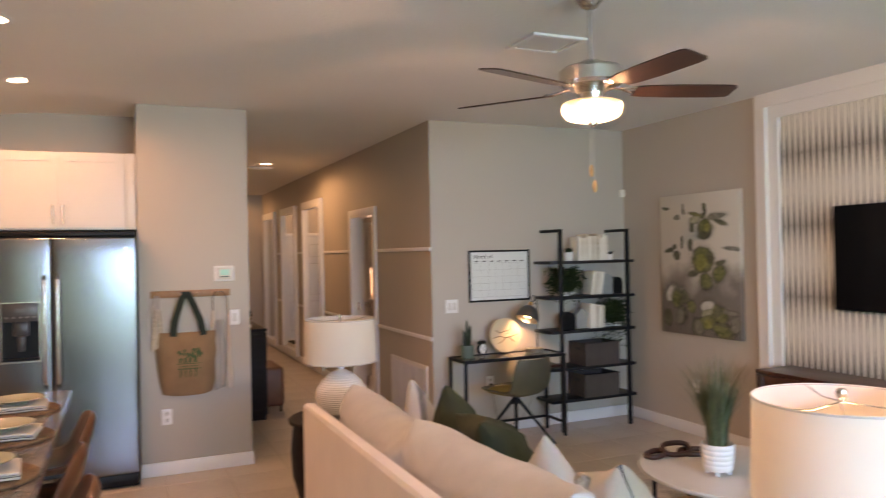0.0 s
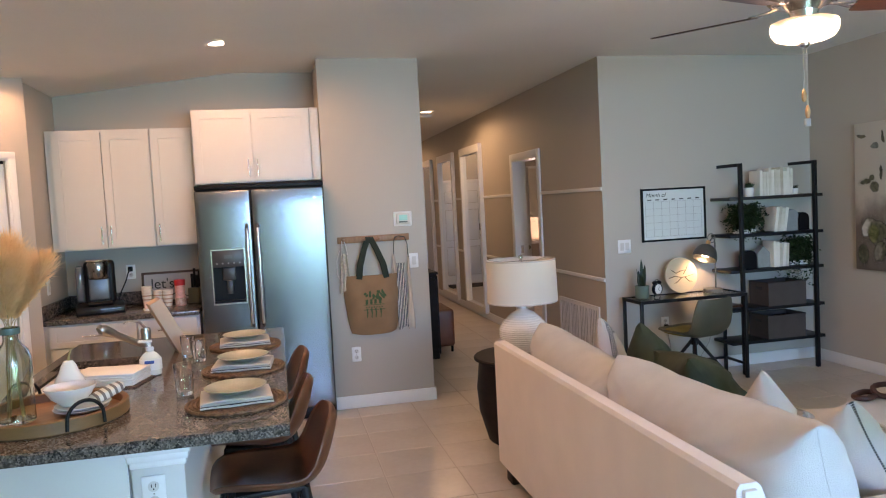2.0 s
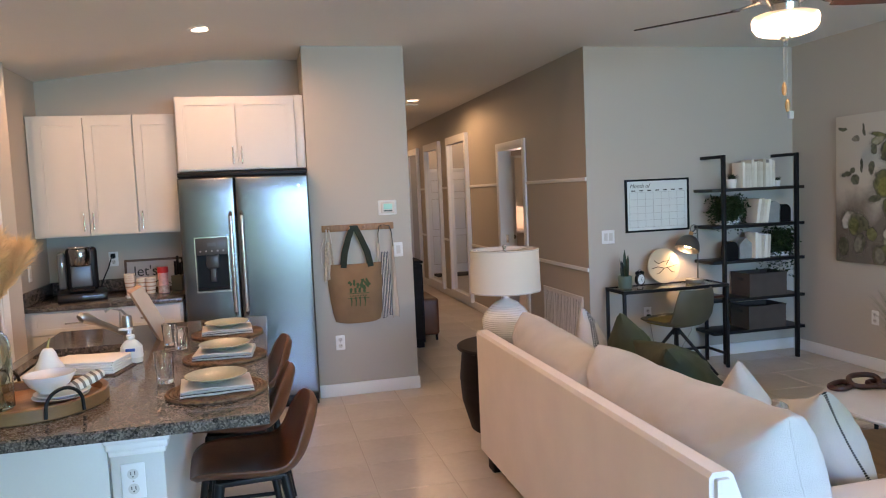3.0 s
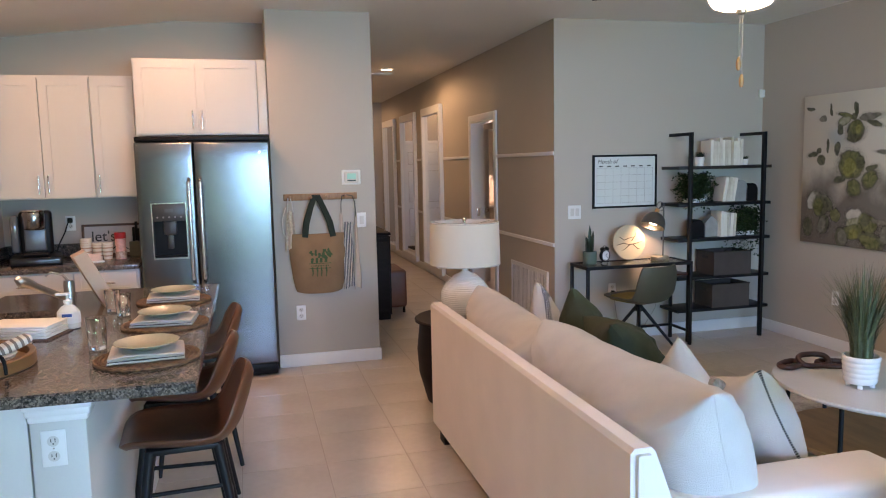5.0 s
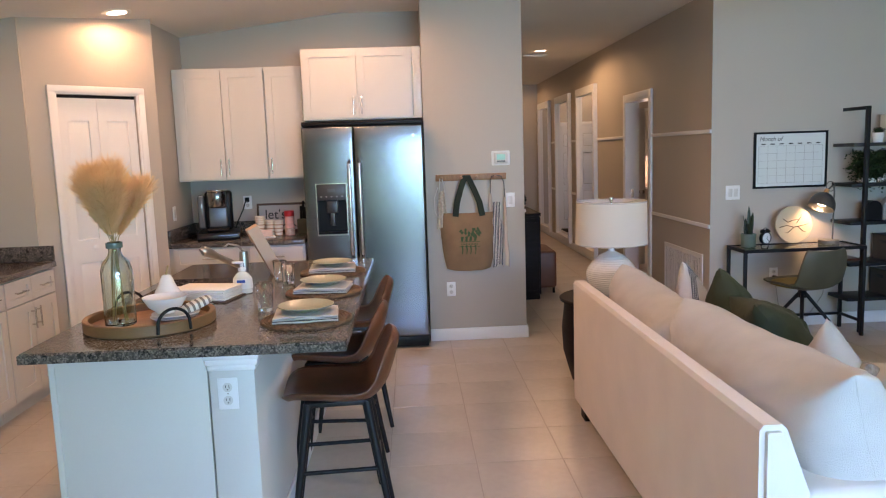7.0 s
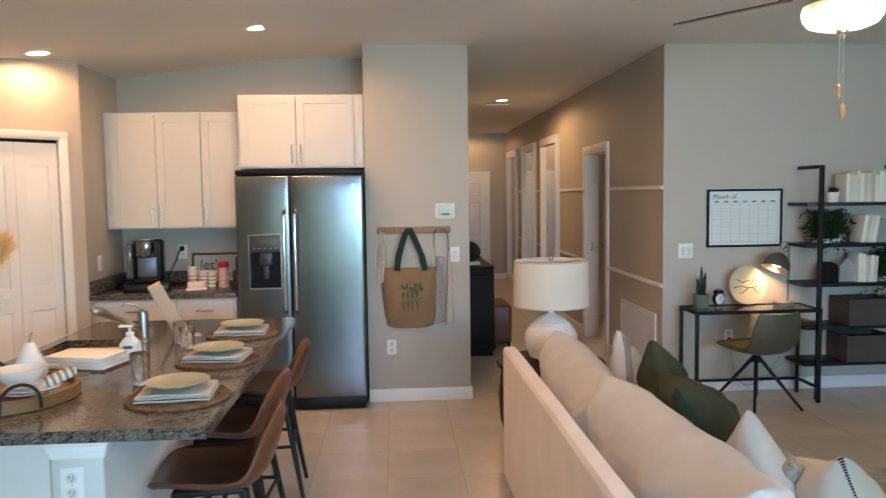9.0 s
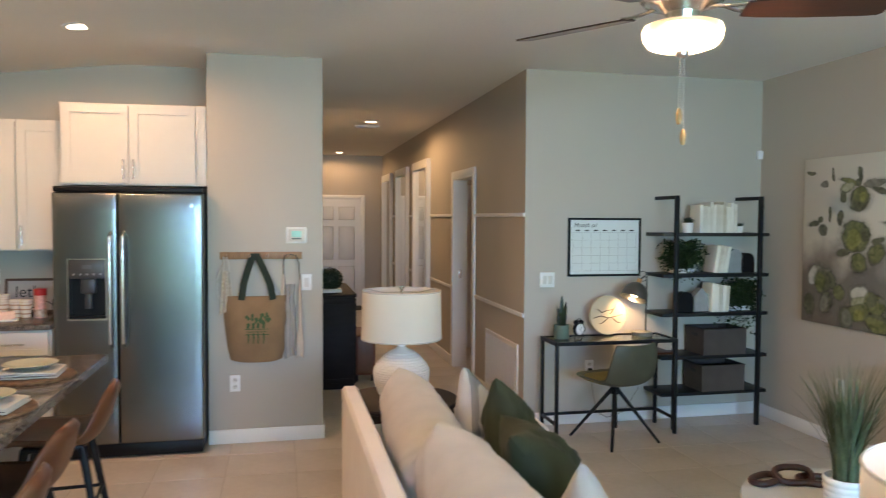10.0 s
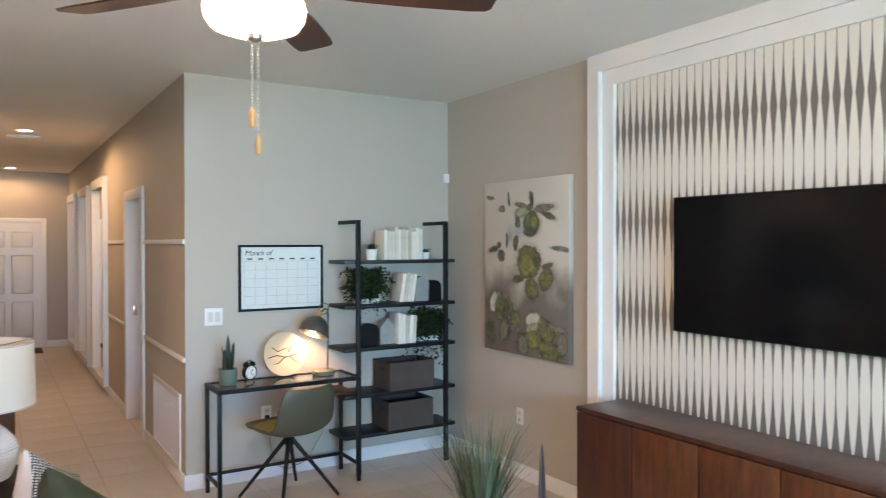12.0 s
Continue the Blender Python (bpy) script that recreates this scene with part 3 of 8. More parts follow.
def panel_door(parent, w, h, cols, rows, material, thick=0.04, depth=0.012):
    """A door leaf facing -y, base at the origin, with raised panels in sunk fields. rows: (z0, z1), cols: (x0, x1)."""
    xs = sorted({0, w, *[v for c in cols for v in c]})
    zs = sorted({0, h, *[v for r in rows for v in r]})
    bm = bm_new()
    for a, b in zip(xs, xs[1:]):
        for c, d_ in zip(zs, zs[1:]):
            sunk = (a, b) in cols and (c, d_) in rows
            if not sunk:
                box(bm, a, b, 0, thick, c, d_)
            else:
                box(bm, a, b, depth, thick, c, d_)
    bmesh.ops.remove_doubles(bm, verts=bm.verts[:], dist=1e-5)
    leaf_ = part("door_leaf", bm, material, parent)
    for a, b in cols:
        for c, d_ in rows:
            bm = bm_new()
            i = 0.028
            o = [bm.verts.new(v) for v in ((a + 0.008, depth, c + 0.008), (b - 0.008, depth, c + 0.008), (b - 0.008, depth, d_ - 0.008), (a + 0.008, depth, d_ - 0.008))]
            n = [bm.verts.new(v) for v in ((a + i, 0.003, c + i), (b - i, 0.003, c + i), (b - i, 0.003, d_ - i), (a + i, 0.003, d_ - i))]
            bm.faces.new(n)
            for k in range(4):
                bm.faces.new((o[k], o[(k + 1) % 4], n[(k + 1) % 4], n[k]))
            bmesh.ops.recalc_face_normals(bm, faces=bm.faces[:])
            part("panel", bm, material, leaf_)
    return leaf_


cl = thing("closet_door", (HX1 + 0.13, 9.3, 0), "white closet door standing open in the bedroom", "closet door")
lf = panel_door(cl, 0.43, 2.0, [(0.09, 0.34)], [(0.17, 0.84), (1.0, 1.83)], TRIM, 0.035)
lf.matrix_basis = Matrix.Translation((0, 0, 0.008))
part("knob", lathe(bm_new(), [(0, 0), (0.026, 0.0), (0.026, 0.01), (0.011, 0.016), (0.011, 0.035), (0.025, 0.045), (0.027, 0.058), (0, 0.066)], 16), CHROME, cl, "nickel knob", at=pose(0.375, 0.0, 0.95, 90))

# front door at the end of the hall
d = thing("door_1", (1.25, HY, 0), "white six-panel front door with a black keypad lock", "front door", kind="structure")
bm = bm_new()
box(bm, -0.07, 0.0, -0.022, 0, 0, 2.02, 0.004)
box(bm, 0.91, 0.98, -0.022, 0, 0, 2.02, 0.004)
box(bm, 0.0, 0.91, -0.022, 0, 1.95, 2.02, 0.004)
part("casing", bm, TRIM, d)
leaf = panel_door(d, 0.91, 1.945, [(0.12, 0.41), (0.50, 0.79)], [(0.16, 0.72), (0.84, 1.44), (1.56, 1.80)], TRIM)
leaf.matrix_basis = Matrix.Translation((0, -0.012, 0.005))
part("keypad_lock", box(bm_new(), 0.05, 0.12, -0.05, -0.012, 1.02, 1.17, 0.008), BLACK, d, "black keypad lock")
bm = lathe(bm_new(), [(0, 0), (0.028, 0.0), (0.028, 0.012), (0.012, 0.018), (0.012, 0.04), (0.026, 0.05), (0.028, 0.065), (0, 0.075)], 16)
part("knob", bm, CHROME, d, "nickel door knob", at=pose(0.085, -0.012, 0.93, 90))

# corner pantry: wall at 45 degrees with a folding door
PM = pose(-2.40, 4.985, 0, 0, 0, 45)
PL = 0.905
bm = bm_new()
box(bm, 0, 0.195, 0, 0.1, 0, 2.66)
box(bm, 0.745, PL, 0, 0.1, 0, 2.66)
box(bm, 0.195, 0.745, 0, 0.1, 2.015, 2.66)
solid("wall_pantry", bm, WALL, "greige painted wall across the pantry corner", "wall", kind="structure", at=PM)
d = thing("door_4", PM @ Matrix.Translation((0.195, 0, 0)), "white panelled folding pantry door in a white casing", "pantry door", kind="structure")
bm = bm_new()
for dd, t in ((0.0, 0.016), (0.012, 0.024)):
    box(bm, -0.058 , 0.0 - dd, -t, 0, 0, 2.073 - dd * 0, 0.003)
    box(bm, 0.55 + dd, 0.608, -t, 0, 0, 2.073, 0.003)
    box(bm, -0.058, 0.608, -t - 0.001, 0, 2.015 + dd, 2.073, 0.003)
part("casing", bm, TRIM, d)
for k in range(2):
    lf = panel_door(d, 0.272, 1.985, [(0.062, 0.21)], [(0.17, 0.84), (1.0, 1.83)], TRIM, 0.03)
    lf.matrix_basis = Matrix.Translation((0.002 + 0.274 * k, 0.02, 0.008))
    if k == 0:
        part("knob", lathe(bm_new(), [(0, 0), (0.008, 0), (0.008, 0.015), (0.018, 0.022), (0.02, 0.03), (0, 0.038)], 14), TRIM, d, "small white knob", at=pose(0.17, 0.02, 0.95, 90))
part("track", box(bm_new(), 0, 0.55, 0.02, 0.06, 1.995, 2.015), BLACK, d, "dark door track")
bm = bm_new()
box(bm, 0.0, 0.137, -0.014, 0, 0, 0.1, 0.004)
box(bm, 0.803, PL, -0.014, 0, 0, 0.1, 0.004)
solid("baseboard_pantry", bm, TRIM, "white baseboard beside the pantry door", "baseboard", kind="structure", at=PM)

# tall framed mirrors on the hall wall
m0 = None
for a, b in MIR:
    if m0 is None:
        m0 = thing("hall_mirror", (HX1, a, 0.08), "tall white-framed mirror on the hall wall", "mirror", "hall mirrors")
        w_ = b - a
        bm = ring_plate(bm_new(), (0, w_, 0, 2.27), (0.060, w_ - 0.060, 0.075, 2.165), -0.055, -0.003, "yz")
        part("mirror_frame", bm, TRIM, m0)
        part("mirror_glass", box(bm_new(), -0.012, -0.004, 0.060, w_ - 0.060, 0.075, 2.165), MIRROR, m0, "silvered mirror glass")
    else:
        copy_thing(m0, Matrix.Translation((HX1, a, 0.08)))

# return air grille low on the hall wall
g = thing("air_grille", (HX1, 6.0, 0.09), "white louvred return air grille on the hall wall", "air vent")
part("grille_frame", ring_plate(bm_new(), (0, 0.92, 0, 0.52), (0.035, 0.885, 0.035, 0.485), -0.014, -0.001, "yz"), TRIM, g)
part("backing", box(bm_new(), -0.004, -0.002, 0.035, 0.885, 0.035, 0.485), mat("grille_shadow_grey", (0.12, 0.11, 0.10), 0.8), g)
me = mesh_of("slat", box(bm_new(), -0.011, -0.005, 0, 0.015, 0.035, 0.485), TRIM)
for k in range(24):
    s = new("slat", me)
    s.parent = g
    s.matrix_basis = Matrix.Translation((0, 0.042 + k * 0.0349, 0))
bm = bm_new()
for y in (0.25, 0.46, 0.67):
    box(bm, -0.0125, -0.005, y - 0.006, y + 0.006, 0.035, 0.485)
part("mullion", bm, TRIM, g)


def ceiling_vent(name, x, y, w, l, label):
    v = thing(name, (x, y, CH), label, "air vent")
    part("vent_frame", ring_plate(bm_new(), (-w / 2, w / 2, -l / 2, l / 2), (-w / 2 + 0.03, w / 2 - 0.03, -l / 2 + 0.03, l / 2 - 0.03), -0.014, -0.001, "xy"), TRIM, v)
    n = int((w - 0.08) / 0.03)
    me = mesh_of("slat", box(bm_new(), -0.011, 0.011, -l / 2 + 0.03, l / 2 - 0.03, -0.0015, 0.0015), TRIM)
    for k in range(n):
        s = new("slat", me)
        s.parent = v
        s.matrix_basis = pose(-w / 2 + 0.05 + k * 0.03, 0, -0.008, 0, 35, 0)


ceiling_vent("ceiling_vent", 2.27, 3.5, 0.34, 0.30, "white ceiling air vent beside the fan")
ceiling_vent("hall_vent", 1.77, 9.66, 0.30, 0.15, "white air vent in the hall ceiling")

# ---- ceiling lights ----
can0 = None
# the pair at y 2.72 is added out of view to brighten the sofa back
for x, y in ((-0.45, 5.32), (-0.42, 4.02), (-1.86, 5.26), (-1.86, 4.0), (-0.40, 2.72), (-1.86, 2.72), (1.77, 9.22), (1.73, 13.45)):
    z = ceiling_at(x)
    m = pose(x, y, z, 0, 0 if x > FX else math.degrees(-math.atan(SLOPE)), 0)
    if can0 is None:
        can0 = thing("recessed_downlight", m, "round white recessed downlight, switched on", "ceiling light", "recessed ceiling lights")
        part("trim_ring", lathe(bm_new(), [(0.066, -0.001), (0.066, -0.006), (0.085, -0.008), (0.095, -0.004), (0.095, -0.001)], 36), TRIM, can0)
        part("lens", lathe(bm_new(), [(0, -0.0045), (0.066, -0.0045), (0.066, -0.002), (0, -0.002)], 36), CANLIT, can0, "glowing round lens")
    else:
        copy_thing(can0, m)
    lamp("downlight_lamp", "SPOT", (x, y, z - 0.03), (46 if y < 10 else 20) if y > 6 else 17 if x < -1 else 30, (1.0, 0.66, 0.33) if y > 6 else WARM, 0.06, (x, y, 0), 176, 0.35)

# ---- kitchen ----


def bar_handle(parent, x, y, z0, z1, flat=False, name="handle"):
    """A nickel bar pull proud of a front that faces -y; upright, or level if flat."""
    bm = bm_new()
    a, b = (z0, z1)
    if flat:
        tube(bm, [(x - (b - a) / 2, y - 0.028, a), (x + (b - a) / 2, y - 0.028, a)], 0.0055, 10)
        for s in (-1, 1):
            tube(bm, [(x + s * (b - a) * 0.34, y, a), (x + s * (b - a) * 0.34, y - 0.028, a)], 0.0045, 8)
    else:
        tube(bm, [(x, y - 0.028, a), (x, y - 0.028, b)], 0.0055, 10)
        for z in (a + 0.025, b - 0.025):
            tube(bm, [(x, y, z), (x, y - 0.028, z)], 0.0045, 8)
    return part(name, bm, CHROME, parent, "brushed nickel bar handle")


def shaker(parent, name, x0, x1, z0, z1, y, rail=0.058, material=None):
    """A shaker front facing -y: a raised frame round a sunk flat panel."""
    bm = ring_plate(bm_new(), (x0, x1, z0, z1), (x0 + rail, x1 - rail, z0 + rail, z1 - rail), y - 0.020, y)
    box(bm, x0 + rail, x1 - rail, y - 0.010, y - 0.001, z0 + rail, z1 - rail)
    return part(name, bm, material or CAB, parent)


def cabinet(name, at, w, d, h, fronts, label, group, z_toe=0.0, category="kitchen cabinet"):
    """A cabinet unit, base at 'at' (front left corner), facing -y. fronts: (kind, x0, x1, z0, z1, handle side)."""
    c = thing(name, at, label, category, group)
    bm = box(bm_new(), 0, w, 0, d, z_toe, h)
    if z_toe:
        box(bm, 0.0, w, 0.06, d, 0, z_toe)
    part("body", bm, CAB, c)
    for kind, x0, x1, z0, z1, side in fronts:
        if kind == "drawer":
            f = shaker(c, "drawer", x0, x1, z0, z1, -0.002, 0.04)
            bar_handle(f, (x0 + x1) / 2, -0.022, (z0 + z1) / 2, (z0 + z1) / 2 + 0.13, True)
        else:
            f = shaker(c, "door", x0, x1, z0, z1, -0.002)
            hx = x1 - 0.03 if side == "r" else x0 + 0.03
            if kind == "upper":
                bar_handle(f, hx, -0.022, z0 + 0.03, z0 + 0.165)
            else:
                bar_handle(f, hx, -0.022, z1 - 0.17, z1 - 0.035)
    return c


G = "white wall cabinets"
cabinet("wall_cabinet", (-1.79, 6.12, 1.365), 0.735, 0.33, 0.905,
        [("upper", 0.045, 0.388, 0.01, 0.885, "r"), ("upper", 0.394, 0.731, 0.01, 0.885, "l")], "white shaker wall cabinet with two doors, above the coffee counter", G)
cabinet("wall_cabinet", (-1.052, 6.12, 1.365), 0.325, 0.33, 0.905, [("upper", 0.004, 0.30, 0.01, 0.885, "l")], "white shaker wall cabinet with one door, beside the fridge", G)
c = cabinet("wall_cabinet", (-0.722, 5.92, 1.818), 0.944, 0.53, 0.555, [("upper", 0.008, 0.432, 0.012, 0.545, "r"), ("upper", 0.438, 0.868, 0.012, 0.545, "l")], "white shaker cabinet above the fridge", G)
part("filler_strip", box(bm_new(), 0.874, 0.940, -0.016, 0.0, 0.0, 0.555, 0.002), CAB, c)

G = "white base cabinets"
cabinet("base_cabinet", (-1.80, 5.73, 0), 0.63, 0.71, 0.862, [("drawer", 0.05, 0.626, 0.70, 0.85, ""), ("lower", 0.05, 0.336, 0.12, 0.692, "r"), ("lower", 0.342, 0.626, 0.12, 0.692, "l")], "white shaker base cabinet under the coffee counter", G, 0.1)
cabinet("base_cabinet", (-1.168, 5.73, 0), 0.43, 0.71, 0.862, [("drawer", 0.004, 0.41, 0.70, 0.85, ""), ("lower", 0.004, 0.41, 0.12, 0.692, "l")], "white shaker base cabinet beside the fridge", G, 0.1)
bm = box(bm_new(), -1.80, -0.738, 5.695, 6.45, 0.864, 0.9, 0.004)
ct = solid("countertop", bm, GRAN, "speckled brown-black granite countertop on the base cabinets", "countertop")
bm = box(bm_new(), -1.80, -0.738, 6.43, 6.449, 0.901, 1.0, 0.003)
part("backsplash", bm, GRAN, ct)
part("side_splash", box(bm_new(), -1.799, -1.78, 5.74, 6.43, 0.901, 1.0, 0.003), GRAN, ct)

# side run along the kitchen wall, units face +x
for k in range(3):
    y1 = 4.96 - 0.62 * k
    cc = cabinet("base_cabinet", pose(-2.335, y1 - 0.615, 0, 0, 0, 90), 0.613, 0.61, 0.862,
                 [("drawer", 0.004, 0.304, 0.70, 0.85, ""), ("drawer", 0.309, 0.609, 0.70, 0.85, ""), ("lower", 0.004, 0.304, 0.12, 0.692, "r"), ("lower", 0.309, 0.609, 0.12, 0.692, "l")],
                 "white shaker base cabinet in the side run", G, 0.1)
st = solid("side_countertop", box(bm_new(), LX + 0.001, -2.295, 3.1, 4.969, 0.864, 0.9, 0.004), GRAN, "speckled granite countertop on the side cabinets", "countertop")
part("backsplash", box(bm_new(), LX + 0.02, -2.30, 4.95, 4.969, 0.901, 1.005, 0.003), GRAN, st)
part("side_splash", box(bm_new(), LX + 0.001, LX + 0.02, 3.1, 4.95, 0.901, 1.005, 0.003), GRAN, st)

# side by side fridge
f = thing("refrigerator", (-0.25, 5.66, 0), "stainless steel side-by-side fridge with an ice dispenser", "refrigerator")
bm = box(bm_new(), -0.462, 0.462, 0.075, 0.75, 0.03, 1.765, 0.006)
part("body", bm, DARKSIDE, f, "black cabinet body")
part("kick_grille", box(bm_new(), -0.455, 0.455, 0.02, 0.12, 0.012, 0.095, 0.004), BLACK, f, "black kick grille")
part("hinge_cover", box(bm_new(), -0.462, 0.462, 0.03, 0.5, 1.766, 1.80, 0.006), BLACK, f, "black top trim")
DX0, DX1, DZ0, DZ1 = -0.375, -0.135, 0.925, 1.33


def crowned_door(x0, x1, z0, z1, crown, hole=None, back=0.07, r=0.012):
    """A fridge door facing -y, bowed forward across its width, with rounded edges and an optional hole (x0, x1, z0, z1)."""
    def ease(d):
        return 0.0 if d >= r else r - math.sqrt(max(0.0, r * r - (r - d) ** 2))
    lip = [0.0, 0.0015, 0.004, 0.008, r]
    xs = {*[x0 + d for d in lip], *[x1 - d for d in lip], *[x0 + (x1 - x0) * k / 20 for k in range(2, 19)]}
    zs = {*[z0 + d for d in lip], *[z1 - d for d in lip], *[z0 + (z1 - z0) * k / 12 for k in range(1, 12)]}
    if hole:
        xs, zs = xs | set(hole[:2]), zs | set(hole[2:])
    xs, zs = sorted(xs), sorted(zs)
    mid, half = (x0 + x1) / 2, (x1 - x0) / 2
    bm = bm_new()
    g = [[bm.verts.new((x, crown * ((x - mid) / half) ** 2 + max(ease(min(x - x0, x1 - x)), ease(min(z - z0, z1 - z))), z)) for x in xs] for z in zs]
    b = [[bm.verts.new((x, back, z)) for x in xs] for z in zs]
    inside = lambda i, j: hole and hole[0] <= (xs[i] + xs[i + 1]) / 2 <= hole[1] and hole[2] <= (zs[j] + zs[j + 1]) / 2 <= hole[3]
    for j in range(len(zs) - 1):
        for i in range(len(xs) - 1):
            if not inside(i, j):
                bm.faces.new((g[j][i], g[j][i + 1], g[j + 1][i + 1], g[j + 1][i]))
                bm.faces.new((b[j][i + 1], b[j][i], b[j + 1][i], b[j + 1][i + 1]))
    for e in [e for e in bm.edges if len(e.link_faces) == 1 and e.verts[0].co.y < back - 1e-6 and e.verts[1].co.y < back - 1e-6]:
        (u, v) = [next((b[j][i]) for j in range(len(zs)) for i in range(len(xs)) if g[j][i] is w) for w in e.verts]
        bm.faces.new((e.verts[0], e.verts[1], v, u))
    bmesh.ops.recalc_face_normals(bm, faces=bm.faces[:])
    return bm


fd = part("freezer_door", crowned_door(-0.463, -0.072, 0.10, 1.757, 0.006, (DX0, DX1, DZ0, DZ1)), STEEL, f, "brushed stainless door")
rd = part("fridge_door", crowned_door(-0.066, 0.463, 0.10, 1.757, 0.007), STEEL, f, "brushed stainless door")
for door, x in ((fd, -0.108), (rd, -0.03)):
    bm = bm_new()
    tube(bm, [(x, 0.012, 1.50), (x, -0.045, 1.47), (x, -0.052, 1.40), (x, -0.052, 0.85), (x, -0.045, 0.78), (x, 0.012, 0.75)], 0.0135, 12)
    part("handle", bm, CHROME, door, "tubular steel handle")
bm = ring_plate(bm_new(), (DX0, DX1, DZ0, DZ1), (DX0 + 0.008, DX1 - 0.008, DZ0 + 0.012, DZ1 - 0.006), -0.005, 0.02)
disp = part("dispenser", bm, CHROME, fd, "silver-rimmed water and ice dispenser")
part("control_panel", box(bm_new(), DX0 + 0.012, DX1 - 0.012, -0.002, 0.03, 1.20, DZ1 - 0.006, 0.002), mat("grey_control_panel", (0.045, 0.045, 0.047), 0.35), fd, "dark grey control panel")
part("display", box(bm_new(), -0.285, -0.225, -0.003, 0.0, 1.262, 1.288), mat("dim_display", (0.10, 0.11, 0.12), 0.2), fd)
me = mesh_of("button", lathe(bm_new(), [(0, 0), (0.007, 0), (0.006, 0.002), (0, 0.002)], 10), mat("grey_button", (0.25, 0.25, 0.26), 0.4))
for k in range(5):
    b = new("button", me)
    b.parent = fd
    b.matrix_basis = pose(-0.335 + 0.04 * k, -0.002, 1.228, 90)
bm = box(bm_new(), DX0 + 0.012, DX1 - 0.012, 0.055, 0.068, DZ0 + 0.014, 1.20)
box(bm, DX0 + 0.012, DX1 - 0.012, 0.0, 0.055, DZ0 + 0.014, DZ0 + 0.028)
part("recess", bm, BLACK, fd, "black dispenser recess")
bm = box(bm_new(), -0.30, -0.21, 0.015, 0.05, 1.10, 1.20, 0.01)
box(bm, -0.275, -0.235, 0.02, 0.045, 1.0, 1.10, 0.006)
part("paddle", bm, mat("charcoal_plastic", (0.035, 0.035, 0.038), 0.35), fd)
part("badge", lathe(bm_new(), [(0, 0), (0.017, 0), (0.017, 0.002), (0.012, 0.003), (0, 0.003)], 24), CHROME, rd, "small round metal badge", at=pose(0.385, 0.0065, 1.68, 90))
for sx in (-0.40, 0.40):
    part("foot", lathe(bm_new(), [(0, 0), (0.025, 0), (0.025, 0.03), (0, 0.03)], 14), BLACK, f, at=Matrix.Translation((sx, 0.14, 0)))

# island: cabinet body with a painted knee wall under a granite top
isl = thing("kitchen_island", (-0.70, 3.5, 0), "kitchen island with white end panel and pale painted knee wall", "kitchen island")
IY0, IY1 = -0.94, 0.95
part("body", box(bm_new(), -0.495, 0.06, IY0 + 0.01, IY1, 0.0, 0.862), CAB, isl)
bm = box(bm_new(), -0.50, 0.052, IY0 - 0.012, IY0 + 0.008, 0.0, 0.862, 0.002)
box(bm, -0.50, -0.478, IY0 - 0.020, IY0 - 0.012, 0.0, 0.862, 0.002)
part("end_panel", bm, CAB, isl, "smooth white end panel")
KNEE = mat("pale_knee_wall_paint", (0.60, 0.585, 0.55), 0.5, 0, 0.02, 2, 140, 0.15, 0.002)
part("knee_wall", box(bm_new(), 0.062, 0.225, IY0 - 0.03, IY1, 0.0, 0.862, 0.008), KNEE, isl, "pale painted knee wall with rounded corners")
bm = bm_new()
for k, (o, z0, z1) in enumerate(((0.006, 0.795, 0.815), (0.014, 0.815, 0.838), (0.022, 0.838, 0.8625))):
    box(bm, 0.062 - o * 0.6, 0.225 + o, IY0 - 0.03 - o, IY0 + 0.05, z0, z1, 0.005)
part("cap_moulding", bm, TRIM, isl, "white stepped moulding under the top")
part("baseboard", box(bm_new(), 0.226, 0.238, IY0 - 0.03, IY1, 0.0, 0.1, 0.003), TRIM, isl)
SX0, SX1, SY0, SY1 = -0.505, -0.10, -0.30, 0.47        # sink cut-out
bm = ring_plate(bm_new(), (-0.565, 0.560, -1.03, 1.03), (SX0, SX1, SY0, SY1), 0.8635, 0.90, "xy")
bmesh.ops.bevel(bm, geom=[e for e in bm.edges if e.verts[0].co.z > 0.89 and e.verts[1].co.z > 0.89 and (abs(e.verts[0].co.y) > 1.0 and abs(e.verts[1].co.y) > 1.0 or abs(e.verts[0].co.x) > 0.55 and abs(e.verts[1].co.x) > 0.55)], offset=0.006, segments=3, affect="EDGES")
part("countertop", bm, GRAN, isl, "polished speckled granite top")
SINKM = mat("black_composite_sink", (0.018, 0.018, 0.02), 0.45, 0, 0.2, 30, 300, 0.2)
bm = bm_new()
o, i_ = 0.012, 0.0
box(bm, SX0 - o, SX1 + o, SY0 - o, SY1 + o, 0.68, 0.692)
box(bm, SX0 - o, SX0, SY0 - o, SY1 + o, 0.692, 0.862)
box(bm, SX1, SX1 + o, SY0 - o, SY1 + o, 0.692, 0.862)
box(bm, SX0, SX1, SY0 - o, SY0, 0.692, 0.862)
box(bm, SX0, SX1, SY1, SY1 + o, 0.692, 0.862)
part("sink", bm, SINKM, isl, "black undermount sink basin")


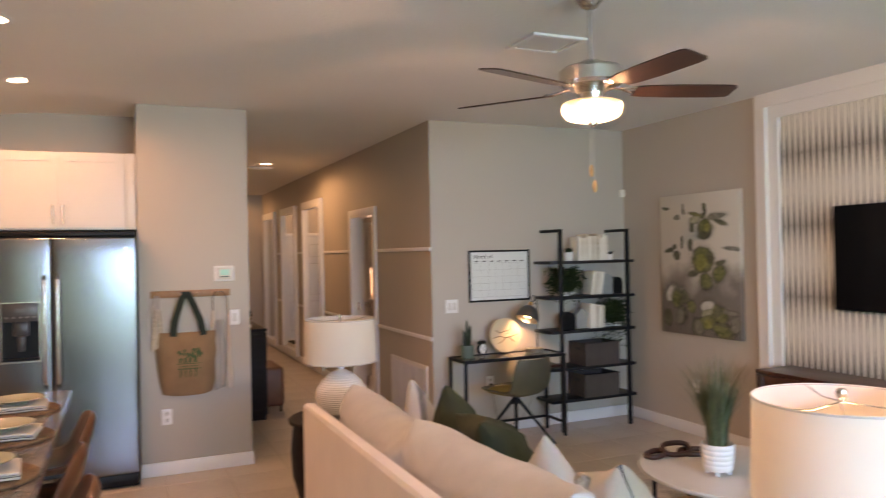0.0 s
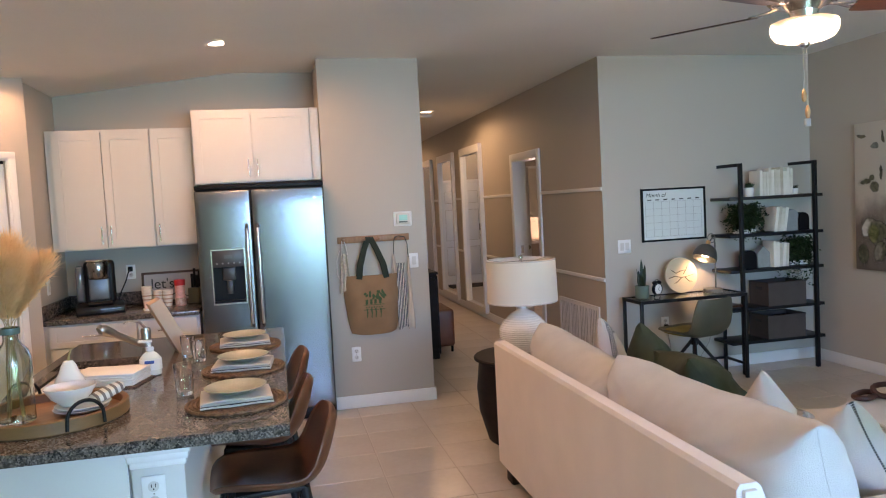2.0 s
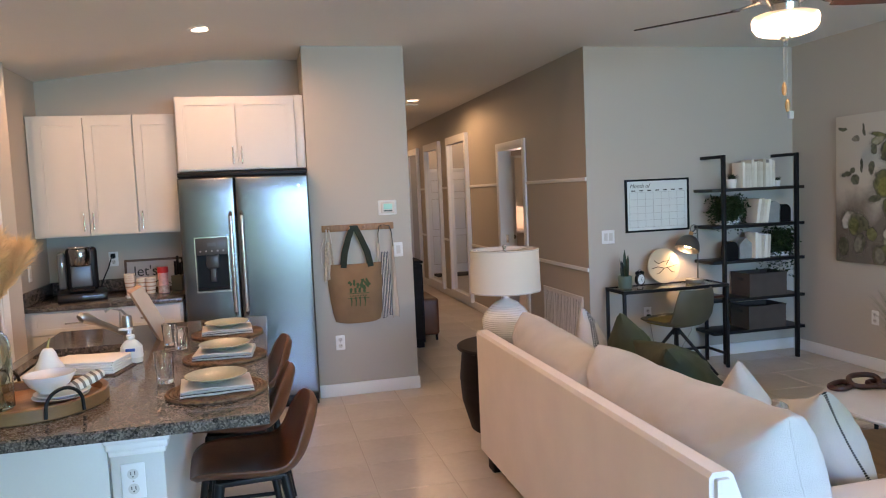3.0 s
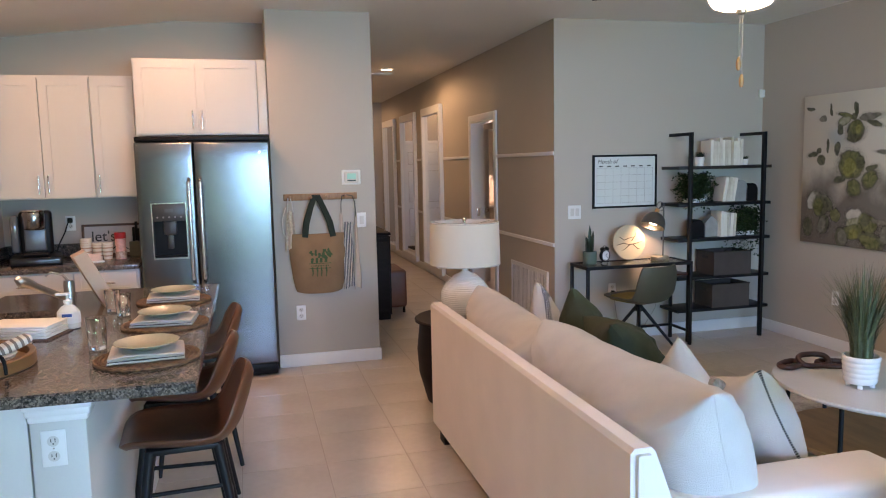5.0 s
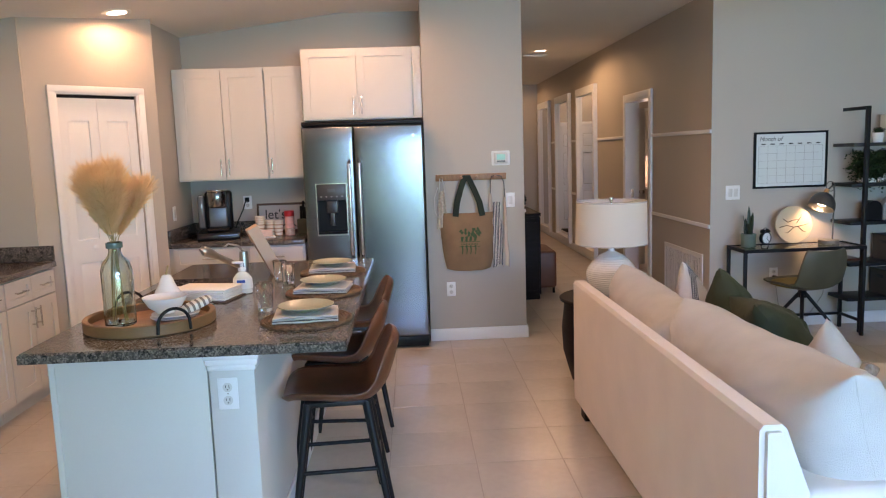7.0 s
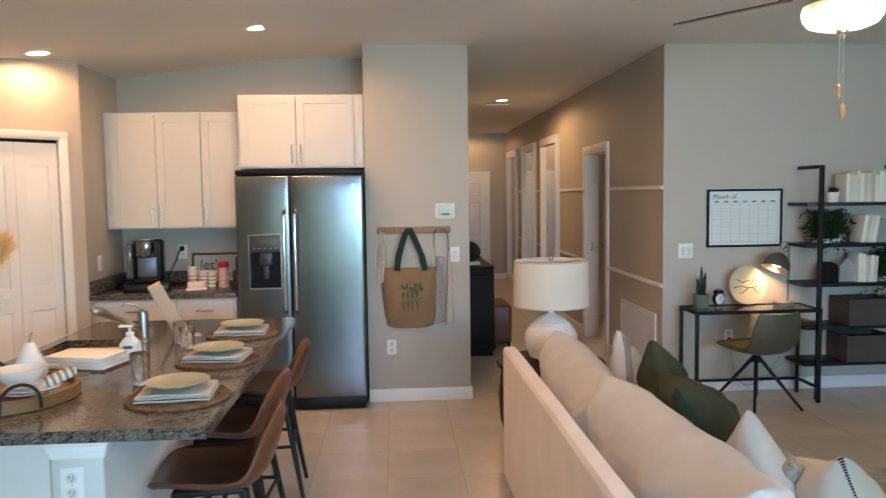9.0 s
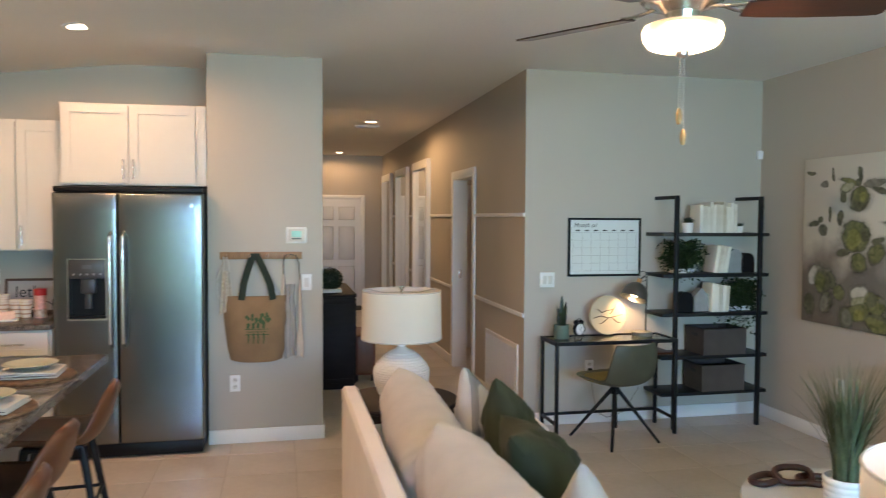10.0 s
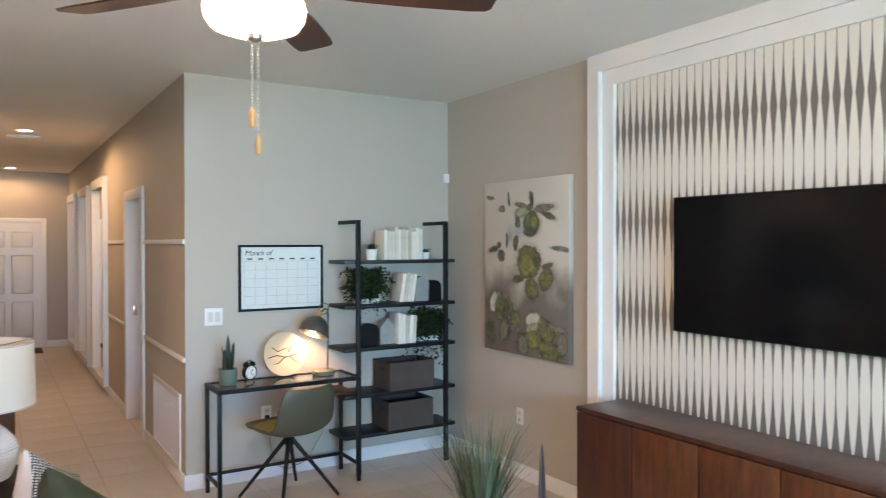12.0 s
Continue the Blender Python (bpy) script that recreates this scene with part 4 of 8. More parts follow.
def outlet(at, label, plugged=False, category="power outlet", group="wall outlets"):
    o_ = thing("power_outlet", at, label, category, group)
    part("plate", box(bm_new(), -0.036, 0.036, -0.006, 0.0, -0.058, 0.058, 0.003), TRIM, o_)
    for z in (-0.024, 0.024):
        s = part("socket", lathe(bm_new(), [(0, 0), (0.017, 0), (0.017, 0.0025), (0, 0.0025)], 20), CAB, o_, at=pose(0, -0.006, z, 90))
        bm = bm_new()
        for x, hgt in ((-0.006, 0.005), (0.006, 0.0065)):
            box(bm, x - 0.0012, x + 0.0012, -hgt, hgt, 0.0024, 0.003, m=Matrix.Translation((0, 0.003, 0)))
        lathe(bm, [(0, 0.0024), (0.0025, 0.0024), (0.0025, 0.003), (0, 0.003)], 8, (0, -0.008, 0))
        part("slots", bm, INK, s, "dark slots")
    part("screw", lathe(bm_new(), [(0, 0), (0.003, 0), (0.002, 0.0015), (0, 0.0015)], 8), CHROME, o_, at=pose(0, -0.006, 0, 90))
    return o_


outlet((-0.572, 2.528, 0.712), "white double power outlet on the island's knee wall")
outlet((0.405, WY, 0.428), "white double power outlet low on the pier")
outlet((3.09, WY, 0.44), "white double power outlet behind the desk, with a plug in it")
outlet(pose(RX, 4.93, 0.425, 0, 0, -90), "white double power outlet low on the painting's wall")
outlet((-1.32, 6.4495, 1.16), "white double power outlet above the coffee counter, plugged in")


def switch(at, gangs, label):
    s = thing("light_switch", at, label, "light switch", "light switches")
    w_ = 0.036 + 0.023 * (gangs - 1)
    part("plate", box(bm_new(), -w_, w_, -0.006, 0, -0.058, 0.058, 0.003), TRIM, s)
    for k in range(gangs):
        x = (k - (gangs - 1) / 2) * 0.046
        part("rocker", box(bm_new(), x - 0.0165, x + 0.0165, -0.010, -0.006, -0.033, 0.033, 0.002), CAB, s, at=pose(0, 0, 0, 3))


switch((2.733, WY, 1.133), 2, "white two-gang rocker light switch beside the hall corner")
switch((0.905, WY, 1.14), 1, "white rocker light switch behind the apron")
switch(pose(-1.80, 5.95, 1.12, 0, 0, 90), 1, "white rocker light switch on the pantry side wall")

t = thing("thermostat", (0.834, WY, 1.478), "white wall thermostat with a green display", "thermostat")
part("back_plate", box(bm_new(), -0.074, 0.074, -0.008, 0, -0.058, 0.058, 0.008), TRIM, t)
part("housing", box(bm_new(), -0.056, 0.056, -0.026, -0.008, -0.044, 0.044, 0.008), CAB, t)
part("display", box(bm_new(), -0.034, 0.034, -0.0272, -0.0255, -0.014, 0.030, 0.0005), LCD, t, "greenish lit display")
part("button_bar", box(bm_new(), -0.034, 0.034, -0.0275, -0.0255, -0.030, -0.020, 0.001), mat("dark_green_bar", (0.03, 0.07, 0.06), 0.4), t)

# faucet on the island
SATIN = mat("satin_nickel", (0.42, 0.40, 0.38), 0.34, 1.0, 0.05, 20, 200, 0.02, 0.0003)
fa = thing("kitchen_faucet", (-0.80, 3.90, 0.9), "brushed nickel pull-out kitchen faucet beside the sink", "faucet")
part("base", lathe(bm_new(), [(0, 0), (0.030, 0), (0.030, 0.008), (0.024, 0.014), (0.024, 0.135), (0.021, 0.15), (0, 0.152)], 24), SATIN, fa)
part("spout", tube(bm_new(), [(-0.004, -0.006, 0.062), (-0.045, -0.050, 0.094), (-0.100, -0.110, 0.138), (-0.122, -0.134, 0.155)], [0.015, 0.0155, 0.016, 0.018], 16), SATIN, fa)
part("spray_head", tube(bm_new(), [(-0.116, -0.128, 0.151), (-0.128, -0.141, 0.160), (-0.150, -0.165, 0.176), (-0.163, -0.179, 0.182), (-0.168, -0.184, 0.178)], [0.019, 0.022, 0.026, 0.025, 0.019], 18), SATIN, fa)
part("lever", tube(bm_new(), [(0, 0, 0.148), (-0.02, -0.02, 0.182), (-0.065, -0.045, 0.198), (-0.085, -0.055, 0.182)], [0.007, 0.006, 0.005, 0.006], 10), SATIN, fa)


def stool(at):
    s = thing("bar_stool", at, "brown leather bucket bar stool on black metal legs, at the island", "bar stool", "bar stools")
    # one-piece bucket: seat that sweeps up into the back; local +x is the back side
    keys = [Vector(k) for k in ((-0.218, 0.590), (-0.17, 0.612), (-0.06, 0.604), (0.05, 0.596), (0.125, 0.606), (0.172, 0.650), (0.200, 0.715), (0.220, 0.78), (0.234, 0.840))]
    mid = []
    for k in range(len(keys) - 1):
        p0, p1, p2, p3 = keys[max(k - 1, 0)], keys[k], keys[k + 1], keys[min(k + 2, len(keys) - 1)]
        for q in range(4):
            u = q / 4
            mid.append(0.5 * (2 * p1 + (p2 - p0) * u + (2 * p0 - 5 * p1 + 4 * p2 - p3) * u * u + (3 * p1 - p0 - 3 * p2 + p3) * u ** 3))
    mid.append(keys[-1])
    K, J = len(mid), 17
    bm = bm_new()
    sheets = []
    for off in (0.0, 0.034):
        rows = []
        for k, c in enumerate(mid):
            v = 2 * k / (K - 1) - 1
            w_ = max(0.03, (0.214 - 0.022 * max(0.0, v)) * (1 - abs(v) ** 3.4) ** (1 / 2.3))
            d_ = (mid[min(k + 1, K - 1)] - mid[max(k - 1, 0)]).normalized()
            nn = Vector((-d_.y, 0, d_.x))
            rim = min(1.0, (1 - abs(v)) * 9)
            rows.append([bm.verts.new(Vector((c.x, u * w_, c.y)) + nn * (0.036 * abs(u) ** 2.2 * (1 - v ** 4) - off * (0.35 + 0.65 * rim) * (1 - 0.72 * abs(u) ** 5))) for u in [-1 + 2 * j / (J - 1) for j in range(J)]])
        for r0, r1 in zip(rows, rows[1:]):
            for j in range(J - 1):
                bm.faces.new((r0[j], r0[j + 1], r1[j + 1], r1[j]))
        sheets.append(rows)
    loop = lambda rows: [rows[0][j] for j in range(J)] + [rows[k][J - 1] for k in range(1, K)] + [rows[K - 1][j] for j in range(J - 2, -1, -1)] + [rows[k][0] for k in range(K - 2, 0, -1)]
    A, B = loop(sheets[0]), loop(sheets[1])
    for k in range(len(A)):
        m_ = (k + 1) % len(A)
        bm.faces.new((A[m_], A[k], B[k], B[m_]))
    bmesh.ops.recalc_face_normals(bm, faces=bm.faces[:])
    shell = part("seat_shell", bm, LEATHER, s, "brown leather bucket seat and back")
    shell.data.set_sharp_from_angle(angle=radians(120))
    part("seat_plate", box(bm_new(), -0.13, 0.12, -0.13, 0.13, 0.558, 0.578, 0.004), IRON, s)
    feet = []
    for sx, sy in ((-1, -1), (-1, 1), (1, -1), (1, 1)):
        a, b = (sx * 0.115, sy * 0.115, 0.57), (sx * 0.20 + (0.01 if sx > 0 else 0), sy * 0.185, 0.0)
        feet.append((Vector(a), Vector(b)))
        part("leg", tube(bm_new(), [a, b], [0.019, 0.011], 12), IRON, s)
    def on(i, z):
        a, b = feet[i]
        return a + (b - a) * ((0.57 - z) / 0.57)
    for i, j, z in ((0, 1, 0.22), (2, 3, 0.30), (0, 2, 0.30), (1, 3, 0.30), (0, 1, 0.42)):
        part("footrest" if (i, j) == (0, 1) else "stretcher", tube(bm_new(), [on(i, z), on(j, z)], 0.0085, 10), IRON, s)
    return s


s0 = stool(pose(-0.225, 2.90, 0, 0, 0, 4))
copy_thing(s0, pose(-0.285, 3.46, 0, 0, 0, -3))
copy_thing(s0, pose(-0.275, 4.15, 0, 0, 0, 5))

# place settings
pm = None
for x, y, r in ((-0.322, 2.815, 5), (-0.322, 3.405, -4), (-0.340, 3.995, 3)):
    if pm is None:
        pm = thing("placemat", (x, y, 0.9005), "round woven rattan placemat on the island", "placemat", "placemats")
        bm = bm_new()
        n = 0
        for k in range(12):
            r_ = 0.172 - 0.0138 * k
            pts = [(r_ * math.cos(a), r_ * math.sin(a), 0.006 + 0.0015 * math.sin(a * 28 + k)) for a in [2 * math.pi * j / 84 for j in range(85)]]
            tube(bm, pts, 0.0072, 6, False)
        lathe(bm, [(0, 0.0), (0.172, 0.0), (0.172, 0.006), (0, 0.006)], 40)
        part("weave", bm, RATTAN, pm)
    else:
        copy_thing(pm, pose(x, y, 0.9005, 0, 0, r * 7))
napkin0 = plate0 = None
for x, y, r in ((-0.322, 2.815, 5), (-0.322, 3.405, -4), (-0.340, 3.995, 3)):
    if napkin0 is None:
        napkin0 = thing("folded_napkin", pose(x, y, 0.914, 0, 0, r), "white folded linen napkin with dark edge under a plate", "napkin", "napkins")
        bm = bm_new()
        for k, (a, b) in enumerate(((0.124, 0.104), (0.120, 0.098), (0.122, 0.101))):
            rows = []
            z = 0.0012 + 0.0095 * k
            for j in range(13):
                u = -1 + 2 * j / 12
                rows.append([bm.verts.new((u * a, v * b, z + dz + 0.0012 * (k > 0) * math.cos(u * 2.2 + k) * abs(v) - 0.003 * abs(u) ** 3 * k + 0.0012 * math.sin(u * 5 + k * 2 + v))) for v, dz in ((-1, 0), (-1.03, 0.0035), (-1, 0.007), (0, 0.0078), (1, 0.007), (1.03, 0.0035), (1, 0), (0, 0))])
            for r0, r1 in zip(rows, rows[1:]):
                for q in range(8):
                    bm.faces.new((r0[q], r0[(q + 1) % 8], r1[(q + 1) % 8], r1[q]))
            bm.faces.new(rows[0][::-1])
            bm.faces.new(rows[-1])
        bmesh.ops.recalc_face_normals(bm, faces=bm.faces[:])
        part("cloth", bm, LINEN, napkin0)
        bm = box(bm_new(), -0.122, 0.122, -0.1085, -0.1065, 0.010, 0.0125, 0.0005)
        part("dark_hem", bm, INK, napkin0, "dark stitched hem")
        plate0 = thing("side_plate", (x, y, 0.9445), "sage green glazed plate on a folded napkin", "plate", "plates")
        part("dish", lathe(bm_new(), [(0, 0.0), (0.055, 0.0), (0.06, 0.004), (0.088, 0.013), (0.108, 0.019), (0.110, 0.022), (0.107, 0.0235), (0.086, 0.017), (0.060, 0.009), (0, 0.0075)], 48), SAGE, plate0)
    else:
        copy_thing(napkin0, pose(x, y, 0.914, 0, 0, r))
        copy_thing(plate0, pose(x, y, 0.9445, 0, 0, r * 9))

# drinking glasses
g0 = None
for x, y in ((-0.525, 3.035), (-0.535, 3.70), (-0.60, 3.83)):
    if g0 is None:
        g0 = thing("drinking_glass", Matrix.Translation((x, y, 0.9005)) @ Matrix.Diagonal((0.95, 0.95, 0.84, 1)), "clear faceted drinking glass on the island", "glass", "drinking glasses")
        bm = bm_new()
        lathe(bm, [(0, 0.0), (0.031, 0.0), (0.033, 0.004), (0.040, 0.142), (0.0395, 0.144), (0.037, 0.142), (0.030, 0.018), (0, 0.014)], 12)
        part("tumbler", bm, GLASS, g0)
    else:
        copy_thing(g0, pose(x, y, 0.9005, 0, 0, 17) @ Matrix.Diagonal((0.95, 0.95, 0.84, 1)))

# soap dispenser
so = thing("soap_dispenser", Matrix.Translation((-0.715, 3.475, 0.9005)) @ Matrix.Diagonal((1.22, 1.22, 0.92, 1)), "clear-white hand soap pump bottle beside the sink", "soap bottle")
part("bottle", lathe(bm_new(), [(0, 0), (0.030, 0), (0.036, 0.004), (0.038, 0.05), (0.035, 0.085), (0.022, 0.105), (0.013, 0.112), (0.013, 0.12), (0, 0.12)], 28, sy=0.72), mat("soap_bottle_plastic", (0.74, 0.72, 0.64), 0.25, 0, 0.03), so)
bm = lathe(bm_new(), [(0.0385, 0.028), (0.0387, 0.05), (0.0372, 0.08)], 28, sy=0.735)
part("label", bm, PAPER, so, "white label")
bm = box(bm_new(), -0.016, 0.016, -0.0295, -0.0275, 0.060, 0.074, 0.002)
part("label_mark", bm, mat("blue_print", (0.03, 0.09, 0.35), 0.5), so, "blue mark on the label")
bm = lathe(bm_new(), [(0, 0.12), (0.014, 0.12), (0.014, 0.133), (0.005, 0.136), (0.005, 0.158), (0, 0.158)], 16)
box(bm, -0.038, 0.010, -0.008, 0.008, 0.156, 0.168, 0.004)
part("pump", bm, TRIM, so, "white pump")

# stack of white paper towels on a slate tile
na = thing("paper_towel_stack", pose(-0.862, 3.375, 0.9005, 0, 0, -14), "stack of white paper hand towels beside the sink", "paper towels")
part("coaster_board", box(bm_new(), -0.145, 0.150, -0.105, 0.100, 0, 0.006, 0.002), mat("brown_board", (0.10, 0.06, 0.04), 0.5), na, "thin brown board")
for k in range(5):
    part("towel", box(bm_new(), -0.138 + 0.002 * (k % 3), 0.138 - 0.003 * (k % 2), -0.092, 0.088 + 0.002 * (k % 2), 0, 0.0095, 0.004), PAPER, na, at=pose(0, 0, 0.0065 + 0.0102 * k, 0, 0, 1.5 * math.sin(k * 2.1)))

# leaning card holder
sg = thing("card_holder", pose(-0.615, 4.03, 0.9005, 0, 0, 20), "pale slanted card in a stand on the island", "table sign")
part("card", box(bm_new(), -0.032, 0.032, -0.05, 0.05, 0.004, 0.30, 0.001), mat("kraft_card", (0.50, 0.36, 0.27), 0.7, 0, 0.05), sg, at=pose(-0.03, 0, 0.0, 0, -26, 0))
part("stand_foot", box(bm_new(), -0.05, 0.055, -0.055, 0.055, 0, 0.004, 0.001), mat("clear_acrylic_grey", (0.45, 0.42, 0.38), 0.2), sg)

# round tray with handles, bowls, pear and napkin
TRY = (-0.945, 2.872)
tr = thing("serving_tray", pose(*TRY, 0.9005, 0, 0, -52), "round acacia wood serving tray with black iron handles", "tray")
part("bottom", lathe(bm_new(), [(0, 0.002), (0.225, 0.002), (0.225, 0.014), (0, 0.014)], 56), TRAYBROWN, tr)
part("rim", lathe(bm_new(), [(0.226, 0.0), (0.243, 0.0), (0.247, 0.004), (0.247, 0.042), (0.244, 0.045), (0.230, 0.045), (0.226, 0.042), (0.226, 0.0)], 64), PALEOAK, tr, "pale wooden rim")
for s_ in (-1, 1):
    pts = [(0.237 * s_ - 0.0, -0.062, 0.01)] + [(0.250 * s_, 0.060 * math.sin(a), 0.04 + 0.058 * math.cos(a)) for a in [(-0.5 + k / 12) * math.pi for k in range(13)]] + [(0.237 * s_, 0.062, 0.01)]
    pts = [(0.2505 * s_, y, z) for _, y, z in pts]
    part("handle", tube(bm_new(), pts, 0.006, 10), IRON, tr, "black iron loop handle")
v = thing("bottle_vase", (-1.04, 2.815, 0.9155), "clear glass bottle vase holding dry pampas grass, on the tray", "vase")
part("glass", lathe(bm_new(), [(0, 0.0), (0.052, 0.0), (0.058, 0.006), (0.058, 0.215), (0.050, 0.245), (0.027, 0.272), (0.023, 0.285), (0.023, 0.30), (0.029, 0.303), (0.029, 0.322), (0.024, 0.325), (0.0215, 0.318), (0.0205, 0.285), (0.024, 0.27), (0.047, 0.241), (0.0545, 0.212), (0.0545, 0.012), (0, 0.010)], 40), VASEGLASS, v)
part("collar", lathe(bm_new(), [(0.030, 0.302), (0.0305, 0.304), (0.0305, 0.321), (0.030, 0.323)], 40), mat("bluish_glass_rim", (0.10, 0.15, 0.135), 0.12), v)
pg = thing("pampas_grass", (-1.04, 2.815, 0.93), "bunch of dry straw-coloured pampas plumes in a glass vase", "dried flowers")
rnd = random.Random(11)
for k in range(9):
    az = 2 * math.pi * k / 9 + rnd.uniform(-0.3, 0.3)
    out = rnd.uniform(0.06, 0.145) if k else 0.01
    hgt = 0.60 - 0.5 * out + rnd.uniform(-0.06, 0.02)
    foot = Vector((rnd.uniform(-0.03, 0.03), rnd.uniform(-0.03, 0.03), 0.0))
    neck = Vector((rnd.uniform(-0.010, 0.010), rnd.uniform(-0.010, 0.010), 0.31))
    tip = Vector((out * math.cos(az), out * math.sin(az), hgt))
    stem = []
    for j in range(13):
        u = j / 12
        stem.append(foot.lerp(neck, u / 0.45) if u < 0.45 else neck.lerp(tip, ((u - 0.45) / 0.55)) + Vector((math.cos(az), math.sin(az), 0)) * 0.02 * math.sin((u - 0.45) / 0.55 * math.pi))
    sobj = part("stem", tube(bm_new(), stem, 0.0016, 5), STRAW, pg)
    bm = bm_new()
    for q in range(4200):
        u = rnd.uniform(0.52, 1.0)
        f_ = u * 12
        j = min(int(f_), 11)
        c_ = stem[j].lerp(stem[j + 1], f_ - j)
        a = rnd.uniform(0, 2 * math.pi)
        env = 0.012 + 0.085 * min(1, (u - 0.50) / 0.38) * (1.0 - 0.30 * max(0, (u - 0.88) / 0.12))
        l_ = env * rnd.uniform(0.6, 1.25)
        d_ = Vector((math.cos(a), math.sin(a), rnd.uniform(0.5, 2.6))).normalized()
        sd = d_.cross(Vector((rnd.uniform(-1, 1), rnd.uniform(-1, 1), 0.2))).normalized() * 0.0006
        mid = c_ + d_ * l_ * 0.6
        end = c_ + d_ * l_ + Vector((0, 0, 0.35 * l_ * rnd.uniform(-0.8, 0.5)))
        va = [bm.verts.new(p_) for p_ in (c_ - sd, c_ + sd, mid + sd * 1.3, mid - sd * 1.3, end)]
        bm.faces.new(va[:4])
        bm.faces.new((va[3], va[2], va[4]))
    part("plume", bm, PAMPAS, pg)
for k in range(2):
    bp = thing("saucer" if k == 0 else "bowl", (-0.855, 2.885, 0.9155 + 0.0), "", "")
    if k == 0:
        tagged(bp, "two stacked white ceramic plates on the wooden tray", "plates")
        for q in range(2):
            part("dish", lathe(bm_new(), [(0, 0), (0.055, 0), (0.06, 0.004), (0.092, 0.013), (0.093, 0.016), (0.088, 0.017), (0.058, 0.009), (0, 0.008)], 40), CERAMIC, bp, at=Matrix.Translation((0.006 * q, 0, 0.0115 * q)))
    else:
        bp.matrix_world = Matrix.Translation((-0.885, 2.875, 0.9155 + 0.0290))
        tagged(bp, "white ceramic bowl on stacked plates", "bowl")
        part("dish", lathe(bm_new(), [(0, 0), (0.035, 0), (0.038, 0.006), (0.065, 0.028), (0.084, 0.060), (0.0855, 0.066), (0.082, 0.066), (0.060, 0.032), (0.034, 0.013), (0, 0.011)], 40), CERAMIC, bp)
pe = thing("ceramic_pear", Matrix.Translation((-0.925, 3.03, 0.9155)) @ Matrix.Scale(1.3, 4), "white ceramic pear with a brown stem on the tray", "ornament")
part("body", lathe(bm_new(), [(0, 0.0), (0.025, 0.002), (0.043, 0.020), (0.046, 0.042), (0.038, 0.068), (0.026, 0.090), (0.020, 0.108), (0.012, 0.120), (0, 0.122)], 32), CERAMIC, pe)
part("stem", tube(bm_new(), [(0, 0, 0.118), (0.003, 0, 0.135), (0.008, 0, 0.15)], [0.004, 0.0028, 0.003], 8), STRAW, pe)
nr = thing("rolled_napkin", pose(-0.772, 2.93, 0.9445, 6, -16, 32), "rolled grey and white striped napkin on the plates", "napkin")
bm = bm_new()
blob(bm, 0.062, 0.030, 0.017, 0.6, 0.5, 24, 14, 0.006, 3)
part("cloth", bm, NAPSTRIPE, nr, at=Matrix.Translation((0, 0, 0.022)))

# coffee maker and coffee things on the back counter
ke = thing("coffee_maker", pose(-1.47, 6.02, 0.9005, 0, 0, 12), "black and silver single-cup coffee maker on a pod drawer", "coffee maker")
bm = box(bm_new(), -0.165, 0.165, -0.17, 0.16, 0.0, 0.062, 0.008)
part("pod_drawer", bm, BLACK, ke, "black pod storage drawer")
part("drawer_front", box(bm_new(), -0.155, 0.155, -0.176, -0.168, 0.012, 0.050, 0.004), mat("gloss_black", (0.02, 0.02, 0.022), 0.12), ke)
part("body", box(bm_new(), -0.10, 0.115, 0.0, 0.15, 0.064, 0.385, 0.028, 4), BLACK, ke)
part("drip_base", box(bm_new(), -0.085, 0.085, -0.14, 0.02, 0.064, 0.092, 0.014, 3), BLACK, ke)
part("grey_front", box(bm_new(), -0.070, 0.070, -0.012, 0.004, 0.094, 0.255, 0.010, 3), mat("dark_silver", (0.14, 0.145, 0.155), 0.35, 0.4), ke, "silver grey front")
part("brew_head", lathe(bm_new(), [(0, 0.255), (0.062, 0.255), (0.072, 0.27), (0.075, 0.365), (0.066, 0.39), (0, 0.395)], 32, (0, -0.055, 0)), mat("dark_chrome", (0.30, 0.30, 0.31), 0.2, 1.0), ke)
part("lid_handle", tube(bm_new(), [(0.070 * math.cos(a), -0.055 + 0.075 * math.sin(a), 0.392) for a in [math.pi * (1 + k / 14) for k in range(15)]], 0.009, 10), CHROME, ke, "silver handle ring")
part("water_tank", box(bm_new(), -0.155, -0.102, -0.02, 0.14, 0.085, 0.355, 0.018, 3), mat("smoky_tank", (0.10, 0.11, 0.12), 0.08), ke, "smoky water tank")
cb = thing("appliance_cable", (0, 0, 0), "black power cord from the coffee maker to the outlet", "cable")
part("cord", tube(bm_new(), [(-1.32, 6.43, 1.18), (-1.325, 6.38, 1.17), (-1.34, 6.33, 1.10), (-1.37, 6.27, 1.02), (-1.38, 6.22, 0.965), (-1.37, 6.19, 0.95)], 0.005, 8), BLACK, cb)
part("plug", box(bm_new(), -1.338, -1.302, 6.418, 6.443, 1.165, 1.205, 0.006), BLACK, cb)

sn = thing("lets_sign", pose(-0.995, 6.375, 0.9005, -8, 0, 0), "wood-framed white sign with black lettering, leaning on the wall", "sign")
part("board", box(bm_new(), -0.225, 0.225, 0.004, 0.012, 0.012, 0.238), mat("sign_board_grey", (0.42, 0.40, 0.38), 0.7, 0, 0.05), sn)
part("sign_frame", ring_plate(bm_new(), (-0.24, 0.24, 0, 0.25), (-0.222, 0.222, 0.018, 0.232), -0.008, 0.016), mat("dark_brown_frame", (0.07, 0.035, 0.02), 0.5, 0, 0.3, 20), sn, "dark wooden frame")
lettering("lettering", "let's", 0.115, INK, sn, pose(-0.175, 0.0035, 0.115, 90))
bm = bm_new()
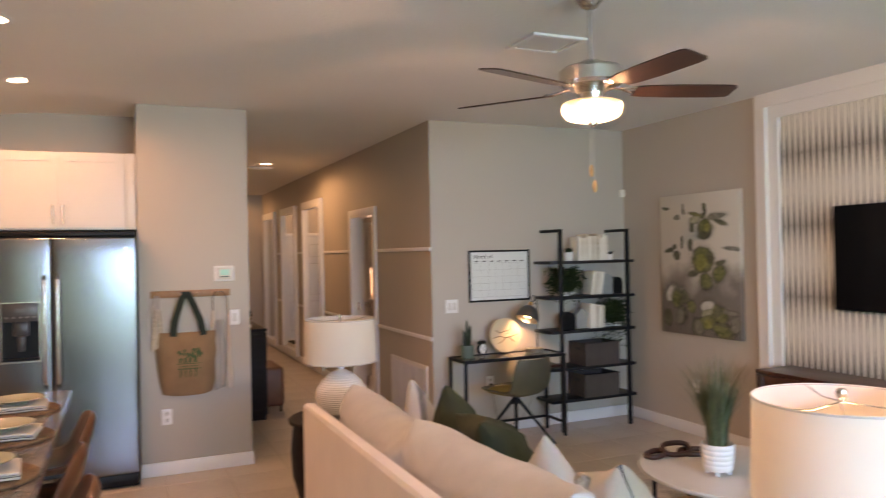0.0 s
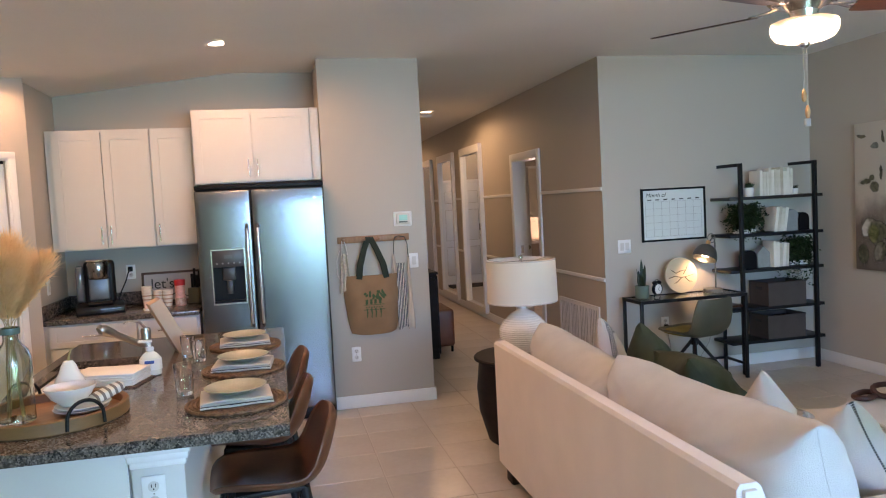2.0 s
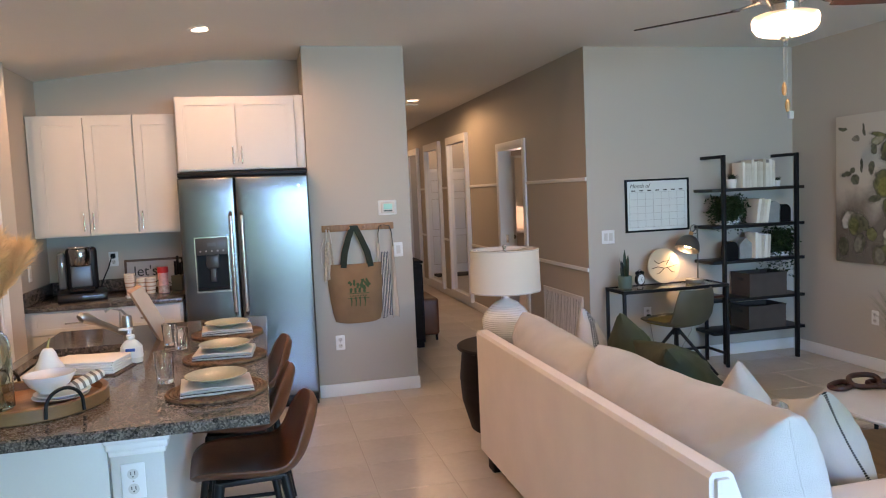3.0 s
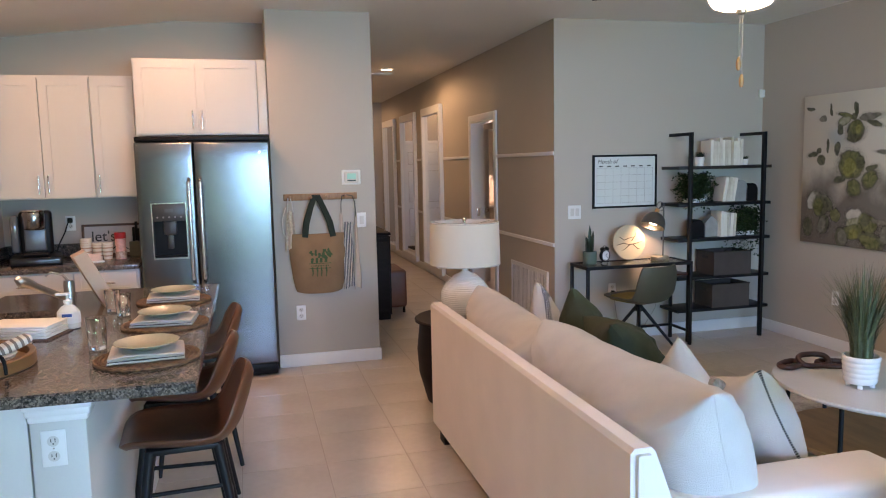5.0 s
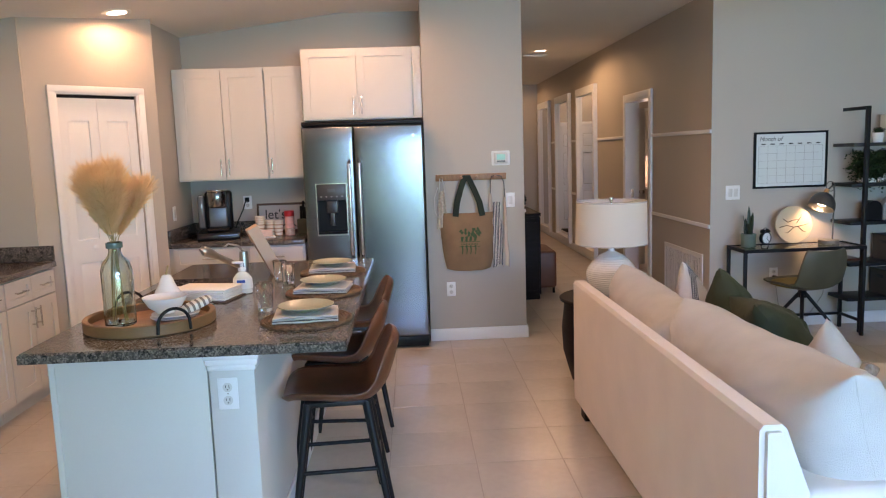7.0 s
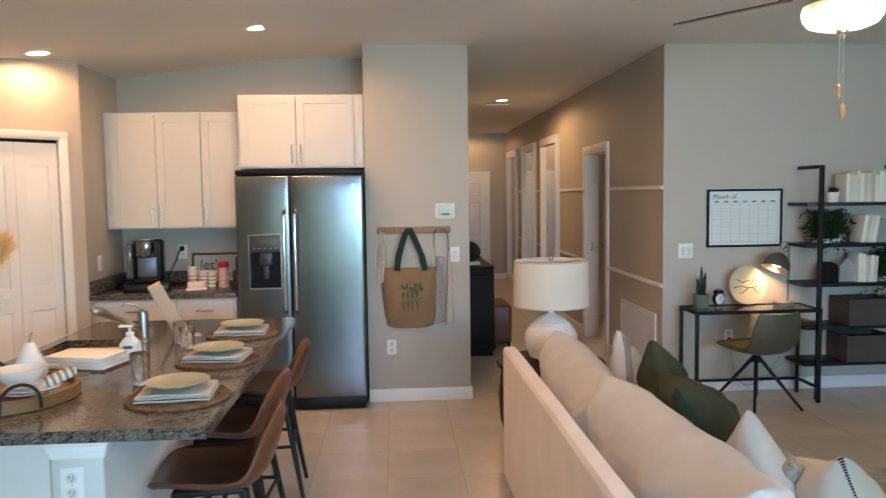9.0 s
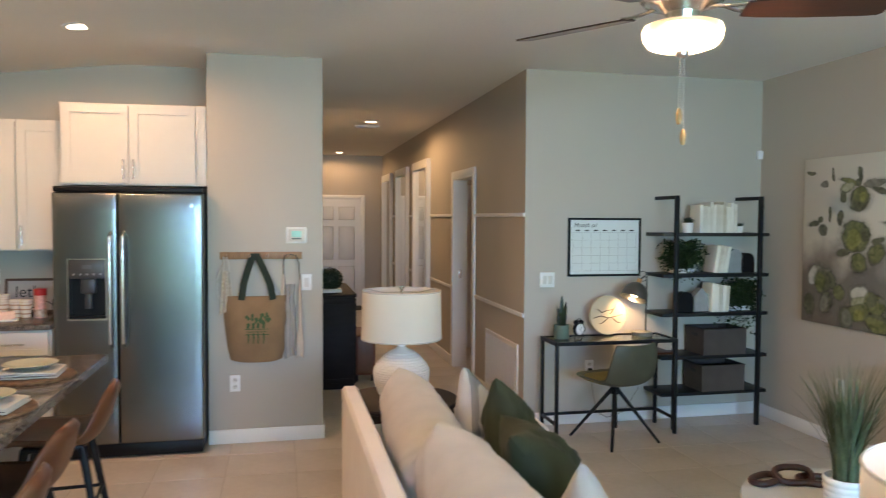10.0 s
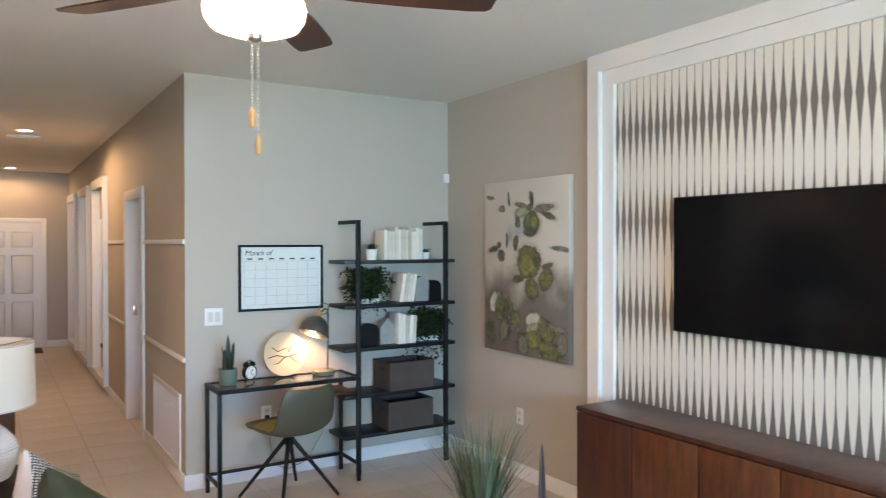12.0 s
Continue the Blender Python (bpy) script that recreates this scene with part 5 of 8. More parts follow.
tube(bm, [(-0.18 + 0.015 * k, 0.003, 0.058 + 0.022 * math.sin(k * 0.55)) for k in range(22)], 0.0035, 6)
part("script_line", bm, INK, sn)

kb = thing("knife_block", pose(-0.80, 6.22, 0.9005, 0, 0, -20), "small dark knife block with black-handled knives", "knife block")
part("block", box(bm_new(), -0.045, 0.045, -0.06, 0.06, 0, 0.12, 0.006), mat("olive_tin", (0.09, 0.085, 0.05), 0.5), kb)
for k, (x, y, hh) in enumerate(((-0.02, 0.02, 0.15), (0.018, 0.025, 0.13), (-0.022, -0.02, 0.11), (0.02, -0.02, 0.10))):
    part("knife_handle", box(bm_new(), x - 0.008, x + 0.008, y - 0.011, y + 0.011, 0.118, 0.12 + hh, 0.005), BLACK, kb)
cr = thing("creamer_bottle", (-0.905, 6.07, 0.9005), "pink and white creamer bottle with a red lid", "creamer bottle")
part("bottle", lathe(bm_new(), [(0, 0), (0.036, 0), (0.040, 0.005), (0.040, 0.06), (0.034, 0.09), (0.038, 0.13), (0.038, 0.155), (0, 0.158)], 28), PINK, cr)
part("label", lathe(bm_new(), [(0.0403, 0.008), (0.0405, 0.058), (0.0403, 0.06)], 28), mat("brown_coffee_print", (0.30, 0.10, 0.06), 0.4, 0, 0.0, 40, 120, 0, color2=(0.75, 0.60, 0.48)), cr)
part("lid", lathe(bm_new(), [(0, 0.157), (0.040, 0.157), (0.041, 0.16), (0.041, 0.197), (0.037, 0.202), (0, 0.203)], 28), RED, cr, "red screw lid")
cups = None
CUPM = striped("printed_paper_cup", (0.72, 0.64, 0.54), (0.45, 0.27, 0.18), "Z", 0.03, 0.3, 0.6)
for x, y, n in ((-1.155, 6.12, 4), (-1.07, 6.10, 2), (-1.00, 6.08, 2)):
    cu_ = thing("paper_cups", (x, y, 0.9005), "stack of printed paper coffee cups on the counter", "paper cups", "paper cups")
    for k in range(n):
        part("cup", lathe(bm_new(), [(0, 0.004), (0.027, 0.002), (0.029, 0), (0.040, 0.105), (0.042, 0.107), (0.040, 0.110), (0.038, 0.106), (0.027, 0.008), (0, 0.007)], 24), CUPM, cu_, at=Matrix.Translation((0, 0, 0.017 * k)))
pk = thing("sweetener_packets", pose(-1.08, 5.93, 0.9005, 0, 0, 15), "small tray of pale paper packets in front of the cups", "packets")
part("dish", box(bm_new(), -0.075, 0.075, -0.05, 0.05, 0, 0.012, 0.004), PAPER, pk)
for k in range(7):
    part("packet", box(bm_new(), -0.03, 0.03, -0.0012, 0.0012, 0, 0.05, 0.0005), mat("packet_paper", (0.70, 0.52, 0.46), 0.6, 0, 0.2), pk, at=pose(-0.035 + 0.03 * (k % 3), -0.03 + 0.009 * k, 0.012, -35 + 4 * k, 0, 8 * math.sin(k * 3)))

# hook rail, bags and aprons on the pier
hr = thing("hook_rail", (0.59, WY, 1.334), "oak peg rail on the pier beside the fridge", "coat rack")
part("board", box(bm_new(), -0.283, 0.283, -0.02, 0, -0.026, 0.026, 0.004), OAK, hr)
for x in (-0.24, -0.08, 0.04, 0.19):
    part("peg", lathe(bm_new(), [(0, 0), (0.008, 0.0), (0.007, 0.035), (0.012, 0.045), (0.010, 0.055), (0, 0.057)], 14), OAK, hr, at=pose(x, -0.02, 0.0, 90))
tb = thing("jute_tote_bag", (0.555, WY - 0.012, 0.58), "brown jute tote bag with green straps, hanging from the rail", "tote bag")
bm = bm_new()
rows = []
W0, W1, H0 = 0.195, 0.235, 0.475
nx, nz = 18, 14
for side in (0, 1):
    rr = []
    for j in range(nz + 1):
        v = j / nz
        hw_ = W0 + (W1 - W0) * v - 0.018 * (1 - v) ** 6
        row = []
        for i in range(nx + 1):
            u = -1 + 2 * i / nx
            bulge = (0.075 if side == 0 else 0.0) * (1 - abs(u) ** 4) * (0.35 + 0.65 * math.sin(math.pi * min(1, (1 - v) * 0.95 + 0.03)))
            nz_ = noise.noise(Vector((u * 2.2, v * 2.5, 4.2))) * 0.010
            row.append(bm.verts.new((u * hw_, -0.006 - bulge - (nz_ if side == 0 else 0) - (0.0 if side == 0 else -0.004), v * H0 + 0.02 * (1 - v) * (abs(u) ** 3) - 0.008 * (1 - u * u) * v)))
        rr.append(row)
    rows.append(rr)
F, Bk = rows
for j in range(nz):
    for i in range(nx):
        bm.faces.new((F[j][i], F[j][i + 1], F[j + 1][i + 1], F[j + 1][i]))
        bm.faces.new((Bk[j][i + 1], Bk[j][i], Bk[j + 1][i], Bk[j + 1][i + 1]))
for i in range(nx):
    bm.faces.new((Bk[0][i], Bk[0][i + 1], F[0][i + 1], F[0][i]))
for j in range(nz):
    bm.faces.new((F[j][0], F[j + 1][0], Bk[j + 1][0], Bk[j][0]))
    bm.faces.new((F[j + 1][nx], F[j][nx], Bk[j][nx], Bk[j + 1][nx]))
bmesh.ops.recalc_face_normals(bm, faces=bm.faces[:])
part("bag_body", bm, JUTE, tb)
for dy, sgn in ((-0.052, 1), (-0.010, -1)):
    pts = [(-0.10, dy, H0 - 0.03), (-0.085, dy - 0.002, H0 + 0.08), (-0.05, -0.05, H0 + 0.20), (-0.018, -0.055, H0 + 0.283), (0.006, -0.056, H0 + 0.283), (0.045, -0.05, H0 + 0.20), (0.095, dy - 0.002, H0 + 0.08), (0.115, dy, H0 - 0.03)]
    part("strap", tube(bm_new(), pts, 0.0035, 10, True, 7.0), DKGREEN, tb, "dark green webbing strap")
# vegetable print: leaf clusters, a plain name bar and roots
bm = bm_new()
rnd = random.Random(3)
def patch(bm, cx, cz, rx, rz, y, rot=0.0, n=9):
    vs_ = []
    for k in range(n):
        a = 2 * math.pi * k / n
        r_ = 1 + 0.18 * rnd.uniform(-1, 1)
        px, pz = rx * r_ * math.cos(a), rz * r_ * math.sin(a)
        vs_.append(bm.verts.new((cx + px * math.cos(rot) - pz * math.sin(rot), y, cz + px * math.sin(rot) + pz * math.cos(rot))))
    bm.faces.new(vs_)
def tote_y(x, z):
    v = z / H0
    u = x / (W0 + (W1 - W0) * v)
    return -0.006 - 0.075 * (1 - abs(u) ** 4) * (0.35 + 0.65 * math.sin(math.pi * min(1, (1 - v) * 0.95 + 0.03))) - noise.noise(Vector((u * 2.2, v * 2.5, 4.2))) * 0.010 - 0.002
for k in range(26):
    x, z = rnd.uniform(-0.07, 0.085), rnd.uniform(0.285, 0.345)
    patch(bm, x + 0.005, z, 0.014, 0.010, tote_y(x, z), rnd.uniform(0, 3), 7)
for x0 in (-0.055, -0.02, 0.012, 0.05):
    for q in range(8):
        z = 0.15 + 0.018 * q
        if not 0.205 < z < 0.245:
            patch(bm, x0 + 0.003 * math.sin(q), z, 0.004 + 0.0012 * q, 0.012, tote_y(x0, z), 0, 6)
for z in (0.205, 0.243):
    for q in range(16):
        x = -0.075 + 0.0105 * q
        patch(bm, x, z, 0.0065, 0.003, tote_y(x, z), 0, 6)
for q in range(11):
    x = -0.06 + 0.0125 * q
    patch(bm, x, 0.224, 0.0042, 0.0065, tote_y(x, 0.224), 0, 6)
part("print", bm, TOTEPRINT, tb, "green vegetable print")

APRONC = mat("unbleached_cotton", (0.50, 0.41, 0.33), 0.92, 0, 0.1, 9, 260, 0.5, 0.002)
ap = thing("striped_apron", (0.80, WY - 0.012, 0.60), "cream linen apron with dark stripes hanging from the rail", "apron")
def drape(name, x0, x1, z0, z1, folds, material, parent, y0=-0.012, amp=0.012, taper=0.0, seed=0):
    bm = bm_new()
    rr = []
    for j in range(15):
        v = j / 14
        row = []
        for i in range(31):
            u = i / 30
            cx = (x0 + x1) / 2
            x = cx + (u - 0.5) * (x1 - x0) * (1 - taper * v) + 0.010 * noise.noise(Vector((u * 2, v * 3, seed)))
            y = y0 - amp * (0.5 + 0.5 * math.sin(u * folds * 2 * math.pi + seed + v)) * (1 - 0.4 * v) - 0.008 * noise.noise(Vector((u * 3, v * 2, seed + 5)))
            row.append((x, y, z0 + (z1 - z0) * v - 0.012 * math.sin(u * 5 + seed) * (1 - v)))
        rr.append(row)
    fr = [[bm.verts.new(p_) for p_ in r_] for r_ in rr]
    bk = [[bm.verts.new((p_[0], p_[1] + 0.003, p_[2])) for p_ in r_] for r_ in rr]
    for j in range(14):
        for i in range(30):
            bm.faces.new((fr[j][i], fr[j][i + 1], fr[j + 1][i + 1], fr[j + 1][i]))
            bm.faces.new((bk[j][i + 1], bk[j][i], bk[j + 1][i], bk[j + 1][i + 1]))
    for i in range(30):
        bm.faces.new((bk[0][i], bk[0][i + 1], fr[0][i + 1], fr[0][i]))
        bm.faces.new((fr[14][i], fr[14][i + 1], bk[14][i + 1], bk[14][i]))
    bmesh.ops.recalc_face_normals(bm, faces=bm.faces[:])
    return part(name, bm, material, parent)
drape("striped_panel", -0.052, 0.032, 0.01, 0.53, 2.5, TICKING, ap, -0.020, 0.008, 0.18, 1)
drape("cream_panel", 0.030, 0.086, 0.0, 0.58, 1.2, APRONC, ap, -0.012, 0.010, 0.65, 2)
drape("cream_bib", -0.085, -0.030, 0.32, 0.60, 1.0, APRONC, ap, -0.008, 0.008, 0.55, 4)
part("neck_strap", tube(bm_new(), [(-0.058, -0.018, 0.60), (-0.058, -0.03, 0.68), (-0.05, -0.045, 0.735), (-0.02, -0.048, 0.745), (0.03, -0.045, 0.735), (0.05, -0.03, 0.68), (0.056, -0.018, 0.57)], 0.003, 8, True, 2.5), INK, ap, "black neck strap")
nb = thing("net_bag", (0.35, WY - 0.012, 0.93), "off-white crocheted net bag hanging from the rail", "net bag")
drape("net_body", -0.045, 0.05, 0.0, 0.30, 2.0, mat("crochet_cotton", (0.50, 0.42, 0.33), 0.95, 0, 0.25, 60, 160, 0.9, 0.004), nb, -0.010, 0.022, 0.5, 8)
part("strap", tube(bm_new(), [(-0.02, -0.02, 0.29), (-0.012, -0.045, 0.40), (0.002, -0.05, 0.41), (0.015, -0.04, 0.36), (0.025, -0.02, 0.29)], 0.005, 8), LINEN, nb)
part("loop", tube(bm_new(), [(-0.03, -0.015, 0.33), (-0.06, -0.02, 0.24), (-0.058, -0.02, 0.14), (-0.04, -0.018, 0.10)], 0.004, 8), LINEN, nb)

# ---- living room ----
nt = SHADE.node_tree
tl = nt.nodes.new("ShaderNodeBsdfTranslucent")
tl.inputs[0].default_value = (0.85, 0.78, 0.66, 1)
mx = nt.nodes.new("ShaderNodeMixShader")
mx.inputs[0].default_value = 0.45
outn = nt.nodes["Material Output"]
nt.links.new(nt.nodes["Principled BSDF"].outputs[0], mx.inputs[1])
nt.links.new(tl.outputs[0], mx.inputs[2])
nt.links.new(mx.outputs[0], outn.inputs[0])

# ceiling fan
DARKCHAIN = mat("nickel_bead_chain", (0.46, 0.42, 0.36), 0.4, 0, 0.1, 30, 100, 0.05)
FXY = (2.058, 2.795)
fan = thing("ceiling_fan", (*FXY, 0), "nickel ceiling fan with five dark blades and lit bowl", "ceiling fan")
part("canopy", lathe(bm_new(), [(0, 2.739), (0.065, 2.739), (0.062, 2.715), (0.035, 2.685), (0.014, 2.675), (0, 2.675)], 32), CHROME, fan)
part("downrod", tube(bm_new(), [(0, 0, 2.68), (0, 0, 2.42)], 0.011, 14), CHROME, fan)
part("motor_housing", lathe(bm_new(), [(0, 2.445), (0.045, 2.445), (0.06, 2.425), (0.125, 2.415), (0.142, 2.40), (0.142, 2.345), (0.128, 2.33), (0.09, 2.325), (0.06, 2.30), (0.055, 2.275), (0, 2.275)], 40), CHROME, fan, "brushed nickel motor housing")
FANW = mat("dark_cherry_blade", (0.016, 0.007, 0.005), 0.32, 0, 0, 4, 60, 0.08, stretch=(1, 8, 1), color2=(0.042, 0.017, 0.010), coat=0.15)
bm = bm_new()
outline = [(0.20, -0.050), (0.26, -0.060), (0.40, -0.067), (0.60, -0.066), (0.650, -0.060), (0.662, -0.045), (0.662, 0.045), (0.650, 0.060), (0.60, 0.066), (0.40, 0.067), (0.26, 0.060), (0.20, 0.050)]
lo = [bm.verts.new((x, y, -0.003)) for x, y in outline]
hi = [bm.verts.new((x, y, 0.003)) for x, y in outline]
bm.faces.new(lo[::-1])
bm.faces.new(hi)
for k in range(len(lo)):
    n = (k + 1) % len(lo)
    bm.faces.new((lo[k], lo[n], hi[n], hi[k]))
blade_me = mesh_of("blade", bm, FANW)
bm = bm_new()
tube(bm, [(0.085, 0, 0.022), (0.14, 0.0, 0.012), (0.18, 0.02, 0.006), (0.215, 0.033, 0.006)], [0.013, 0.012, 0.010, 0.010], 8, True, 0.5)
tube(bm, [(0.14, 0.0, 0.012), (0.18, -0.02, 0.006), (0.215, -0.033, 0.006)], [0.012, 0.010, 0.010], 8, True, 0.5)
iron_me = mesh_of("blade_iron", bm, CHROME)
for k in range(5):
    b = new("blade", blade_me)
    b.parent = fan
    b.matrix_basis = pose(0, 0, 2.312, 0, 0, 54 + 72 * k) @ pose(0, 0, 0, -11, 0, 0)
    i_ = new("blade_iron", iron_me)
    i_.parent = b
part("light_fitter", lathe(bm_new(), [(0, 2.285), (0.05, 2.285), (0.06, 2.27), (0.10, 2.262), (0.10, 2.252), (0, 2.252)], 32), CHROME, fan)
part("glass_bowl", lathe(bm_new(), [(0.0, 2.262), (0.115, 2.262), (0.129, 2.256), (0.133, 2.240), (0.129, 2.212), (0.113, 2.190), (0.08, 2.178), (0.03, 2.172), (0, 2.172)], 44), BULB, fan, "frosted glass bowl, lit")
part("finial", lathe(bm_new(), [(0, 2.172), (0.022, 2.172), (0.02, 2.160), (0.008, 2.152), (0, 2.150)], 20), CHROME, fan)
for dx, z in ((-0.008, 1.925), (0.008, 1.856)):
    bm = bm_new()
    for q in range(int((2.16 - z - 0.05) / 0.008)):
        lathe(bm, [(0, -0.0036), (0.0030, -0.0015), (0.0030, 0.0015), (0, 0.0036)], 6, (dx, 0, 2.158 - 0.008 * q))
    ch = part("pull_chain", bm, DARKCHAIN, fan, "beaded pull chain")
    part("pull_knob", lathe(bm_new(), [(0, 0), (0.006, 0.003), (0.010, 0.018), (0.0105, 0.034), (0.006, 0.05), (0.003, 0.056), (0, 0.057)], 16, (dx, 0, z)), BRASS, ch, "wooden pull knob")
lamp("fan_lamp", "POINT", (*FXY, 2.215), 75, (1.0, 0.76, 0.54), 0.03)
# extra lamp, no part of the fan, added to brighten the ceiling round it
lamp("fan_uplight", "POINT", (FXY[0], FXY[1], 2.295), 25, (1.0, 0.68, 0.45), 0.10)


def table_lamp(at):
    l = thing("table_lamp", at, "white ribbed ceramic table lamp with a white drum shade", "table lamp", "table lamps")
    prof = [(0, 0), (0.075, 0.0), (0.085, 0.006), (0.11, 0.03)]
    for k in range(141):
        u = k / 140
        r = 0.115 + 0.048 * math.sin(math.pi * (0.12 + 0.80 * u)) - 0.075 * max(0, u - 0.55) ** 1.4 * 2.2
        prof.append((r + 0.0016 * math.sin(u * 118), 0.03 + 0.245 * u))
    prof += [(0.04, 0.29), (0.022, 0.30), (0.02, 0.315), (0, 0.315)]
    part("base", lathe(bm_new(), prof, 40), CERAMIC, l, "white ribbed ceramic base")
    part("neck", lathe(bm_new(), [(0, 0.312), (0.016, 0.312), (0.014, 0.36), (0.018, 0.37), (0.018, 0.42), (0, 0.42)], 20), CHROME, l)
    part("shade", lathe(bm_new(), [(0.231, 0.345), (0.233, 0.345), (0.226, 0.625), (0.224, 0.625), (0.2295, 0.347)], 64), SHADE, l, "white linen drum shade")
    bm = bm_new()
    for r, z in ((0.2318, 0.349), (0.2262, 0.621)):
        part("shade_binding", tube(bm_new(), [(r * math.cos(a), r * math.sin(a), z) for a in [2 * math.pi * k / 64 for k in range(65)]], 0.0028, 6, False), LINEN, l)
    for k in range(3):
        a = 2 * math.pi * k / 3 + 0.4
        tube(bm, [(0, 0, 0.615), (0.12 * math.cos(a), 0.12 * math.sin(a), 0.606), (0.224 * math.cos(a), 0.224 * math.sin(a), 0.62)], 0.002, 6)
    tube(bm, [(0, 0, 0.42), (0, 0, 0.63)], 0.003, 6)
    part("shade_spider", bm, CHROME, l)
    part("finial", lathe(bm_new(), [(0, 0.618), (0.008, 0.618), (0.008, 0.624), (0.013, 0.63), (0.0145, 0.64), (0.011, 0.65), (0, 0.653)], 18), CHROME, l, "chrome ball finial")
    return l


def drum_table(at, label):
    t_ = thing("side_table", at, label, "side table", "side tables")
    part("tabletop", lathe(bm_new(), [(0, 0.535), (0.315, 0.535), (0.335, 0.542), (0.338, 0.556), (0.33, 0.563), (0, 0.563)], 56), ESPRESSO, t_)
    part("drum", lathe(bm_new(), [(0, 0.0), (0.25, 0.0), (0.262, 0.01), (0.315, 0.20), (0.325, 0.35), (0.305, 0.534), (0, 0.534)], 48), ESPRESSO, t_)
    return t_


drum_table((1.40, 4.68, 0), "dark round drum side table behind the sofa")
tl0 = table_lamp((1.405, 4.69, 0.5635))
drum_table((1.885, 1.40, 0), "dark round drum side table at the near end of the sofa")
near = copy_thing(tl0, pose(1.885, 1.44, 0.5635, 0, 0, 40))
tagged(near, "white ribbed ceramic table lamp with a glowing drum shade")
part("bulb", lathe(bm_new(), [(0, 0), (0.014, 0.0), (0.014, 0.02), (0.028, 0.05), (0.03, 0.07), (0.018, 0.093), (0, 0.098)], 18), SOFTBULB, near, "lit bulb", at=Matrix.Translation((0.03, 0.0, 0.42)))
lamp("table_lamp_bulb", "POINT", (1.885, 1.44, 1.09), 1.6, WARM, 0.04)

# sofa, back to the island
so_ = thing("sofa", (1.012, 1.785, 0), "cream upholstered sofa with its back to the kitchen", "sofa")
SL, SD = 2.285, 0.99
bm = bm_new()
# back: a long wedge, thinner at the top
sec = [(0.0, 0.10), (0.0, 0.775), (0.012, 0.79), (0.062, 0.79), (0.075, 0.778), (0.20, 0.44), (0.20, 0.10)]
a = [bm.verts.new((x, 0.0, z)) for x, z in sec]
b = [bm.verts.new((x, SL, z)) for x, z in sec]
bm.faces.new(a)
bm.faces.new(b[::-1])
for k in range(len(sec)):
    n = (k + 1) % len(sec)
    bm.faces.new((a[n], a[k], b[k], b[n]))
bmesh.ops.recalc_face_normals(bm, faces=bm.faces[:])
bmesh.ops.bevel(bm, geom=[e for e in bm.edges if abs(e.verts[0].co.y - e.verts[1].co.y) < 1e-6], offset=0.016, segments=4, affect="EDGES")
part("back", bm, SOFA, so_)
part("base", box(bm_new(), 0.20, SD - 0.03, 0.235, SL - 0.235, 0.10, 0.30, 0.02, 3), SOFA, so_)
for y in (0.0, SL - 0.235):
    part("arm", box(bm_new(), 0.13, SD, y, y + 0.235, 0.10, 0.60, 0.035, 4), SOFA, so_)
for y0 in (0.24, SL / 2 + 0.003):
    bm = bm_new()
    blob(bm, 0.405, (SL / 2 - 0.245) / 2, 0.085, 0.22, 0.22, 40, 18, 0.004, y0)
    part("seat_cushion", bm, LINEN, so_, at=Matrix.Translation((0.60, y0 + (SL / 2 - 0.245) / 2, 0.385)))
for x in (0.06, SD - 0.08):
    for y in (0.10, SL - 0.10):
        part("leg", box(bm_new(), x - 0.03, x + 0.03, y - 0.05, y + 0.05, 0.0, 0.10, 0.004), ESPRESSO, so_, "dark wooden leg")


def cushion_mesh(hx, hz, thick, seed, crease=0.022):
    """A long boxy cushion in local x, z with drawn-out corners; y is its thickness."""
    bm = bm_new()
    nx, nz = 72, 40
    for sgn in (-1, 1):
        rows = []
        for j in range(nz + 1):
            v = math.sin(math.pi * (j / nz - 0.5))
            row = []
            for i in range(nx + 1):
                u = math.sin(math.pi * (i / nx - 0.5))
                x = hx * u * (0.965 + 0.035 * v * v)
                z = hz * v * (0.94 + 0.06 * abs(u) ** 6) - 0.030 * (1 - u * u) * max(0.0, v)
                t = thick * max(0.0, 1 - abs(v) ** 3.6) ** 0.5 * max(0.0, 1 - abs(u) ** 9) ** 0.42
                e_ = (1 - u ** 8) * (1 - v ** 6)
                q = Vector((u * 2.4 + seed, v * 1.7, seed * 1.3))
                w_ = noise.noise(q) * 0.9 + noise.noise(q * 2.3) * 0.4
                # drawn folds that run in from the corners
                f_ = math.sin(26 * (abs(u) - 0.8 * abs(v)) + 3 * noise.noise(q * 1.5)) * abs(u * v) ** 1.5 * 0.5
                c_ = -max(0.0, 0.16 - abs(noise.noise(Vector((u * 1.6 + seed, v * 3.4 + u, 9.0))))) * 2.0
                row.append(bm.verts.new((x, sgn * (t + (w_ + f_ + c_) * crease * e_), z)))
            rows.append(row)
        for r0, r1 in zip(rows, rows[1:]):
            for i in range(nx):
                bm.faces.new((r0[i], r0[i + 1], r1[i + 1], r1[i]))
    bmesh.ops.remove_doubles(bm, verts=bm.verts[:], dist=1e-5)
    bmesh.ops.recalc_face_normals(bm, faces=bm.faces[:])
    return bm


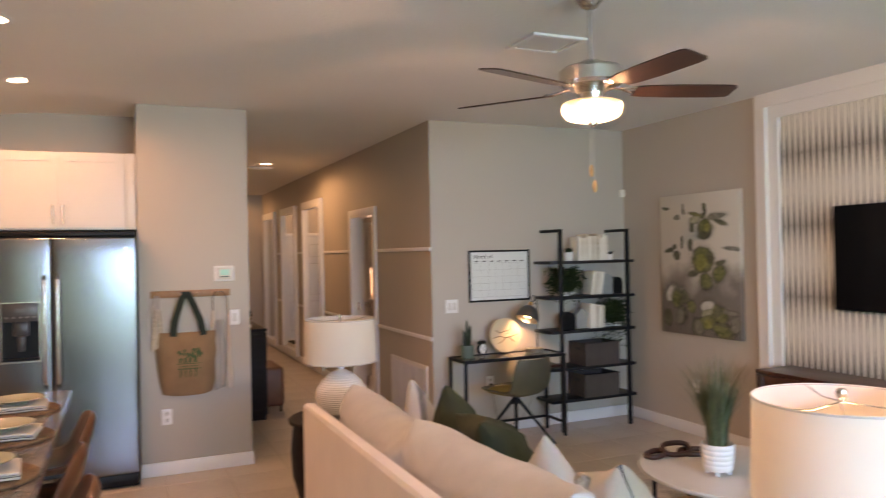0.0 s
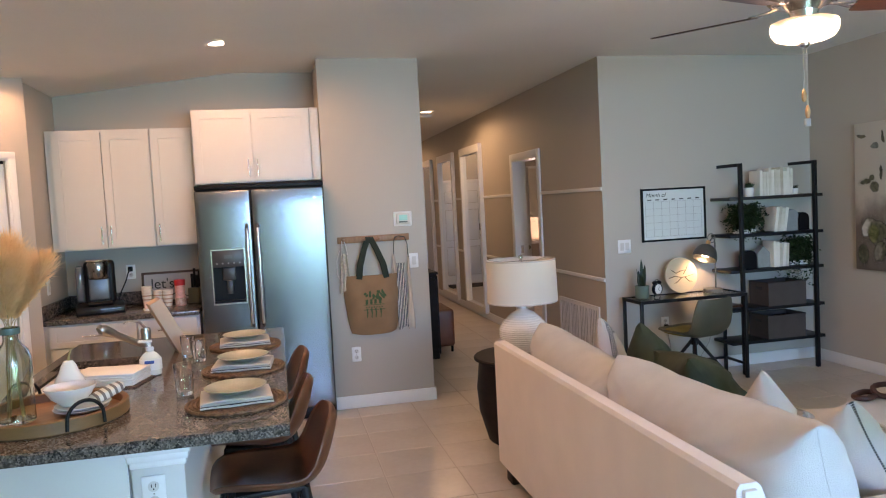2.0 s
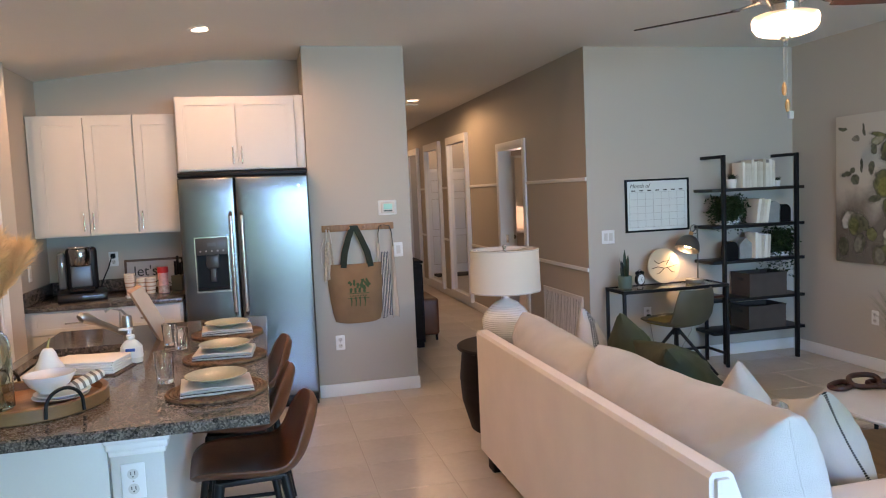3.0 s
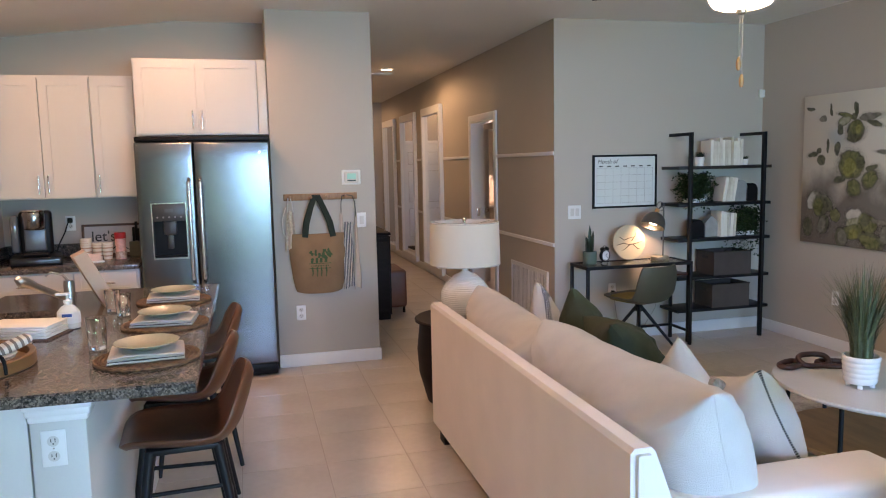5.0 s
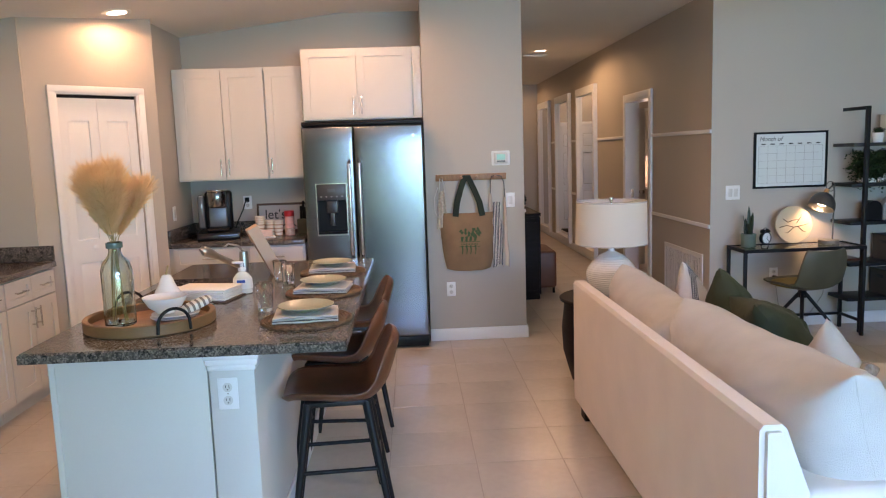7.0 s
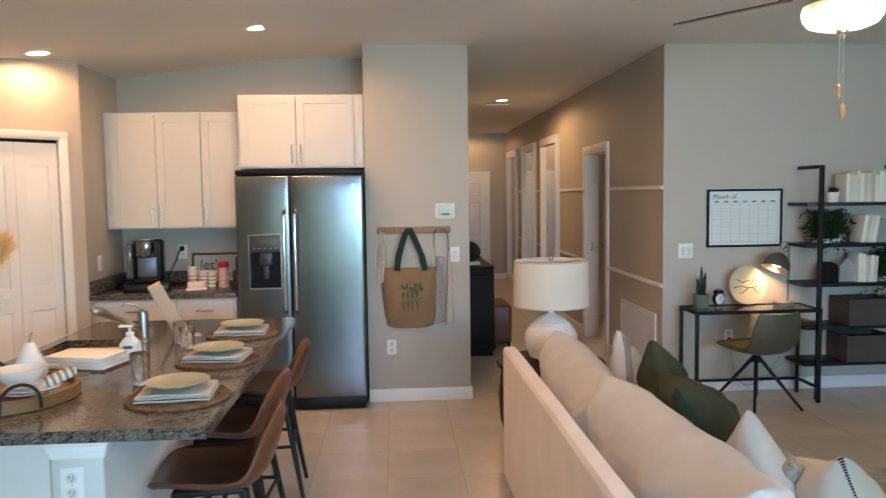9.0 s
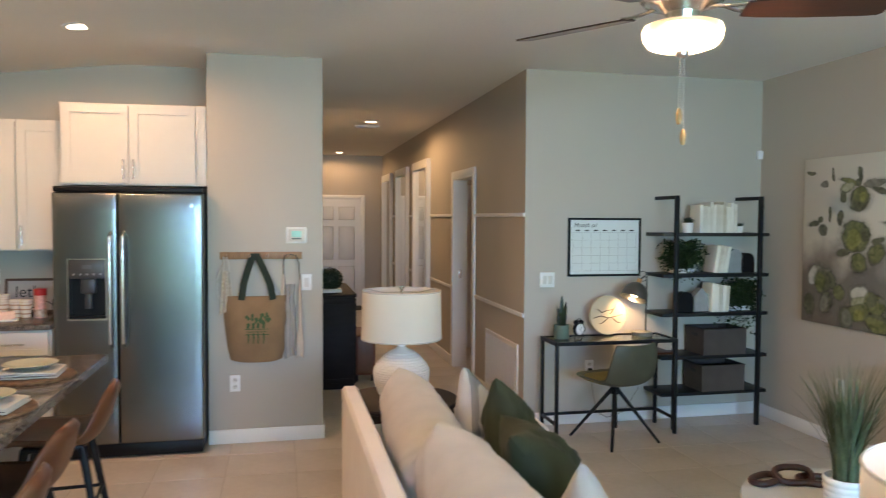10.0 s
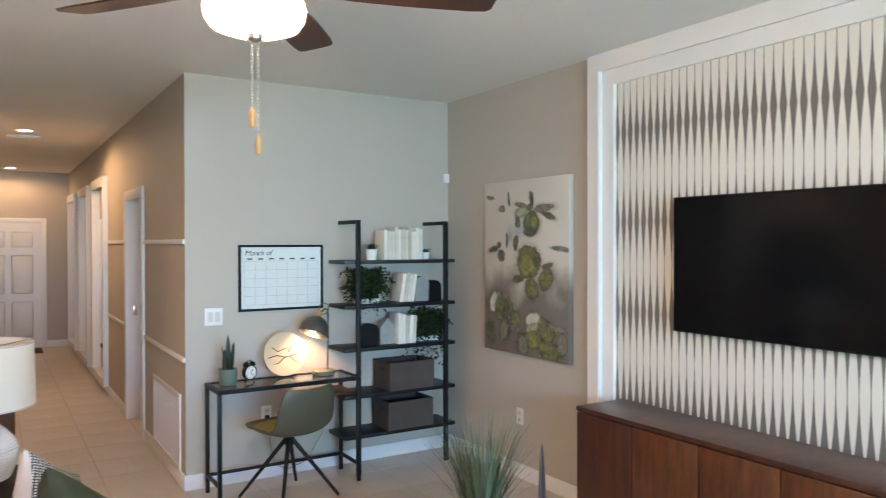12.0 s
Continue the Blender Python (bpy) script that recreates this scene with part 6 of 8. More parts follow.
# large back cushions: thickness along local y
def back_cushion(at, hx, hz, thick, seed, label):
    c_ = thing("back_cushion", at, label, "cushion", "sofa back cushions")
    cover = part("cover", cushion_mesh(hx, hz, thick, seed), LINEN, c_)
    cover.data.set_sharp_from_angle(angle=radians(85))
    for e in (-1, 1):
        line = [(e * (hx * (0.965 + 0.035 * v * v) + 0.0005), 0, hz * v) for v in [-0.97 + 1.94 * k / 24 for k in range(25)]]
        part("end_seam", tube(bm_new(), line, 0.0012, 6), LINEN, c_)
    return c_


back_cushion(pose(1.315, 3.455, 0.632, -13, -1.5, 88), 0.560, 0.240, 0.150, 2, "plump off-white linen back cushion at the lamp end of the sofa")
back_cushion(pose(1.335, 2.410, 0.662, -15, 1.0, 91), 0.590, 0.245, 0.160, 9, "plump off-white linen back cushion with creases")


def stitched(size, z0):
    def add(c_):
        bm = bm_new()
        for k in range(44):
            u = -1 + 2 * (k + 0.5) / 44
            w_ = -size * (0.88 + 0.12 * u * u)
            tube(bm, [(w_ + 0.012, -0.014, u * size * 0.97), (w_ - 0.003, 0.0, u * size * 0.97 + 0.003), (w_ + 0.012, 0.014, u * size * 0.97)], 0.0032, 5)
        part("blanket_stitch", bm, INK, c_, "black blanket stitch along one edge")
    return add


def pillow_mesh(half, thick, seed, u0=-1.0, u1=1.0, grow=0.0, sides=(-1, 1), crease=0.030):
    """A square pillow in local x, z with pointed corners; y is its thickness. u0..u1: the part of its width that is made."""
    bm = bm_new()
    n = 40
    sheets = []
    for sgn in sides:
        rows = []
        for j in range(n + 1):
            v = -1 + 2 * j / n
            row = []
            for i in range(n + 1):
                u = u0 + (u1 - u0) * i / n
                x = half * u * (0.88 + 0.12 * v * v)
                z = half * v * (0.88 + 0.12 * u * u)
                t = thick * (max(0.0, (1 - u * u)) * max(0.0, (1 - v * v))) ** 0.42 + grow
                w_ = noise.noise(Vector((u * 2.6 + seed, v * 2.6, seed * 1.7))) * 0.5 + noise.noise(Vector((u * 6 + seed, v * 6, 3))) * 0.25
                e_ = (1 - abs(u) ** 3) * (1 - abs(v) ** 3)
                row.append(bm.verts.new((x, sgn * (t + w_ * crease * e_), z)))
            rows.append(row)
        sheets.append(rows)
        for r0, r1 in zip(rows, rows[1:]):
            for i in range(n):
                bm.faces.new((r0[i], r0[i + 1], r1[i + 1], r1[i]))
    bmesh.ops.remove_doubles(bm, verts=bm.verts[:], dist=1e-5)
    bmesh.ops.recalc_face_normals(bm, faces=bm.faces[:])
    return bm


def pillow(name, at, half, thick, material, label, extra=None, seed=1):
    c_ = thing(name, at, label, "pillow", "sofa pillows")
    part("cover", pillow_mesh(half, thick, seed, crease=0.055 if material is OLIVE else 0.030), material, c_)
    if extra:
        extra(c_)
    return c_


pillow("throw_pillow", pose(1.756, 2.254, 0.635, -18, 20, 82), 0.18, 0.125, LINEN, "off-white pillow with black stitched edge on the sofa", stitched(0.178, 0), 3)
pillow("throw_pillow", pose(1.615, 2.46, 0.635, -16, 40, 84), 0.205, 0.090, LINEN, "off-white pillow standing on its corner against the cushion", None, 5)
pillow("throw_pillow", pose(1.74, 2.44, 0.600, -30, 8, 80), 0.190, 0.080, mat("taupe_knit", (0.24, 0.20, 0.165), 0.95, 0, 0, 40, 120, 0.7, 0.004, color2=(0.46, 0.41, 0.35)), "taupe and cream knitted pillow between the white ones", None, 6)
pillow("throw_pillow", pose(1.72, 3.52, 0.585, -16, 30, 60), 0.265, 0.130, OLIVE, "olive green velvet pillow standing on its corner", None, 7)


def knit_face(c_):
    part("woven_panel", pillow_mesh(0.2005, 0.080, 4, -0.97, 0.97, 0.003, (-1,)), KNIT, c_, "black and white woven face")


pillow("throw_pillow", pose(1.635, 3.865, 0.645, -12, 30, 56), 0.20, 0.085, LINEN, "off-white pillow with a black and white woven face", knit_face, 4)

pillow("throw_pillow", pose(1.665, 2.93, 0.665, -40, 8, 76), 0.270, 0.120, OLIVE, "olive green velvet pillow slumped against the back cushion", None, 12)

# rug and coffee table
bm = box(bm_new(), 1.75, 4.05, 1.2, 4.15, 0.001, 0.012, 0.004)
solid("rug", bm, RUGM, "distressed cream and brown area rug under the coffee table", "rug")
CT = (3.02, 2.95)
co = thing("coffee_table", (*CT, 0.0125), "round pale-topped coffee table with black legs and a golden wood tier", "coffee table")
part("tabletop", lathe(bm_new(), [(0, 0.412), (0.462, 0.412), (0.474, 0.418), (0.478, 0.427), (0.474, 0.436), (0, 0.4375)], 72, sx=1.0, sy=1.08), mat("pale_stone_top", (0.60, 0.56, 0.50), 0.35, 0, 0.05, 6, 90, 0.04), co, "pale stone top")
part("lower_tier", lathe(bm_new(), [(0, 0.135), (0.42, 0.135), (0.43, 0.145), (0.43, 0.165), (0, 0.166)], 64), GOLDWOOD, co, "golden wood lower tier")
for k in range(6):
    a = 2 * math.pi * (k + 0.35) / 6
    part("leg", tube(bm_new(), [(0.40 * math.cos(a), 0.43 * math.sin(a), 0.0), (0.40 * math.cos(a), 0.43 * math.sin(a), 0.412)], 0.011, 10), IRON, co)
# wooden chain
chn = thing("wooden_chain", Matrix.Translation((2.87, 3.30, 0.4505)) @ Matrix.Scale(0.9, 4), "carved brown wooden chain links on the coffee table", "ornament")
CHW = mat("reddish_carved_wood", (0.045, 0.013, 0.008), 0.45, 0, 0.3, 12, 80, 0.15)
for k, (x, y, rz, rx) in enumerate(((-0.075, 0.02, 25, 0), (0.055, -0.015, -12, 34), (0.165, -0.05, -25, 6))):
    pts = []
    for j in range(33):
        a = 2 * math.pi * j / 32
        pts.append((0.088 * math.copysign(abs(math.cos(a)) ** 0.75, math.cos(a)), 0.046 * math.copysign(abs(math.sin(a)) ** 0.75, math.sin(a)), 0))
    part("link", tube(bm_new(), pts, 0.016, 10, False), CHW, chn, at=pose(x, y, 0.017 if rx < 10 else 0.040, rx, 0, rz))
# potted grass
pt = thing("potted_grass", (2.875, 2.93, 0.4505), "faux grass plant in a white ribbed footed pot", "potted plant")
prof = [(0, 0.02), (0.062, 0.02), (0.070, 0.024)] + [(0.072 + 0.012 * (k / 40) + 0.003 * abs(math.sin(k * 0.39)), 0.028 + 0.125 * k / 40) for k in range(41)] + [(0.082, 0.156), (0.076, 0.156), (0.072, 0.13), (0, 0.13)]
part("pot", lathe(bm_new(), prof, 36), CERAMIC, pt, "white ribbed pot on little feet")
for k in range(4):
    a = math.pi / 4 + k * math.pi / 2
    part("foot", box(bm_new(), -0.012, 0.012, -0.012, 0.012, 0, 0.026, 0.004), CERAMIC, pt, at=pose(0.052 * math.cos(a), 0.052 * math.sin(a), 0, 0, 0, math.degrees(a)))


def blades(bm, n, spread, h0, h1, w, seed, base=0.05, z0=0.13, lean=0.22):
    rnd = random.Random(seed)
    for _ in range(n):
        a = rnd.uniform(0, 2 * math.pi)
        r0 = base * math.sqrt(rnd.random())
        p0 = Vector((r0 * math.cos(a), r0 * math.sin(a), z0))
        h = rnd.uniform(h0, h1)
        out = spread * rnd.random() ** 1.2
        sd = Vector((-math.sin(a), math.cos(a), 0)) * w * rnd.uniform(0.6, 1.1)
        prev = None
        for j in range(6):
            u = j / 5
            p_ = p0 + Vector((math.cos(a) * out * u ** 2.0, math.sin(a) * out * u ** 2.0, h * (u - 0.10 * u ** 4 * out / 0.2)))
            k = (1 - u ** 2.2) + 0.04
            cur = [bm.verts.new(p_ - sd * k), bm.verts.new(p_ + sd * k)]
            if prev:
                bm.faces.new((prev[0], prev[1], cur[1], cur[0]))
            prev = cur
    return bm


part("grass_blades", blades(bm_new(), 330, 0.20, 0.26, 0.50, 0.0034, 4), GRASSY, pt, "thin arching green blades")
# dark pointed sculpture behind the plant
sc = thing("leaf_sculpture", pose(2.945, 2.70, 0.4505, 0, 0, 40), "tall dark pointed leaf sculpture on the coffee table", "sculpture")
part("base", box(bm_new(), -0.05, 0.05, -0.03, 0.03, 0, 0.018, 0.004), ESPRESSO, sc)
bm = bm_new()
tube(bm, [(0, 0, 0.016), (0, 0, 0.09), (0, 0, 0.18), (0, 0, 0.30), (0, 0, 0.42), (0, 0, 0.50), (0, 0, 0.538)], [0.012, 0.024, 0.036, 0.040, 0.031, 0.018, 0.004], 18, True, 0.28)
part("leaf", bm, mat("dark_bronze", (0.05, 0.04, 0.038), 0.4, 0.3, 0.3), sc)

# ---- television wall ----
pw = thing("panel_moulding", (RX, 0, 0), "white moulding framing the patterned wallcovering", "moulding", kind="structure")
bm = ring_plate(bm_new(), (1.60, 4.205, 0.0, 2.738), (1.70, 4.105, 0.0005, 2.635), -0.050, -0.001, "yz")
part("outer_frame", bm, TRIM, pw)
bm = ring_plate(bm_new(), (1.70, 4.105, 0.0005, 2.635), (1.795, 4.012, 0.1, 2.545), -0.028, -0.001, "yz")
part("inner_frame", bm, TRIM, pw)
bm = ring_plate(bm_new(), (1.685, 4.120, 0.0, 2.650), (1.705, 4.100, 0.001, 2.630), -0.062, -0.050, "yz")
part("bead", bm, TRIM, pw)
part("wallcovering", box(bm_new(), -0.006, -0.001, 1.795, 4.012, 0.1, 2.545), SPINDLE, pw, "wallcovering of pale and dark spindle stripes")
tv = thing("television", (RX - 0.008, 2.92, 1.51), "black flat television mounted on the patterned wall", "television")
part("bracket", box(bm_new(), -0.03, 0.0, -0.2, 0.2, -0.15, 0.15), IRON, tv)
part("casing", box(bm_new(), -0.062, -0.03, -0.615, 0.615, -0.35, 0.35, 0.006), BLACK, tv)
part("screen", box(bm_new(), -0.064, -0.0605, -0.607, 0.607, -0.340, 0.343), TVGLASS, tv, "glossy dark screen")

sb = thing("sideboard", (4.165, 3.90, 0), "dark walnut sideboard with slanted-grain doors under the television", "sideboard")
SBL = 2.02
bm = box(bm_new(), 0.0, 0.35, -SBL, 0.0, 0.715, 0.74, 0.003)
part("top", bm, WALNUT, sb)
bm = box(bm_new(), 0.022, 0.35, -SBL, 0, 0.12, 0.714, 0.002)
part("body", bm, WALNUT, sb)
for k in range(5):
    y1 = -0.004 - k * 0.403
    dm = WALNUT if k == 0 else WALNUT2
    bm = bm_new()
    box(bm, 0.002, 0.021, y1 - 0.396, y1, 0.13, 0.708, 0.003)
    d_ = part("door", bm, dm, sb)
for x in (0.05, 0.31):
    for y in (-0.08, -SBL + 0.08):
        part("leg", tube(bm_new(), [(x, y, 0.12), (x, y, 0.0)], [0.022, 0.014], 12), WALNUT, sb)

# painting of green flowers
art = thing("botanical_painting", (RX, 4.845, 1.455), "canvas painting of green flowers on a cream and grey ground", "painting")
GROUND = mat("painted_ground", (0.55, 0.51, 0.44), 0.6, 0, 0.0, 5, 40, 0.3, 0.003, color2=(0.66, 0.62, 0.55))
nt = GROUND.node_tree
p = nt.nodes["Principled BSDF"]
light_ = p.inputs["Base Color"].links[0].from_socket
tc = nt.nodes.new("ShaderNodeTexCoord")
sp = nt.nodes.new("ShaderNodeSeparateXYZ")
nt.links.new(tc.outputs["Object"], sp.inputs[0])
nn = nt.nodes.new("ShaderNodeTexNoise")
nn.inputs["Scale"].default_value, nn.inputs["Detail"].default_value = 4.5, 6
nt.links.new(tc.outputs["Object"], nn.inputs[0])
ma = nt.nodes.new("ShaderNodeMath")
ma.operation = "MULTIPLY_ADD"
ma.inputs[1].default_value = 0.55
nt.links.new(nn.outputs[0], ma.inputs[0])
nt.links.new(sp.outputs["Z"], ma.inputs[2])
rp = nt.nodes.new("ShaderNodeValToRGB")
rp.color_ramp.elements[0].position, rp.color_ramp.elements[1].position = 0.05, 0.30
rp.color_ramp.elements[0].color, rp.color_ramp.elements[1].color = (0.17, 0.145, 0.125, 1), (0.58, 0.54, 0.47, 1)
e_ = rp.color_ramp.elements.new(0.14)
e_.color = (0.30, 0.27, 0.235, 1)
nt.links.new(ma.outputs[0], rp.inputs[0])
nt.links.new(rp.outputs[0], p.inputs["Base Color"])
part("canvas", box(bm_new(), -0.035, -0.001, -0.462, 0.462, -0.598, 0.598, 0.003), GROUND, art)
PG1 = ((0.085, 0.095, 0.024), (0.25, 0.25, 0.10))
PG2 = ((0.042, 0.045, 0.024), (0.15, 0.15, 0.085))
PG3 = ((0.13, 0.125, 0.095), (0.30, 0.28, 0.23))
PWH = ((0.58, 0.55, 0.49), (0.70, 0.67, 0.61))
PGY = ((0.15, 0.155, 0.025), (0.34, 0.33, 0.10))
PGL = ((0.27, 0.275, 0.15), (0.52, 0.50, 0.38))
WASH = ((0.13, 0.125, 0.085), (0.36, 0.33, 0.27))




def flower(*petals):
    """A painted flower: soft-edged patches of paint with a thin wash round them, on one sheet just proud of the canvas.
    Each patch: u across from the far edge, v down from the top, in parts of the canvas; half axes in metres; turn; paint."""
    m = bpy.data.materials.new("painted_flower")
    m.use_nodes = True
    nt = m.node_tree
    pr = nt.nodes["Principled BSDF"]
    pr.inputs["Roughness"].default_value = 0.6

    def node(kind, op=None):
        n = nt.nodes.new("ShaderNode" + kind)
        if op:
            n.operation = op
        return n

    tc = node("TexCoord")
    sp = node("SeparateXYZ")
    nt.links.new(tc.outputs["Object"], sp.inputs[0])
    across = node("Math", "MULTIPLY")
    across.inputs[1].default_value = -1.0
    nt.links.new(sp.outputs["Y"], across.inputs[0])
    flat_ = node("CombineXYZ")
    nt.links.new(across.outputs[0], flat_.inputs[0])
    nt.links.new(sp.outputs["Z"], flat_.inputs[1])
    wob = flat_.outputs[0]
    for size, amount in ((5.5, 0.06), (26.0, 0.026)):
        wn_ = node("TexNoise")
        wn_.inputs["Scale"].default_value, wn_.inputs["Detail"].default_value = size, 3
        nt.links.new(flat_.outputs[0], wn_.inputs[0])
        ctr = node("VectorMath", "SUBTRACT")
        ctr.inputs[1].default_value = (0.5, 0.5, 0.5)
        nt.links.new(wn_.outputs["Color"], ctr.inputs[0])
        push = node("VectorMath", "MULTIPLY_ADD")
        push.inputs[1].default_value = (amount, amount, 0.0)
        nt.links.new(ctr.outputs[0], push.inputs[0])
        nt.links.new(wob, push.inputs[2])
        wob = push.outputs[0]
    streak = node("TexNoise")
    streak.inputs["Scale"].default_value, streak.inputs["Detail"].default_value, streak.inputs["Distortion"].default_value = 17.0, 6, 1.2
    nt.links.new(flat_.outputs[0], streak.inputs[0])
    gain = node("MapRange")
    gain.inputs["From Min"].default_value, gain.inputs["From Max"].default_value = 0.32, 0.68
    nt.links.new(streak.outputs[0], gain.inputs[0])
    tones = {}

    def tone(pair):
        if pair not in tones:
            mx_ = node("Mix")
            mx_.data_type = "RGBA"
            mx_.inputs[6].default_value, mx_.inputs[7].default_value = (*pair[0], 1), (*pair[1], 1)
            nt.links.new(gain.outputs[0], mx_.inputs[0])
            tones[pair] = mx_.outputs[2]
        return tones[pair]

    layer = [tone(WASH), None]

    def daub(u, v, a, b, rot, pair, soft, strength):
        mp_ = node("Mapping")
        mp_.vector_type = "TEXTURE"
        mp_.inputs["Location"].default_value = (0.924 * u - 0.462, 0.598 - 1.196 * v, 0)
        mp_.inputs["Rotation"].default_value = (0, 0, radians(rot))
        mp_.inputs["Scale"].default_value = (a, b, 1)
        nt.links.new(wob, mp_.inputs[0])
        ln_ = node("VectorMath", "LENGTH")
        nt.links.new(mp_.outputs[0], ln_.inputs[0])
        rg = node("MapRange")
        rg.interpolation_type = "SMOOTHSTEP"
        rg.inputs["From Min"].default_value, rg.inputs["From Max"].default_value = 1 + soft, 1 - soft
        rg.inputs["To Min"].default_value, rg.inputs["To Max"].default_value = 0.0, strength
        nt.links.new(ln_.outputs["Value"], rg.inputs[0])
        mx_ = node("Mix")
        mx_.data_type = "RGBA"
        nt.links.new(rg.outputs[0], mx_.inputs[0])
        nt.links.new(layer[0], mx_.inputs[6])
        nt.links.new(tone(pair), mx_.inputs[7])
        layer[0] = mx_.outputs[2]
        if layer[1] is None:
            layer[1] = rg.outputs[0]
        else:
            top = node("Math", "MAXIMUM")
            nt.links.new(layer[1], top.inputs[0])
            nt.links.new(rg.outputs[0], top.inputs[1])
            layer[1] = top.outputs[0]

    for u, v, a, b, rot, pair in petals:
        if max(a, b) > 0.06:
            daub(u, v, a * 1.22, b * 1.22, rot, WASH, 0.30, 0.30)
    for u, v, a, b, rot, pair in petals:
        if pair in (PG1, PGL, PGY) and max(a, b) > 0.06:
            daub(u, v, a * 1.06, b * 1.06, rot, PG2, 0.14, 0.75)
        daub(u, v, a * 0.95, b * 0.95, rot, pair, 0.22, 0.90)
    nt.links.new(layer[0], pr.inputs["Base Color"])
    nt.links.new(layer[1], pr.inputs["Alpha"])
    reach = [(0.924 * u - 0.462, 0.598 - 1.196 * v, 1.5 * max(a, b) + 0.05) for u, v, a, b, rot, pair in petals]
    x0, x1 = max(-0.460, min(q[0] - q[2] for q in reach)), min(0.460, max(q[0] + q[2] for q in reach))
    z0, z1 = max(-0.595, min(q[1] - q[2] for q in reach)), min(0.595, max(q[1] + q[2] for q in reach))
    sheet[0] += 1
    d = -0.0350 - 0.0006 * sheet[0]
    bm = bm_new()
    bm.faces.new([bm.verts.new((d, -x, z)) for x, z in ((x0, z0), (x0, z1), (x1, z1), (x1, z0))])
    part("painted_flower", bm, m, art)


sheet = [0]
flower((0.077, 0.082, 0.05, 0.017, -12, PG2),
       (0.232, 0.155, 0.046, 0.022, 10, PG3),
       (0.323, 0.105, 0.013, 0.053, 12, PG2),
       (0.425, 0.238, 0.034, 0.046, -10, PG2))
flower((0.591, 0.108, 0.023, 0.053, 0, PG2),
       (0.493, 0.157, 0.088, 0.019, -14, PG1),
       (0.464, 0.188, 0.063, 0.03, 10, PGL),
       (0.573, 0.16, 0.029, 0.032, 0, PG2),
       (0.732, 0.165, 0.109, 0.031, 6, PG3),
       (0.777, 0.207, 0.08, 0.023, -12, PG2),
       (0.591, 0.247, 0.084, 0.08, 0, PG2),
       (0.595, 0.23, 0.063, 0.061, 0, PG1),
       (0.577, 0.297, 0.071, 0.037, 0, PG2),
       (0.614, 0.236, 0.025, 0.032, 8, PGY))
flower((0.13, 0.395, 0.063, 0.023, 8, PG2),
       (0.2, 0.369, 0.029, 0.023, 0, PG2),
       (0.227, 0.433, 0.046, 0.048, -20, PG2),
       (0.295, 0.345, 0.015, 0.053, 10, PG2),
       (0.402, 0.363, 0.027, 0.052, -8, PG2))
flower((0.55, 0.405, 0.109, 0.035, 0, PG2),
       (0.561, 0.47, 0.122, 0.107, -6, PG1),
       (0.539, 0.481, 0.067, 0.08, -4, PGY),
       (0.652, 0.446, 0.046, 0.061, 10, PG2),
       (0.773, 0.488, 0.063, 0.026, 8, PG2),
       (0.448, 0.562, 0.071, 0.03, 6, PG2),
       (0.6, 0.616, 0.071, 0.08, 0, PG2),
       (0.6, 0.613, 0.055, 0.066, 0, PG1),
       (0.759, 0.559, 0.088, 0.07, 30, PG2),
       (0.764, 0.559, 0.067, 0.057, 30, PG1),
       (0.902, 0.389, 0.092, 0.015, 0, PG3))
flower((0.205, 0.687, 0.109, 0.048, 0, PG3),
       (0.13, 0.721, 0.05, 0.071, -12, PWH),
       (0.232, 0.745, 0.092, 0.098, -12, PG2),
       (0.209, 0.752, 0.055, 0.076, -12, PG1),
       (0.323, 0.728, 0.046, 0.069, 24, PG2),
       (0.091, 0.897, 0.055, 0.083, 6, PG2),
       (0.273, 0.871, 0.063, 0.092, -16, PG2),
       (0.259, 0.877, 0.042, 0.07, -16, PG3),
       (0.402, 0.798, 0.059, 0.06, 30, PG1))
flower((0.618, 0.795, 0.088, 0.061, 0, PWH),
       (0.641, 0.844, 0.105, 0.045, 0, PGL),
       (0.755, 0.836, 0.097, 0.073, -30, PG1),
       (0.732, 0.816, 0.042, 0.06, -34, PG2),
       (0.607, 0.901, 0.118, 0.058, 0, PG1),
       (0.614, 0.912, 0.055, 0.037, 0, PGY),
       (0.482, 0.94, 0.067, 0.089, 20, PG2),
       (0.495, 0.938, 0.046, 0.067, 20, PG3),
       (0.8, 0.946, 0.139, 0.075, -10, PG2),
       (0.777, 0.953, 0.097, 0.047, -10, PG1),
       (0.936, 0.898, 0.046, 0.076, 0, PG3),
       (0.88, 0.817, 0.092, 0.023, -6, PG3))
s_ = thing("motion_detector", (RX - 0.02, WY - 0.02, 2.135), "small white alarm sensor in the wall corner", "sensor")
s_.name = "alarm_sensor"
part("housing", box(bm_new(), -0.034, 0.018, -0.012, 0.018, -0.035, 0.035, 0.008), TRIM, s_)

# ---- desk corner ----
wb = thing("whiteboard_calendar", (3.202, WY, 1.385), "black-framed white monthly calendar board above the desk", "calendar board")
part("board_frame", ring_plate(bm_new(), (-0.305, 0.305, -0.228, 0.228), (-0.288, 0.288, -0.211, 0.211), -0.020, -0.002), BLACK, wb)
part("board", box(bm_new(), -0.288, 0.288, -0.012, -0.004, -0.211, 0.211), mat("white_board_gloss", (0.66, 0.70, 0.68), 0.14, 0, 0.02, 3, 40, 0), wb)
bm = bm_new()
gx0, gx1, gz0, gz1 = -0.265, 0.265, -0.185, 0.115
for k in range(8):
    x = gx0 + (gx1 - gx0) * k / 7
    box(bm, x - 0.0008, x + 0.0008, -0.0128, -0.0119, gz0, gz1)
